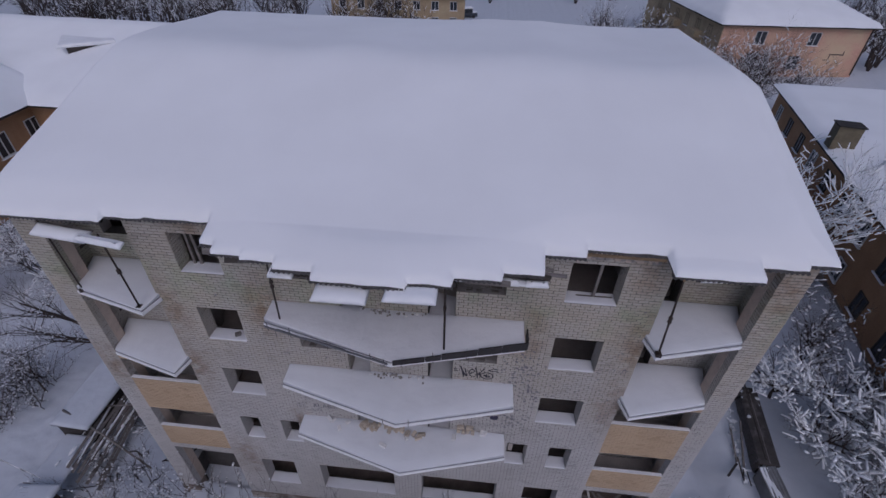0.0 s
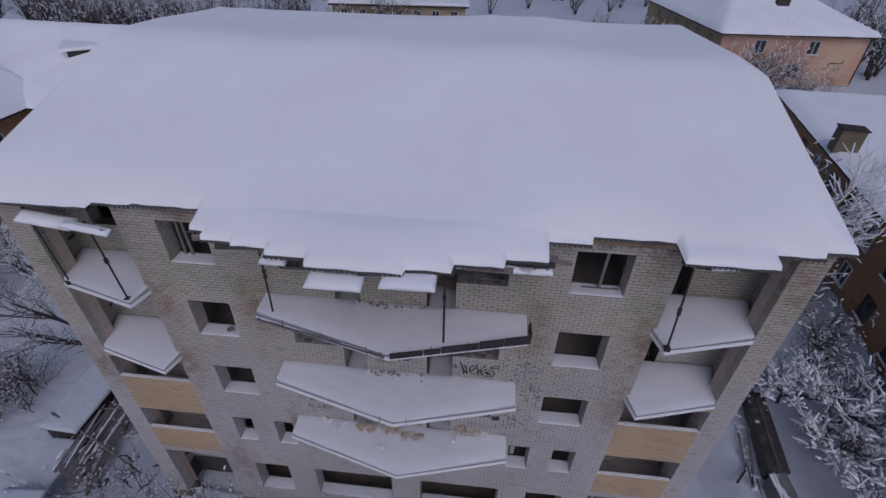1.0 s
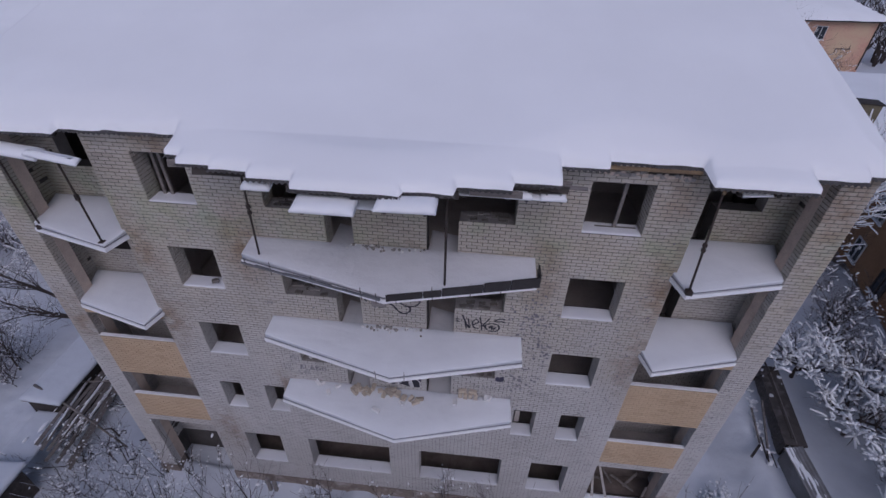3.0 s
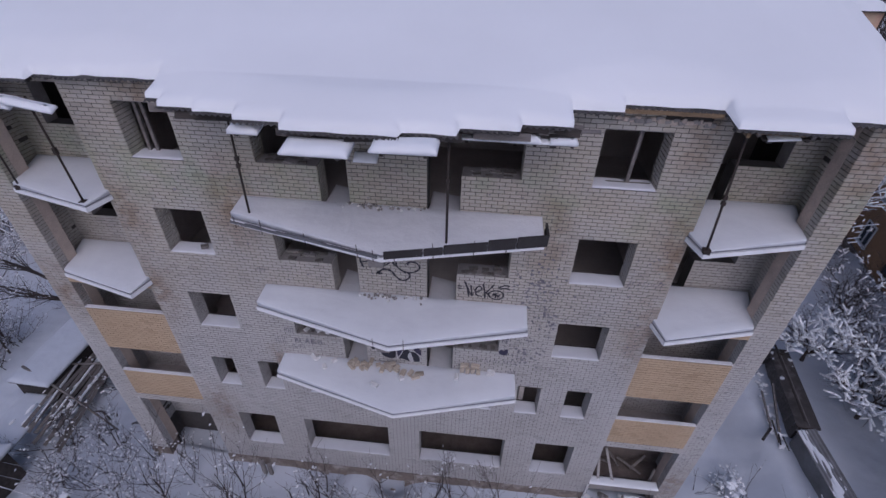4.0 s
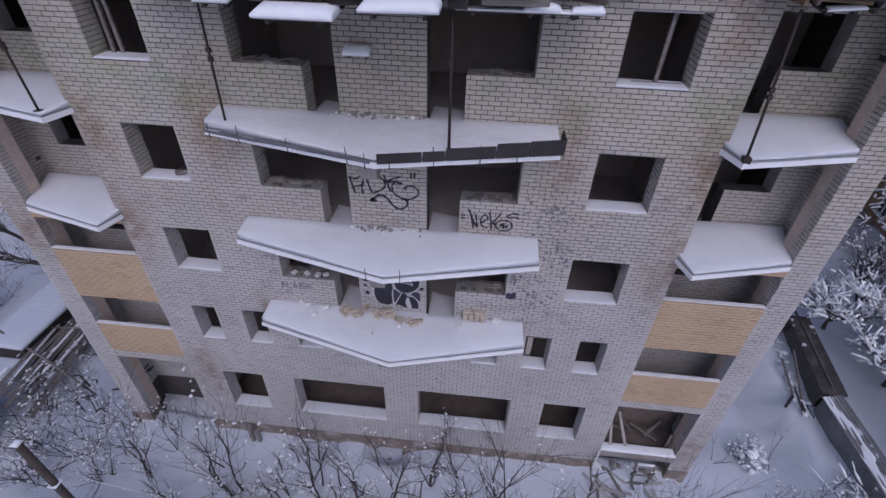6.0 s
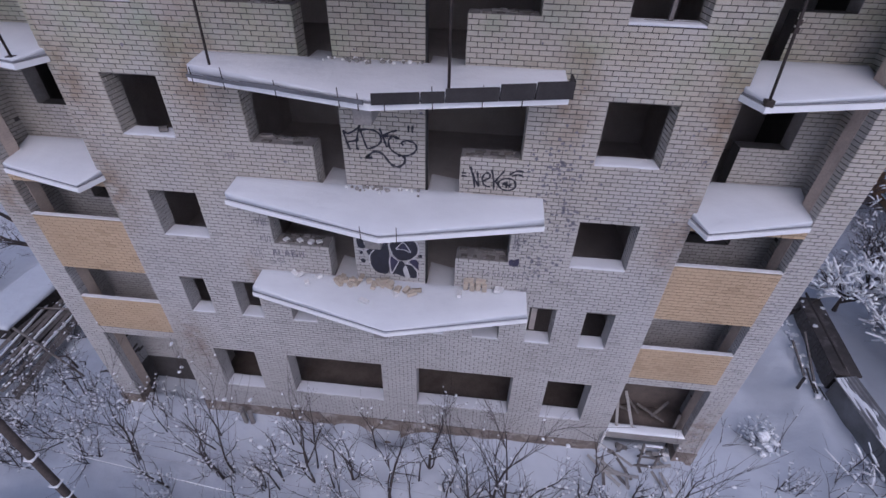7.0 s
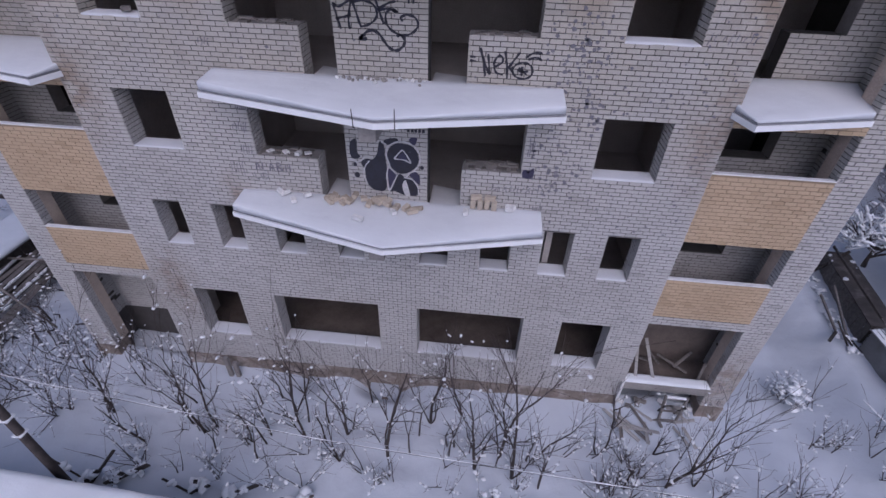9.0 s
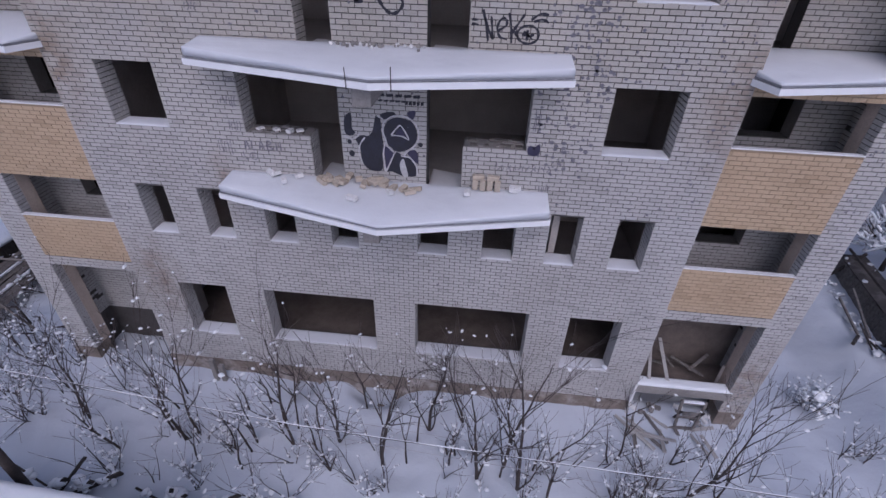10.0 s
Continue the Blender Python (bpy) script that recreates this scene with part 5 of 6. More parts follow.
                if nm != "trunk":
                    made["kind"] = "stuff"
        return ob


# thin saplings in front of the facade: x, y, lean, height
SAPLINGS = [(-6.35, 8.74, -0.8, 3.3), (-6.1, 8.95, 0.2, 3.6), (-4.33, 8.85, -0.4, 2.5), (-3.33, 8.92, -0.25, 3.9), (-9.4, 9.0, 0.1, 3.6), (-7.84, 8.2, -1.1, 1.9), (-2.1, 9.16, 0.25, 3.7), (-0.76, 8.62, 0.0, 4.1), (0.33, 9.81, -0.05, 3.1),
            (1.3, 10.1, -0.5, 2.9), (1.76, 8.5, -0.4, 3.7), (2.46, 8.94, 0.2, 4.6), (2.8, 8.36, 0.4, 3.6), (3.6, 9.15, 0.5, 2.7), (-2.1, 8.3, -0.25, 1.9), (7.1, 8.65, 0.9, 4.2), (7.04, 9.64, -0.2, 1.6), (7.96, 8.8, 0.1, 2.0)]
for i, (x, y, lean, h) in enumerate(SAPLINGS):
    t = Tree(100 + i)
    t.spread = 0.45
    base = Vector((x, y, ground_height(x, y) - 0.08))
    snow = 0.17 if x < -3 else 0.1
    tuft = 0.12 if x < -3 else -0.1
    t.grow(base, Vector((lean, 0.0, h)), h, 0.05 if h > 3 else 0.036, 0, snow * 0.5, 0.2, 0.14, 7 if h > 3 else 5, 2, tuft)
    if i % 2 == 0:
        t.grow(base, Vector((lean + 0.9, -0.4, h)), h * 0.7, 0.028, 0, snow, 0.2, 0.14, 4, 2, tuft)
    if i % 3 != 1:
        t.grow(base, Vector((lean - 0.9, 0.3, h)), h * 0.65, 0.026, 0, snow, 0.2, 0.14, 4, 2, tuft)
    t.build("sapling", "thin dark bare sapling growing out of deep snow" if snow < 0.1 else "thin bare sapling with tufts of snow", "saplings before the facade")
rng = random.Random(78)
# thin upright stems that fork half-way up
for i in range(30):
    x, y = rng.uniform(-7.2, 6.0), rng.uniform(8.0, 10.3)
    h = rng.uniform(1.5, 2.9)
    t = Tree(1100 + i)
    t.spread = 0.4
    base = Vector((x, y, ground_height(x, y) - 0.06))
    fork = base + Vector((rng.gauss(0, 0.1), rng.gauss(0, 0.08), 0.45 * h))
    t.tube(t.limbs, [base, base.lerp(fork, 0.5) + Vector((rng.gauss(0, 0.03), 0, 0)), fork], [0.03, 0.026, 0.022], 5)
    for k in range(rng.choice((2, 2, 3))):
        t.grow(fork, Vector((rng.gauss(0, 0.4), rng.gauss(0, 0.25), 1)), h * rng.uniform(0.45, 0.65), 0.018, 0, 0.08, 0.14, 0.1, 3, 1, -0.1)
    t.build("sapling", "thin forked sapling standing in deep snow", "saplings before the facade")
# tufts of snow on dead stalks
for i in range(24):
    x, y = rng.uniform(-8.5, 8.0), rng.uniform(6.9, 9.4)
    z = ground_height(x, y)
    t = Tree(1200 + i)
    for k in range(4):
        t.grow(Vector((x, y, z - 0.04)), Vector((rng.gauss(0, 0.4), rng.gauss(0, 0.4), 1)), rng.uniform(0.3, 0.7), 0.008, 0, 0.25, 0.3, 0.0, 2, 1, 0.1)
    for k in range(2):
        t.clump(Vector((x + rng.gauss(0, 0.1), y + rng.gauss(0, 0.1), z + rng.uniform(0.1, 0.45))), rng.uniform(0.04, 0.1))
    t.build("dead_stalks", "tuft of dead stalks bowed under snow", "stalks in the snow", "shrub")
rng = random.Random(77)
# low scrub between the saplings
for i in range(96):
    if i < 34 and i % 3 == 0:
        continue
    if i >= 84:
        x, y = rng.uniform(10.4, 13.6), rng.uniform(7.6, 12.0)
    elif i < 34:
        x, y = rng.uniform(-14.5, -8.3), rng.uniform(8.0, 10.9)
    elif i < 62:
        x, y = rng.uniform(-8.0, 6.5), rng.uniform(7.2, 9.6)
    else:
        x, y = rng.uniform(5, 12.5), rng.uniform(7.0, 9.6)
    t = Tree(300 + i)
    t.spread = 0.55
    base = Vector((x, y, ground_height(x, y) - 0.05))
    for k in range(rng.choice((2, 3, 4, 5))):
        t.grow(base + Vector((rng.uniform(-0.12, 0.12), rng.uniform(-0.12, 0.12), 0)), Vector((rng.gauss(0, 0.45), rng.gauss(0, 0.35), 1)), rng.uniform(0.6, 1.7) * (1.3 if i < 34 else 1), rng.uniform(0.012, 0.02), 0, 0.22 if i < 34 else 0.16, 0.28, 0.08, 4, 1, -0.1)
    t.build("shrub", "small leafless shrub poking through the snow", "shrubs before the facade", "shrub")
# the bush with cushions of snow beside the right corner
t = Tree(55)
for k in range(16):
    t.grow(Vector((11.85 + rng.uniform(-0.3, 0.3), 12.0 + rng.uniform(-0.3, 0.3), -0.5)), Vector((rng.gauss(0, 0.6), rng.gauss(0, 0.6), 0.9)), rng.uniform(0.5, 0.95), 0.014, 0, 0.35, 0.35, 0.0, 4, 1, 0.1)
for k in range(34):
    a, d = rng.uniform(0, 6.28), abs(rng.gauss(0, 0.32))
    t.clump(Vector((11.85 + d * math.cos(a), 12.0 + d * math.sin(a), 0.15 - 0.55 * d + rng.uniform(-0.15, 0.1))), rng.uniform(0.07, 0.16))
t.build("bush", "small bush bowed under cushions of snow", "", "bush")
# snow-laden fruit trees behind the board fence
for i, (x, y, h) in enumerate(((18.1, 15.3, 3.4), (17.4, 18.4, 3.0), (19.8, 17.3, 3.8), (20.8, 13.8, 4.0), (18.6, 12.2, 3.4), (16.9, 9.8, 2.4), (22.0, 16.0, 4.0), (18.9, 9.6, 3.0))):
    t = Tree(500 + i)
    base = Vector((x, y, 0.6))
    t.grow(base, Vector((rng.gauss(0, 0.1), rng.gauss(0, 0.1), 1)), 1.0, 0.1, 9, 0, 0.1)
    for k in range(7):
        a = k * 0.9 + rng.uniform(-0.3, 0.3)
        t.grow(base + Vector((0, 0, 0.5 + 0.1 * k)), Vector((math.cos(a), math.sin(a), 0.55)), h * 0.7, 0.055, 0, 0.42, 0.26, 0.05, 8, 2, 0.9)
    for k in range(4):
        a = k * 1.6 + rng.uniform(-0.3, 0.3)
        t.grow(base + Vector((0, 0, 0.6 + 0.1 * k)), Vector((math.cos(a), math.sin(a), 0.7)), h * 0.66, 0.045, 0, 0, 0.3, 0.06, 5, 3, 0)
    t.build("fruit_tree", "bare fruit tree heavy with clumps of snow", "snowy fruit trees")
# dark leafless trees between the block and the ochre house
for i, (x, y, h, s) in enumerate(((21.6, 22.6, 3.6, 0.05), (21.8, 32.5, 9.0, 0.5), (21.4, 28.6, 9.6, 0.5), (23.6, 32.0, 6.4, 0.2), (25.0, 37.5, 6.4, 0.2), (20.9, 26.5, 6.0, 0.1), (22.3, 18.6, 4.0, 0.05), (21.4, 34.5, 6.6, 0.18), (20.4, 20.8, 3.6, 0.05))):
    t = Tree(600 + i)
    base = Vector((x, y, 0.3 if y < 30 else -0.7))
    for k in range(6):
        a = k * 1.05 + rng.uniform(-0.4, 0.4)
        t.grow(base, Vector((math.cos(a) * 0.55, math.sin(a) * 0.55, 1.0)), h * 0.75, 0.045, 0, s, 0.24, 0.08, 6, 3, 0.5)
    t.build("garden_tree", "bare garden tree with frosted twigs", "garden trees by the ochre house")
# the tree leaning out at the left corner, and scrub along the lane
t = Tree(700)
t.grow(Vector((-16.6, 17.4, -0.6)), Vector((-1.0, 0.3, 0.85)), 7.5, 0.17, 0, 0.1, 0.16, 0.03, 8, 3, 0.0)
t.grow(Vector((-17.4, 17.2, 0.6)), Vector((-1.2, 0.25, 0.5)), 6.5, 0.12, 0, 0.1, 0.2, 0.03, 7, 3, 0.0)
t.build("old_tree", "dark leaning tree with snow along its boughs", "trees beside the lane")
for i, (x, y, h) in enumerate(((-28.6, 24.0, 5.5), (-31.5, 20.5, 4.5), (-24.5, 22.8, 4.6), (-26.6, 25.6, 4.8), (-22.2, 22.0, 4.2))):
    t = Tree(710 + i)
    for k in range(5):
        a = k * 1.25 + rng.uniform(-0.4, 0.4)
        t.grow(Vector((x, y, -0.7)), Vector((math.cos(a) * 0.7, math.sin(a) * 0.7, 1.0)), h * 0.8, 0.05, 0, 0.22, 0.24, 0.06, 7, 3, 0.2)
    t.build("old_tree", "spreading bare tree with snow along its twigs", "trees beside the lane")
t = Tree(701)
t.grow(Vector((-21.6, 15.2, -0.6)), Vector((-0.4, 0.3, 1.0)), 2.8, 0.06, 0, 0.1, 0.2, 0.06, 7, 3, 0.0)
t.build("old_tree", "dark bare tree with snow on its boughs", "trees beside the lane")
for i, (x, y, h) in enumerate(((-30.5, 24.5, 2.8), (-19.2, 19.4, 2.0), (-26.4, 14.8, 2.2), (-22.6, 14.9, 2.3), (-23.5, 14.1, 2.3), (-22.0, 15.9, 2.0), (-21.2, 14.4, 1.6), (-22.3, 13.4, 1.5), (-15.6, 16.5, 2.2), (-23.5, 15.6, 1.8), (-13.2, 11.4, 1.7), (-14.4, 9.6, 1.8), (-12.4, 9.6, 1.9), (-15.4, 14.2, 1.3), (-15.9, 12.4, 1.2), (-16.2, 15.4, 1.5), (-15.2, 11.0, 1.8), (-13.4, 8.6, 1.6), (-16.6, 18.6, 2.0))):
    t = Tree(720 + i)
    for k in range(12 if x < -21.5 else 6):
        t.grow(Vector((x + rng.uniform(-0.5, 0.5), y + rng.uniform(-0.3, 0.3), -0.6)), Vector((rng.gauss(0, 0.55), rng.gauss(0, 0.55), 1)), h * rng.uniform(0.8, 1.2), 0.022, 0, 0.1, 0.28, 0.1, 5, 2, 0.0)
    t.build("thicket", "dense leafless thicket dusted with snow", "thickets beside the lane", "shrub")
# far street trees, and added unseen ones behind the block to screen the sun
far = Tree(801)
for x, y, h in [(rng.uniform(-100, -10), rng.uniform(84, 108), rng.uniform(7, 11)) for k in range(60)] + [(rng.uniform(-16, 20), rng.uniform(40, 60), rng.uniform(7.5, 9)) for k in range(26)] + [(rng.uniform(17, 30), rng.uniform(74, 96), rng.uniform(7, 9)) for k in range(9)] + [(rng.uniform(60, 85), rng.uniform(84, 110), rng.uniform(8, 11)) for k in range(14)] + [(rng.uniform(-95, 110), rng.uniform(135, 170), rng.uniform(9, 13)) for k in range(36)]:
    base = Vector((x, y, -0.6))
    for k in range(4):
        a = k * 1.57 + rng.uniform(-0.5, 0.5)
        far.grow(base, Vector((math.cos(a) * 0.4, math.sin(a) * 0.4, 1.0)), h * 0.8, 0.15, 0, 0.06, 0.2, 0.1, 8, 2, 1.2)
far_ob = thing("far_and_screen_trees", "frosted bare street trees, some added unseen behind the block", "trees", "", "stuff")
for nm, st, m in (("trunks", far.limbs, BARK), ("twigs", far.twigs, TWIG), ("snow_cover", far.snow, SNOW)):
    mesh_ob(nm, st[0], st[1], m, far_ob, True)
for i, (x, y, h) in enumerate(((33.5, 64, 8.5), (36.5, 67, 8.0), (31, 68, 7.5), (39.5, 63.5, 7.0))):
    t = Tree(850 + i)
    for k in range(7):
        a = k * 0.9 + rng.uniform(-0.3, 0.3)
        t.grow(Vector((x, y, -0.6)), Vector((math.cos(a) * 0.5, math.sin(a) * 0.5, 1.0)), h * 0.8, 0.1, 0, 0.07, 0.2, 0.14, 8, 3, 0.5)
    t.build("street_tree", "bushy bare tree with snow on its lower boughs", "trees before the salmon house")


# ---- fences, sheds and the lane ----
def board_fence(x, y0, y1, z0, z1, material, label, lean=4.0, skew=0.0):
    ob = thing("board_fence", label, "fence")
    y = y0
    r = random.Random(int(y0 * 10))
    turn = math.degrees(math.atan(-skew))
    while y < y1:
        w = r.uniform(0.13, 0.17)
        box_part("board", -0.012, 0.012, 0, w - 0.006, 0, z1 - z0 + r.uniform(-0.1, 0.05), material, ob, m=pose(x + skew * (y - y0) + r.uniform(-0.012, 0.012), y, z0, r.uniform(-0.8, 0.8), lean + r.uniform(-0.8, 0.8), turn))
        y += w
    for z in (0.45, 1.4):
        box_part("rail", 0.015, 0.065, 0, (y1 - y0) / math.cos(math.atan(skew)), z, z + 0.09, WOOD_DARK, ob, m=pose(x, y0, z0, 0, lean, turn))
    for k in range(int((y1 - y0) / 1.8) + 1):
        yy = min(y0 + 1.8 * k, y1 - 0.1)
        box_part("post", 0.02, 0.12, 0, 0.1, 0, z1 - z0 + 0.1, WOOD_DARK, ob, m=pose(x + skew * (yy - y0), yy, z0, 0, lean, turn))
    return ob


shed_wall = board_fence(14.5, 13.75, 17.9, 0.55, 1.58, WOOD_GREY, "dark wet board wall of the low tarred shed", 1.5, 0.17)
shed_wall.location = (0.5, 0.5, -0.5)
tar_shed = thing("tarred_shed", "low shed with a dark tar paper roof and patches of snow", "shed")
SK = math.degrees(math.atan(-0.17))
box_part("roof_boards", -0.08, 0.72, -0.1, 4.3, 0.0, 0.05, WOOD_DARK, tar_shed, m=pose(14.5, 13.75, 1.62, 0, -7, SK), bevel=0.01)
for k in range(4):
    box_part("tar_sheet", -0.1, 0.74, -0.08 + 1.07 * k, 1.02 + 1.07 * k, 0.052 + 0.003 * (k % 2), 0.062 + 0.003 * (k % 2), TAR_ROOF, tar_shed, "wrinkled brown-black tar paper", m=pose(14.5, 13.75, 1.62, 0, -7, SK))
box_part("batten", 0.34, 0.37, 0.0, 4.2, 0.064, 0.09, WOOD_GREY, tar_shed, m=pose(14.5, 13.75, 1.62, 0, -7, SK))
box_part("rear_wall", 0.66, 0.7, 0.0, 4.2, -1.9, 0.0, WOOD_DARK, tar_shed, m=pose(14.5, 13.75, 1.72, 0, 0, SK))
tar_shed.location = (0.5, 0.5, -0.5)
shed = thing("metal_shed", "low shed of dark zinc sheets with a corrugated roof", "shed")
box_part("front_panel", 14.5, 14.54, 10.9, 13.6, -0.6, 1.47, METAL_GREY, shed, "dull grey zinc panel")
box_part("front_panel", 14.47, 14.51, 8.2, 10.86, -0.6, 1.44, METAL_GREY, shed, "dull grey zinc panel")
verts, faces = [], []
nx = 96
for i in range(nx + 1):
    x = 14.44 + 0.68 * i / nx
    w = 0.02 * math.sin(x / 0.13 * 2 * math.pi)
    for y in (8.1, 11.0, 13.7):
        z = 1.5 + 0.26 * (x - 14.44) + w
        verts += [(x, y, z), (x, y, z - 0.012)]
for i in range(nx):
    q, r2 = i * 6, (i + 1) * 6
    faces += [(q, r2, r2 + 2, q + 2), (q + 2, r2 + 2, r2 + 4, q + 4), (q + 1, q + 3, r2 + 3, r2 + 1), (q + 3, q + 5, r2 + 5, r2 + 3), (q, q + 1, r2 + 1, r2)]
mesh_ob("roof", verts, faces, METAL_GREY, shed, True, "corrugated zinc roof")
shed.location = (0.36, 0.36, -0.4)
box_part("side_panel", 14.55, 15.05, 13.62, 13.66, -0.6, 1.5, WOOD_DARK, shed)
box_part("rear_panel", 15.05, 15.09, 8.2, 13.6, -0.6, 1.62, METAL_GREY, shed)
# half-melted snow lying in the troughs of the zinc, the crests coming through at its ragged edges
verts, faces = [], []
ny = 150
for i in range(ny + 1):
    y = 8.15 + 5.5 * i / ny
    mid = 14.66 + 0.07 * math.sin(y * 1.7) + 0.2 * noise.noise((y * 0.8, 3.0, 0.0))
    half = 0.13 + 0.12 * noise.noise((y * 1.3, 9.0, 0.0))
    for j in range(41):
        x = 14.46 + 0.64 * j / 40
        rag = 0.24 * noise.noise((y * 1.6, x * 14.0, 4.0))
        e = max(-1.0, min(1.0, (half + rag - abs(x - mid)) / 0.1))
        verts.append((x, y, 1.5 + 0.26 * (x - 14.44) + 0.03 * e + 0.012 * noise.noise((x * 5, y * 5, 0.0)) - 0.004))
for i in range(ny):
    for j in range(40):
        q = i * 41 + j
        faces.append((q, q + 1, q + 42, q + 41))
ob = mesh_ob("roof_snow", verts, faces, SNOW, None, True)
ob.location = (0.36, 0.36, -0.4)
tagged(ob, "ragged half-melted snow on the corrugated zinc roof", "snow", "", "stuff")
# rotten beam ends and slipped boards at the foot of the fence
for x, y, l, rx, ry, rz, wd in ((14.3, 14.5, 1.25, 0, -72, 45, 0.1), (14.5, 14.3, 1.0, 0, -68, 62, 0.05), (14.6, 14.1, 0.8, 0, -75, 75, 0.04), (14.3, 13.8, 0.9, 0, 60, 100, 0.05), (15.3, 18.0, 1.4, 10, 40, 20, 0.09), (15.3, 18.3, 1.2, 0, 70, -30, 0.09), (14.5, 14.2, 2.4, -78, 6, -12, 0.08), (14.35, 14.6, 1.7, -82, 4, -8, 0.07)):
    bm = bmesh.new()
    box(bm, -wd / 2, wd / 2, -wd / 2, wd / 2, 0, l, None, 0.006)
    ob = part("beam_end", bm, WOOD_DARK if l < 1.6 else WOOD_GREY)
    ob.matrix_world = pose(x, y, ground_height(x, y) + 0.15, rx, ry, rz)
    tagged(ob, "dark rotten beam end sticking out at the fence", "beam", "rotten beams by the fence")
t = Tree(951)
for i in range(60):
    y = 13.6 + 4.3 * rng.random() ** 1.3
    x = 14.42 + 0.17 * (y - 13.75) + rng.gauss(0, 0.12)
    t.clump(Vector((x, y, ground_height(x, y) + rng.uniform(0.0, 0.18))), rng.uniform(0.04, 0.12))
for k in range(7):
    y = rng.uniform(14.2, 18.4)
    dx = rng.choice((-0.05, -0.02, 0.02, 0.64))
    t.clump(Vector((15.0 + dx + 0.17 * (y - 14.25), y, 1.2 + 0.12 * dx)), rng.uniform(0.04, 0.11))
sn = mesh_ob("debris_snow", t.snow[0], t.snow[1], SNOW, None, True)
tagged(sn, "lumps of snow along the foot and crest of the fence", "snow", "", "stuff")
t = Tree(952)
for k in range(26):
    x, y = 14.3 + rng.uniform(-0.5, 0.7), rng.uniform(8.6, 10.9)
    t.grow(Vector((x, y, ground_height(x, y) - 0.05)), Vector((rng.gauss(0, 0.6), rng.gauss(0, 0.6), 0.8)), rng.uniform(0.6, 1.5), 0.016, 0, 0.25, 0.3, 0.0, 4, 1, 0.4)
t.build("thicket", "tangled snowy brushwood against the zinc shed", "", "shrub")
# corner post of the block seen beyond the right pier
ob = box_part("gate_post", 15.6, 15.85, 19.2, 19.45, -0.6, 2.3, WOOD_DARK, None, "", 0.02)
tagged(ob, "dark square wooden gate post", "post")

# left side: long low roof, collapsed plank wall
low = thing("woodshed", "long low woodshed with a snow covered lean-to roof", "shed")
for y0, y1, x0, x1, z in ((12.5, 17.5, -18.25, -16.4, 1.15), (5.0, 9.9, -17.4, -15.7, 1.1), (9.95, 12.45, -17.7, -16.3, 0.45)):
    box_part("roof_boards", x0, x1, y0, y1, z - 0.06, z, WOOD_GREY, low)
bm = bmesh.new()
box(bm, -18.1, -16.55, 12.6, 17.3, -0.6, 1.08)
part("side_wall", bm, WOOD_DARK, low)
bm = bmesh.new()
box(bm, -17.3, -15.85, 5.2, 9.7, -0.6, 1.03)
part("side_wall", bm, WOOD_DARK, low)
snow_slab("shed_snow", [(-16.35, 12.42), (-16.35, 17.6), (-18.35, 17.6), (-18.3, 12.5)], 1.152, 0.16, "smooth snow on the woodshed roof", SNOW_SHADED, None, "snow on sheds", 4.0, 1.2)
snow_slab("shed_snow", [(-15.65, 4.9), (-15.65, 9.95), (-17.45, 9.8), (-17.45, 4.9)], 1.102, 0.2, "smooth snow on the woodshed roof", SNOW_SHADED, None, "snow on sheds", 6.0, 1.3)
snow_slab("shed_snow", [(-16.25, 9.9), (-16.25, 12.5), (-17.75, 12.5), (-17.75, 9.9)], 0.452, 0.12, "uneven snow on the sunken part of the woodshed roof", SNOW_SHADED, None, "snow on sheds", 8.0, 1.3)
for k in range(10):
    x = -16.6 + 0.135 * k
    z = 0.75 - 0.09 * k
    bm = bmesh.new()
    box(bm, -0.068, 0.068, -3.0, 3.0, -0.015, 0.015, None, 0.004)
    ob = part("fallen_plank", bm, WOOD_GREY)
    ob.matrix_world = pose(x + rng.uniform(-0.04, 0.04), 13.6 + rng.uniform(-0.4, 0.4), z, 0, 35 + rng.uniform(-6, 6), 6 + rng.uniform(-5, 5))
    tagged(ob, "long grey plank slid off the woodshed", "plank", "planks of the collapsed wall")
    if k % 3 == 1:
        sn = snow_slab("plank_snow", [(-0.06, 0.9), (-0.06, -2.4), (0.0, -2.6), (0.05, 0.7)], 0.016, 0.06, "ragged strip of snow on a plank", SNOW, None, "snow on planks", k)
        sn.matrix_world = ob.matrix_world.copy()
t = Tree(953)
for k in range(22):
    x, y = rng.uniform(-16.9, -15.0), rng.uniform(10.9, 16.4)
    t.clump(Vector((x, y, 0.9 - 0.62 * (x + 16.8) + rng.uniform(-0.05, 0.05))), rng.uniform(0.05, 0.17), Vector((0.1, 1.0, 0.0)))
sn = mesh_ob("plank_snow", t.snow[0], t.snow[1], SNOW, None, True)
tagged(sn, "patches of snow caught on the slipped planks", "snow", "", "stuff")
pole = tube("fallen_pole", [(-18.1, 13.2, 1.35), (-15.6, 12.4, 0.9), (-13.0, 11.5, 0.1)], 0.06, WOOD_GREY, None, "", 7, 0.6)
tagged(pole, "thin grey pole lying across the planks", "pole")
pole = tube("fallen_pole", [(-16.6, 13.9, 0.9), (-14.2, 14.6, 0.45), (-12.4, 15.2, 0.3)], 0.045, WOOD_GREY, None, "", 6, 0.5)
tagged(pole, "thin snowy pole lying in the snow", "pole")
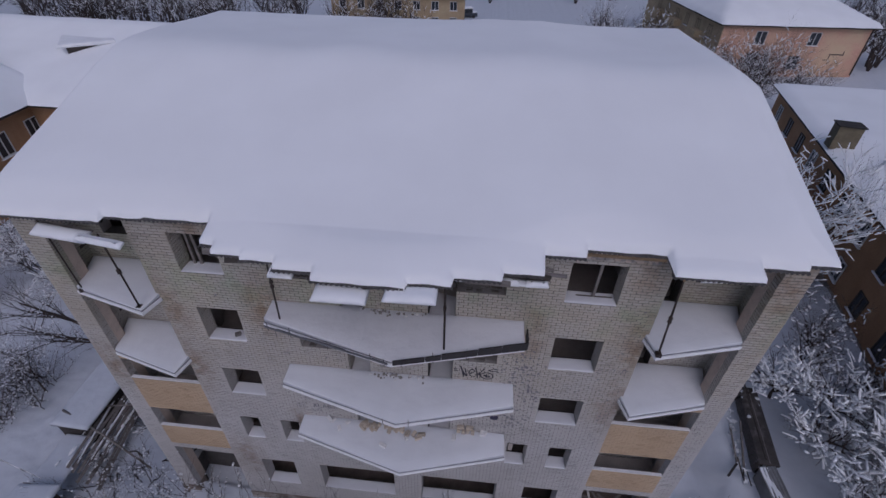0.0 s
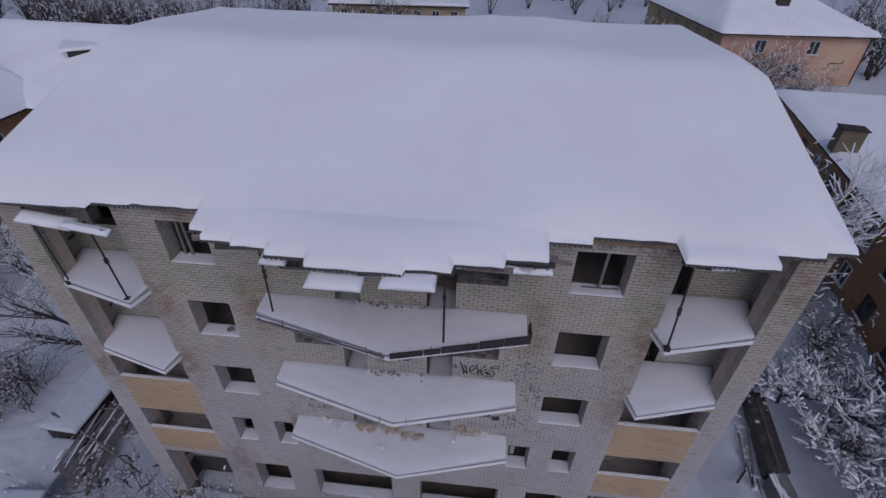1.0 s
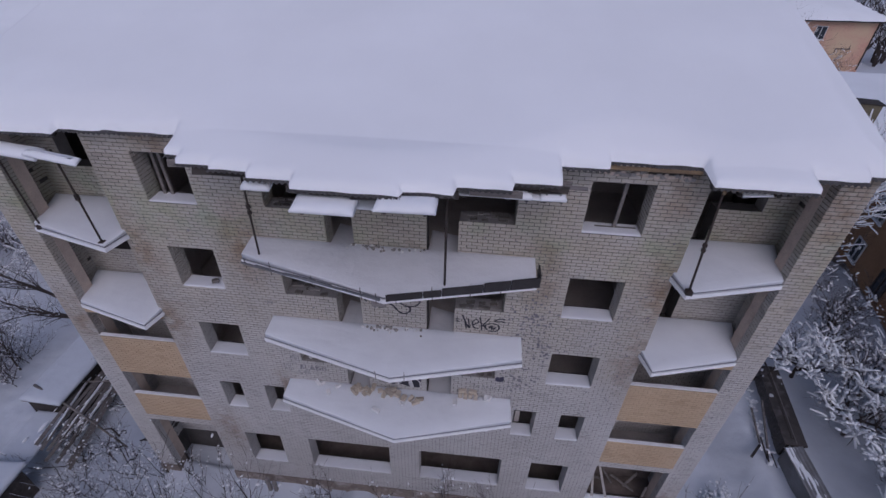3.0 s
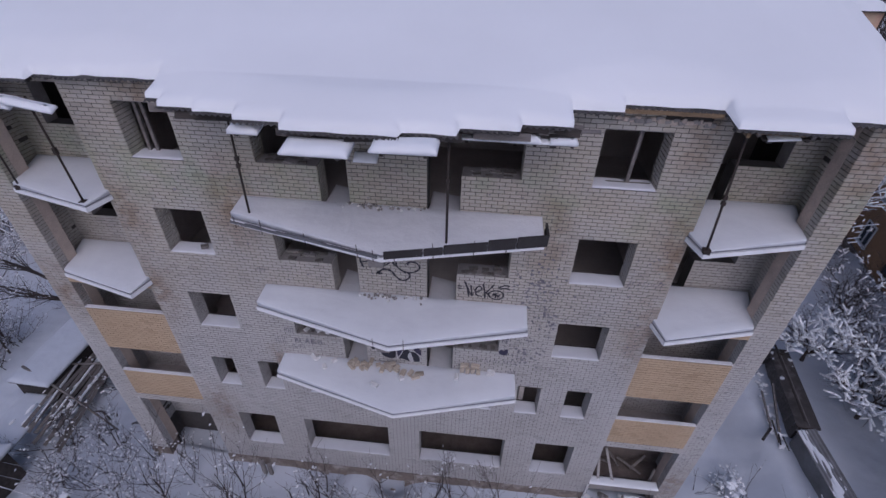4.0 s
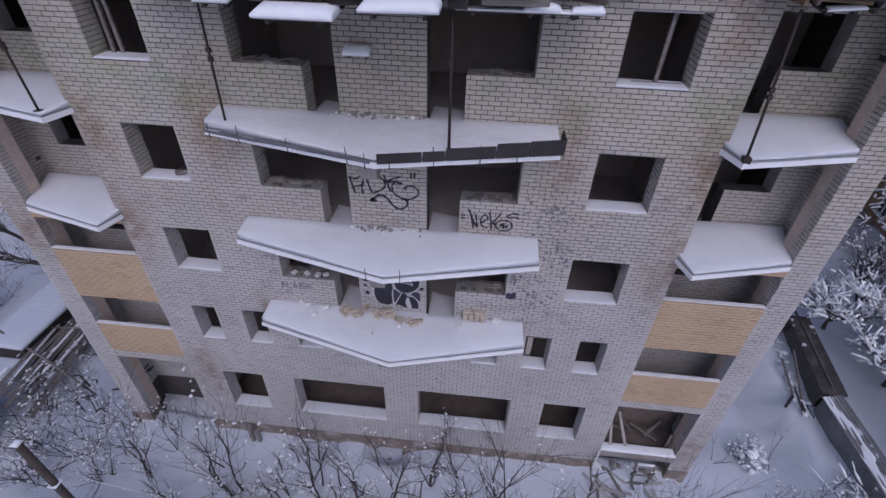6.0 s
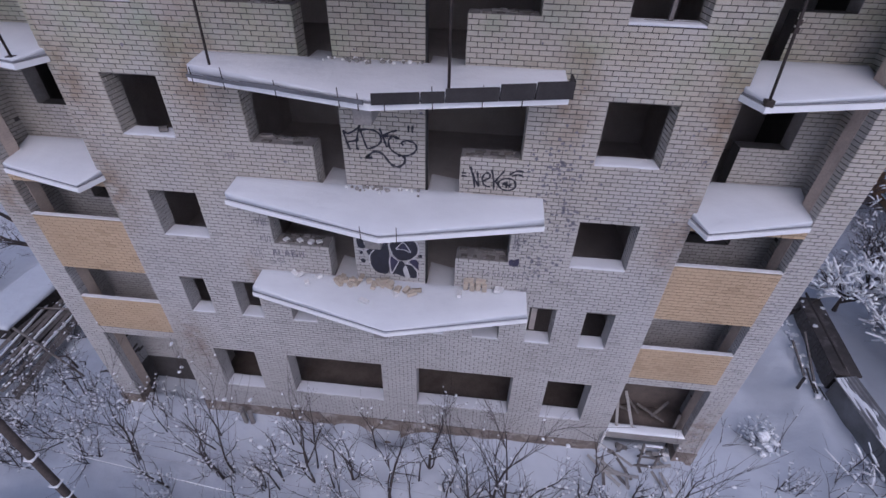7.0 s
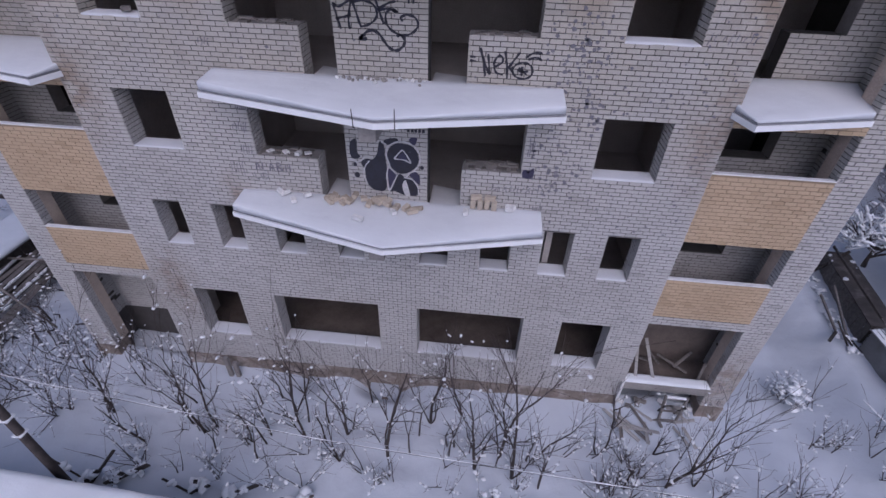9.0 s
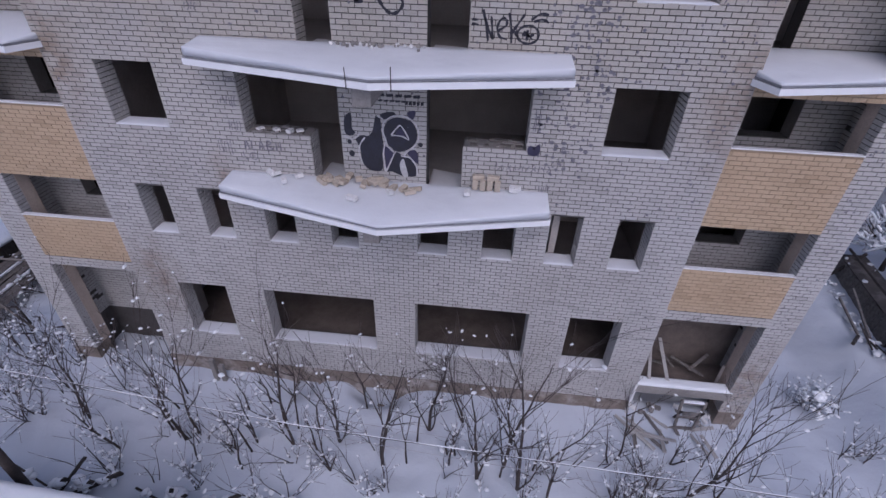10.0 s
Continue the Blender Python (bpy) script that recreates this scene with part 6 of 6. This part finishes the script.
for i in range(9):
    x, y = -13.6 + rng.uniform(-1.2, 1.2), 12.3 + rng.uniform(-1.2, 1.8)
    z = ground_height(x, y)
    st = tube("stick", [(x, y, z - 0.05), (x + rng.uniform(-0.2, 0.2), y + rng.uniform(-0.3, 0.1), z + 0.12), (x + rng.uniform(-0.4, 0.4), y + rng.uniform(-0.5, 0.2), z + rng.uniform(0.05, 0.3))], 0.035, BARK, None, "", 5, 0.5)
    tagged(st, "short dark stick half sunk in snow", "stick", "sticks in the snow")

st = tube("stick", [(-14.2, 12.3, -0.6), (-14.15, 12.2, 0.1), (-14.0, 12.05, 0.45), (-14.25, 11.95, 0.5)], 0.045, BARK, None, "", 6, 0.6)
tagged(st, "dark curled root standing out of the snow", "stick", "sticks in the snow")

# near shed roof, stakes, utility pole and the frosted cable before the block
nshed = thing("near_shed", "low dark shed under a thick snow roof", "shed")
box_part("walls", -12.5, -3.7, 1.2, 5.7, -0.7, 1.55, WOOD_DARK, nshed)
box_part("roof_boards", -12.9, -3.4, 0.8, 5.95, 1.56, 1.64, WOOD_GREY, nshed)
snow_slab("shed_snow", [(-3.35, 0.75), (-3.2, 5.82), (-12.95, 6.2), (-12.95, 0.75)], 1.645, 0.34, "thick snow on the near shed roof", SNOW, None, "snow on sheds", 9.0, 1.4, "stuff", 0.1)
# broken boards leaning in the snow before the near shed, capped with snow
for sx, sy, boards in ((-8.75, 6.85, ((0.75, 28, -50, 0.13), (0.6, 45, 20, 0.12), (0.8, -38, -20, 0.11), (0.6, 60, 75, 0.1))), (-8.0, 6.95, ((0.85, 68, 28, 0.15), (0.6, 40, 10, 0.13))), (-5.75, 6.98, ((0.55, -50, -15, 0.1), (0.6, 22, 12, 0.1), (0.65, 40, 0, 0.09))), (-4.75, 6.95, ((0.7, 66, 25, 0.14), (0.4, 40, 15, 0.1))), (-2.7, 7.0, ((0.5, -30, 10, 0.1), (0.4, 30, 20, 0.1)))):
    z = ground_height(sx, sy)
    t = Tree(int(sx * 10) + 2000)
    for k, (l, ry, rz, wd) in enumerate(boards):
        bm = bmesh.new()
        box(bm, -wd / 2, wd / 2, -0.022, 0.022, -0.1, l * 1.45, None, 0.006)
        ob = part("stake", bm, WOOD_DARK)
        m = pose(sx + 0.1 * k - 0.1, sy + 0.03 * k, z + 0.05, 8, ry, rz)
        ob.matrix_world = m
        tagged(ob, "dark broken fence board leaning in snow", "stake", "stakes before the near shed")
        if k < 3:
            for j in range(2):
                t.clump(m @ Vector((0, 0, l * (0.8 + 0.16 * j))) + Vector((0, 0, 0.03)), rng.uniform(0.09, 0.15))
    for j in range(3):
        t.clump(Vector((sx + rng.gauss(0, 0.1), sy + rng.gauss(0.15, 0.05), z + rng.uniform(0.1, 0.3))), rng.uniform(0.14, 0.2))
    sn = mesh_ob("stake_snow", t.snow[0], t.snow[1], SNOW, None, True)
    tagged(sn, "thick cushion of snow on leaning boards", "snow", "snow on stakes", "stuff")
up = thing("utility_pole", "dark wooden utility pole with a cable clamp", "utility pole")
tube("pole", [(-8.06, 6.28, -0.6), (-8.06, 6.28, 3.0), (-8.06, 6.28, 6.45)], 0.095, BARK, up, "", 14, 0.85)
snow_slab("pole_cap_snow", [(-7.98, 6.2), (-7.98, 6.36), (-8.14, 6.36), (-8.14, 6.2)], 6.452, 0.07, "small cap of snow on the utility pole", SNOW, None, "", 3.0, 1.0, "stuff", 0.05)
for z in (3.05, 3.6, 4.75):
    box_part("clamp", -8.165, -7.955, 6.175, 6.385, z, z + 0.04, SNOW, up, "frosted wire binding")


def cable(points, r, label):
    pts = [Vector(p) for p in points]
    fine = []
    for i in range(len(pts) - 1):
        for k in range(10):
            s = k / 10
            p = pts[i].lerp(pts[i + 1], s)
            p.z -= 0.12 * math.sin(math.pi * (i + s) / (len(pts) - 1))
            fine.append(p)
    fine.append(pts[-1])
    v, f = tube_data(fine, [r * (1 + 0.25 * math.sin(i * 2.3)) for i in range(len(fine))], 6)
    ob = thing("overhead_cable", label, "cable", "overhead cables")
    mesh_ob("wire", v, f, TAR if r > 0.008 else WIRE, ob, True)
    if r > 0.008:
        v, f = tube_data([p + Vector((0, 0, r * 0.8)) for p in fine], [r * (0.65 + 0.45 * math.sin(i * 2.3) * math.sin(i * 0.7)) for i in range(len(fine))], 6)
        mesh_ob("frost", v, f, SNOW, ob, True, "white frost along the wire")
    return ob


cable([(-14.0, 7.45, 4.5), (-7.5, 6.4, 5.05), (-0.96, 5.52, 5.68), (4.3, 5.05, 6.1), (12.0, 4.3, 6.7)], 0.0095, "frosted overhead cable sagging before the block")
cable([(-14.0, 8.6, 2.6), (-3.0, 7.6, 3.0), (9.0, 6.6, 3.4)], 0.006, "thin dark overhead wire")
cable([(-14.0, 8.2, 2.6), (-3.0, 7.2, 3.0), (9.0, 6.2, 3.4)], 0.006, "thin dark overhead wire")
cable([(-27.0, 11.5, 3.6), (-19.5, 10.6, 2.2), (-16.5, 10.0, 1.4)], 0.02, "dark cable running down to the woodshed")


# ---- neighbouring houses ----
def house_window(parent, m, w, h, frame=FRAME_WHITE, panes=2):
    ob = new("window")
    ob.parent = parent
    ob.matrix_local = m
    bm = bmesh.new()
    for a in ((-w / 2, -w / 2 + 0.08, 0, h), (w / 2 - 0.08, w / 2, 0, h), (-w / 2, w / 2, 0, 0.08), (-w / 2, w / 2, h - 0.08, h)):
        box(bm, a[0], a[1], -0.06, 0.04, a[2], a[3])
    for k in range(1, panes):
        x = -w / 2 + w * k / panes
        box(bm, x - 0.05, x + 0.05, -0.06, 0.04, 0.08, h - 0.08)
    part("window_frame", bm, frame, ob)
    for k in range(panes):
        a = -w / 2 + w * k / panes + 0.05
        box_part("pane", a, a + w / panes - 0.1, -0.01, 0.02, 0.07, h - 0.07, GLASS, ob)
    box_part("sill", -w / 2 - 0.1, w / 2 + 0.1, -0.16, 0.0, -0.07, -0.01, SNOW, ob)
    return ob


def gable_roof_snow(name, l, d, z0, z1, over, thick, m, label, hip=0.0):
    """Snow on a pitched roof: eaves along local x at y = -over and d + over, ridge at d / 2."""
    nx, ny2 = 60, 30
    verts, faces = [], []
    for i in range(nx + 1):
        x = -over + (l + 2 * over) * i / nx
        for j in range(ny2 + 1):
            y = -over + (d + 2 * over) * j / ny2
            run = min(y + over, d + over - y)
            if hip:
                run = min(run, (x + over) * hip, (l + over - x) * hip)
            zz = z0 + (z1 - z0) * run / (d / 2 + over)
            e = min(x + over, l + over - x, y + over, d + over - y)
            f = min(1.0, e / 0.3)
            verts.append((x, y, zz + thick * math.sqrt(max(0, 1 - (1 - f) ** 2)) + 0.05 * noise.noise((x * 0.5, y * 0.5, l))))
    for i in range(nx):
        for j in range(ny2):
            a = i * (ny2 + 1) + j
            faces.append((a, a + ny2 + 1, a + ny2 + 2, a + 1))
    ob = mesh_ob(name, verts, faces, SNOW_ROOF, None, True)
    ob.matrix_world = m
    return tagged(ob, label, "snow", "snow on house roofs", "stuff")


def house(name, label, l, d, eave, ridge, m, wall, over=0.6, hip=0.0):
    ob = thing(name, label, "house")
    ob.matrix_world = m
    bm = bmesh.new()
    box(bm, 0, l, 0, d, -1.0, eave)
    part("wall", bm, wall, ob)
    bm = bmesh.new()
    pts = [(-over, -over, eave), (l + over, -over, eave), (l + over, d / 2, ridge), (-over, d / 2, ridge), (-over, d + over, eave), (l + over, d + over, eave)]
    if hip:
        k = (d / 2 + over) / hip - over
        pts[2], pts[3] = (l - k, d / 2, ridge), (k, d / 2, ridge)
    up2 = [bm.verts.new((x, y, z - 0.02)) for x, y, z in pts]
    lo = [bm.verts.new((x, y, z - 0.2)) for x, y, z in pts]
    for q in ((0, 1, 2, 3), (3, 2, 5, 4), (0, 3, 4), (1, 5, 2)):
        bm.faces.new([up2[i] for i in q])
        bm.faces.new([lo[i] for i in q][::-1])
    for a, b2 in ((0, 1), (1, 5), (5, 4), (4, 0)):
        bm.faces.new((up2[a], lo[a], lo[b2], up2[b2]))
    part("roof", bm, WOOD_DARK, ob)
    gable_roof_snow("house_roof_snow", l, d, eave, ridge, over + 0.08, 0.32, m, "thick snow on the roof of a neighbouring house", hip)
    return ob


# ochre house right of the block: its long wall faces the block
MB = pose(22.5, 12.0, 0, 0, 0, -12.3) @ pose(0, 42.0, 0, 0, 0, -90)
hb = house("ochre_house", "two-storey house with ochre plaster walls and snow roof", 42.0, 17.5, 6.6, 7.0, MB, PLASTER_OCHRE)
for k in range(11):
    for z in (0.9, 3.9):
        house_window(hb, pose(2.5 + 3.7 * k, -0.02, z), 1.2, 1.5, WOOD_DARK if (k + int(z)) % 3 else FRAME_WHITE)
pl = box_part("plinth", -0.05, 42.05, -0.12, 0.0, -1.0, 0.3, PLINTH, hb, "brown plinth")
ch = thing("chimney", "squat plastered chimney with a sheet cover on the snowy roof", "chimney")
ch.matrix_world = pose(28.3, 37.6, 6.8, 0, 0, -11.5)
box_part("shaft", -0.8, 0.8, -0.55, 0.55, 0, 1.75, mat("olive_plaster", (0.20, 0.17, 0.11), (0.13, 0.11, 0.07)), ch)
box_part("cover", -0.9, 0.9, -0.65, 0.65, 1.76, 1.84, WOOD_DARK, ch, "dark sheet cover")
ch = thing("chimney", "red brick chimney stub on the snowy roof", "chimney")
ch.matrix_world = pose(30.0, 33.5, 6.8, 0, 0, -11.5)
box_part("shaft", -0.5, 0.5, -0.5, 0.5, 0, 1.4, PLASTER_OCHRE, ch)

# salmon house across the street
MC = pose(36.5, 82.0, 0, 0, 0, 4)
hc = house("salmon_house", "two-storey salmon and yellow plastered house with snow roof", 22.5, 34.0, 7.0, 12.5, MC, PLASTER_PINK, 0.8, 2.0)
for x, z in ((14.2, 4.2), (12.4, 0.7), (6.0, 4.2), (5.8, 1.0)):
    house_window(hc, pose(x, -0.02, z), 1.7, 1.9, FRAME_WHITE if z > 3 else WOOD_DARK)
for k in range(6):
    for z in (1.0, 4.2):
        w = house_window(hc, pose(-0.02, 4.0 + 4.6 * k, z, 0, 0, -90), 1.5, 1.8, WOOD_DARK)
for k in range(3):
    box_part("balcony", -1.3, 0.0, 6.2 + 9 * k, 9.0 + 9 * k, 3.6, 4.6, PLASTER_YELLOW, hc, "yellow plastered balcony")
box_part("side_wall", -0.06, -0.005, 0.0, 34.0, -1.0, 6.9, PLASTER_YELLOW, hc, "yellow plastered side wall")
box_part("downpipe", 22.2, 22.35, -0.16, -0.02, 0, 7.0, WOOD_DARK, hc, "dark rusty downpipe")
for x, z, w, h in ((17.6, 2.9, 2.2, 0.14), (17.6, 2.3, 0.14, 0.7), (19.6, 3.0, 0.14, 0.5), (16.9, 2.1, 0.8, 0.12)):
    box_part("graffiti_bar", x, x + w, -0.02, -0.004, z, z + h, PAINT_BLACK, hc)
ch = thing("chimney", "dark brick chimney on the snowy roof", "chimney")
ch.matrix_world = pose(47.5, 90.5, 9.2)
box_part("shaft", -0.9, 0.9, -0.5, 0.5, -0.6, 1.6, WOOD_DARK, ch)

# ochre house left of the block, with a wing towards the lane
MA = pose(-62.0, 38.2, 0, 0, 0, -2)
ha = house("ochre_house", "two-storey house with ochre plaster and a dormer", 37.0, 22.0, 6.9, 11.0, MA, PLASTER_OCHRE)
for k in range(8):
    for z in (0.9, 3.9):
        house_window(ha, pose(14.0 + 3.2 * k, -0.02, z), 1.3, 1.6)
MW = pose(-36.4, 10.0, 0, 0, 0, 3.0) @ pose(0, 0, 0, 0, 0, 90)
hw = house("ochre_wing", "ochre plastered wing with white windows and snow roof", 30.0, 13.0, 6.9, 10.4, MW, PLASTER_OCHRE)
for k in range(8):
    for z in (0.9, 3.8):
        house_window(hw, pose(3.0 + 3.4 * k, -0.02, z), 1.4, 1.9)
dm = thing("dormer", "small dark dormer with snow on its roof", "dormer")
dm.matrix_world = pose(-36.2, 44.6, 9.0, 0, 0, 35)
bm = bmesh.new()
box(bm, -1.7, 1.7, -0.9, 2.6, -1.4, 1.0)
part("cheeks", bm, WOOD_DARK, dm)
snow_slab("dormer_snow", [(2.3, -1.3), (2.3, 3.0), (-2.3, 3.0), (-2.3, -1.3)], 1.02, 0.3, "", SNOW, dm, "snow cap", 2.0, 1.4)
vent = box_part("roof_vent", -36.1, -35.8, 42.6, 42.9, 7.9, 9.2, WOOD_DARK)
tagged(vent, "thin dark vent pipe on the snowy roof", "vent")

# parked vehicle and street lamp far off
car = thing("parked_van", "dark parked van capped with snow", "van")
car.matrix_world = pose(-4.5, 118, -0.4, 0, 0, 12)
bm = bmesh.new()
box(bm, -2.4, 2.4, -0.95, 0.95, 0.35, 1.1, None, 0.12)
box(bm, -2.3, 1.3, -0.9, 0.9, 1.1, 1.95, None, 0.15)
part("body", bm, CAR_PAINT, car)
for x in (-1.5, 1.5):
    for y in (-0.9, 0.9):
        bm = bmesh.new()
        bmesh.ops.create_cone(bm, cap_ends=True, segments=18, radius1=0.36, radius2=0.36, depth=0.22, matrix=pose(x, y, 0.36, 90, 0, 0))
        part("wheel", bm, TAR, car)
for a, b2 in ((-2.1, -0.6), (-0.4, 1.1)):
    box_part("side_window", a, b2, -0.93, -0.9, 1.25, 1.75, GLASS, car)
snow_slab("snow_cap", [(1.3, -0.9), (1.3, 0.9), (-2.3, 0.9), (-2.3, -0.9)], 1.955, 0.25, "", SNOW, car, "cap of snow", 1.0)
snow_slab("snow_cap", [(2.35, -0.9), (2.35, 0.9), (1.35, 0.9), (1.35, -0.9)], 1.105, 0.2, "", SNOW, car, "cap of snow", 3.0)
lamp = thing("street_lamp", "thin grey street lamp post", "street lamp")
tube("pole", [(-9.5, 110, -0.6), (-9.5, 110, 8.0)], 0.1, METAL_GREY, lamp)
box_part("lamp_head", -9.6, -8.4, 109.85, 110.15, 8.0, 8.15, METAL_GREY, lamp)
row = thing("yellow_house", "long low yellow house behind the trees", "house")
row.matrix_world = pose(-30, 100, 0, 0, 0, 4)
box_part("wall", 0, 26, 0, 9, -1, 6.0, PLASTER_YELLOW, row)
bm = bmesh.new()
prism(bm, [(-0.6, -0.6), (26.6, -0.6), (26.6, 9.6), (-0.6, 9.6)], 6.0, 6.3)
part("roof", bm, WOOD_DARK, row)
for k in range(7):
    for z in (1.0, 3.8):
        house_window(row, pose(2.2 + 3.6 * k, -0.02, z), 1.4, 1.6)
snow_slab("house_roof_snow", [(26.7, -0.7), (26.7, 9.7), (-0.7, 9.7), (-0.7, -0.7)], 6.31, 0.4, "", SNOW, row, "snow roof", 2.0, 1.3)


# ---- brick facing, last ----
bricks.build("brick_facing", BRICK, building, "white silicate bricks in running bond with dark joints")
bm = bmesh.new()
box(bm, 0, LEN - JOINT, 0.0, 0.024, 0, COURSE - JOINT, None, 0.003)
one = bpy.data.meshes.new("brick")
bm.to_mesh(one)
bm.free()
one.materials.append(BRICK_ONE)
rng = random.Random(8)
for x, z in single_bricks:
    ob = new("brick", one)
    ob.location = (x, W + rng.uniform(-0.004, 0.003), z + rng.uniform(-0.002, 0.002))
    ob.parent = building
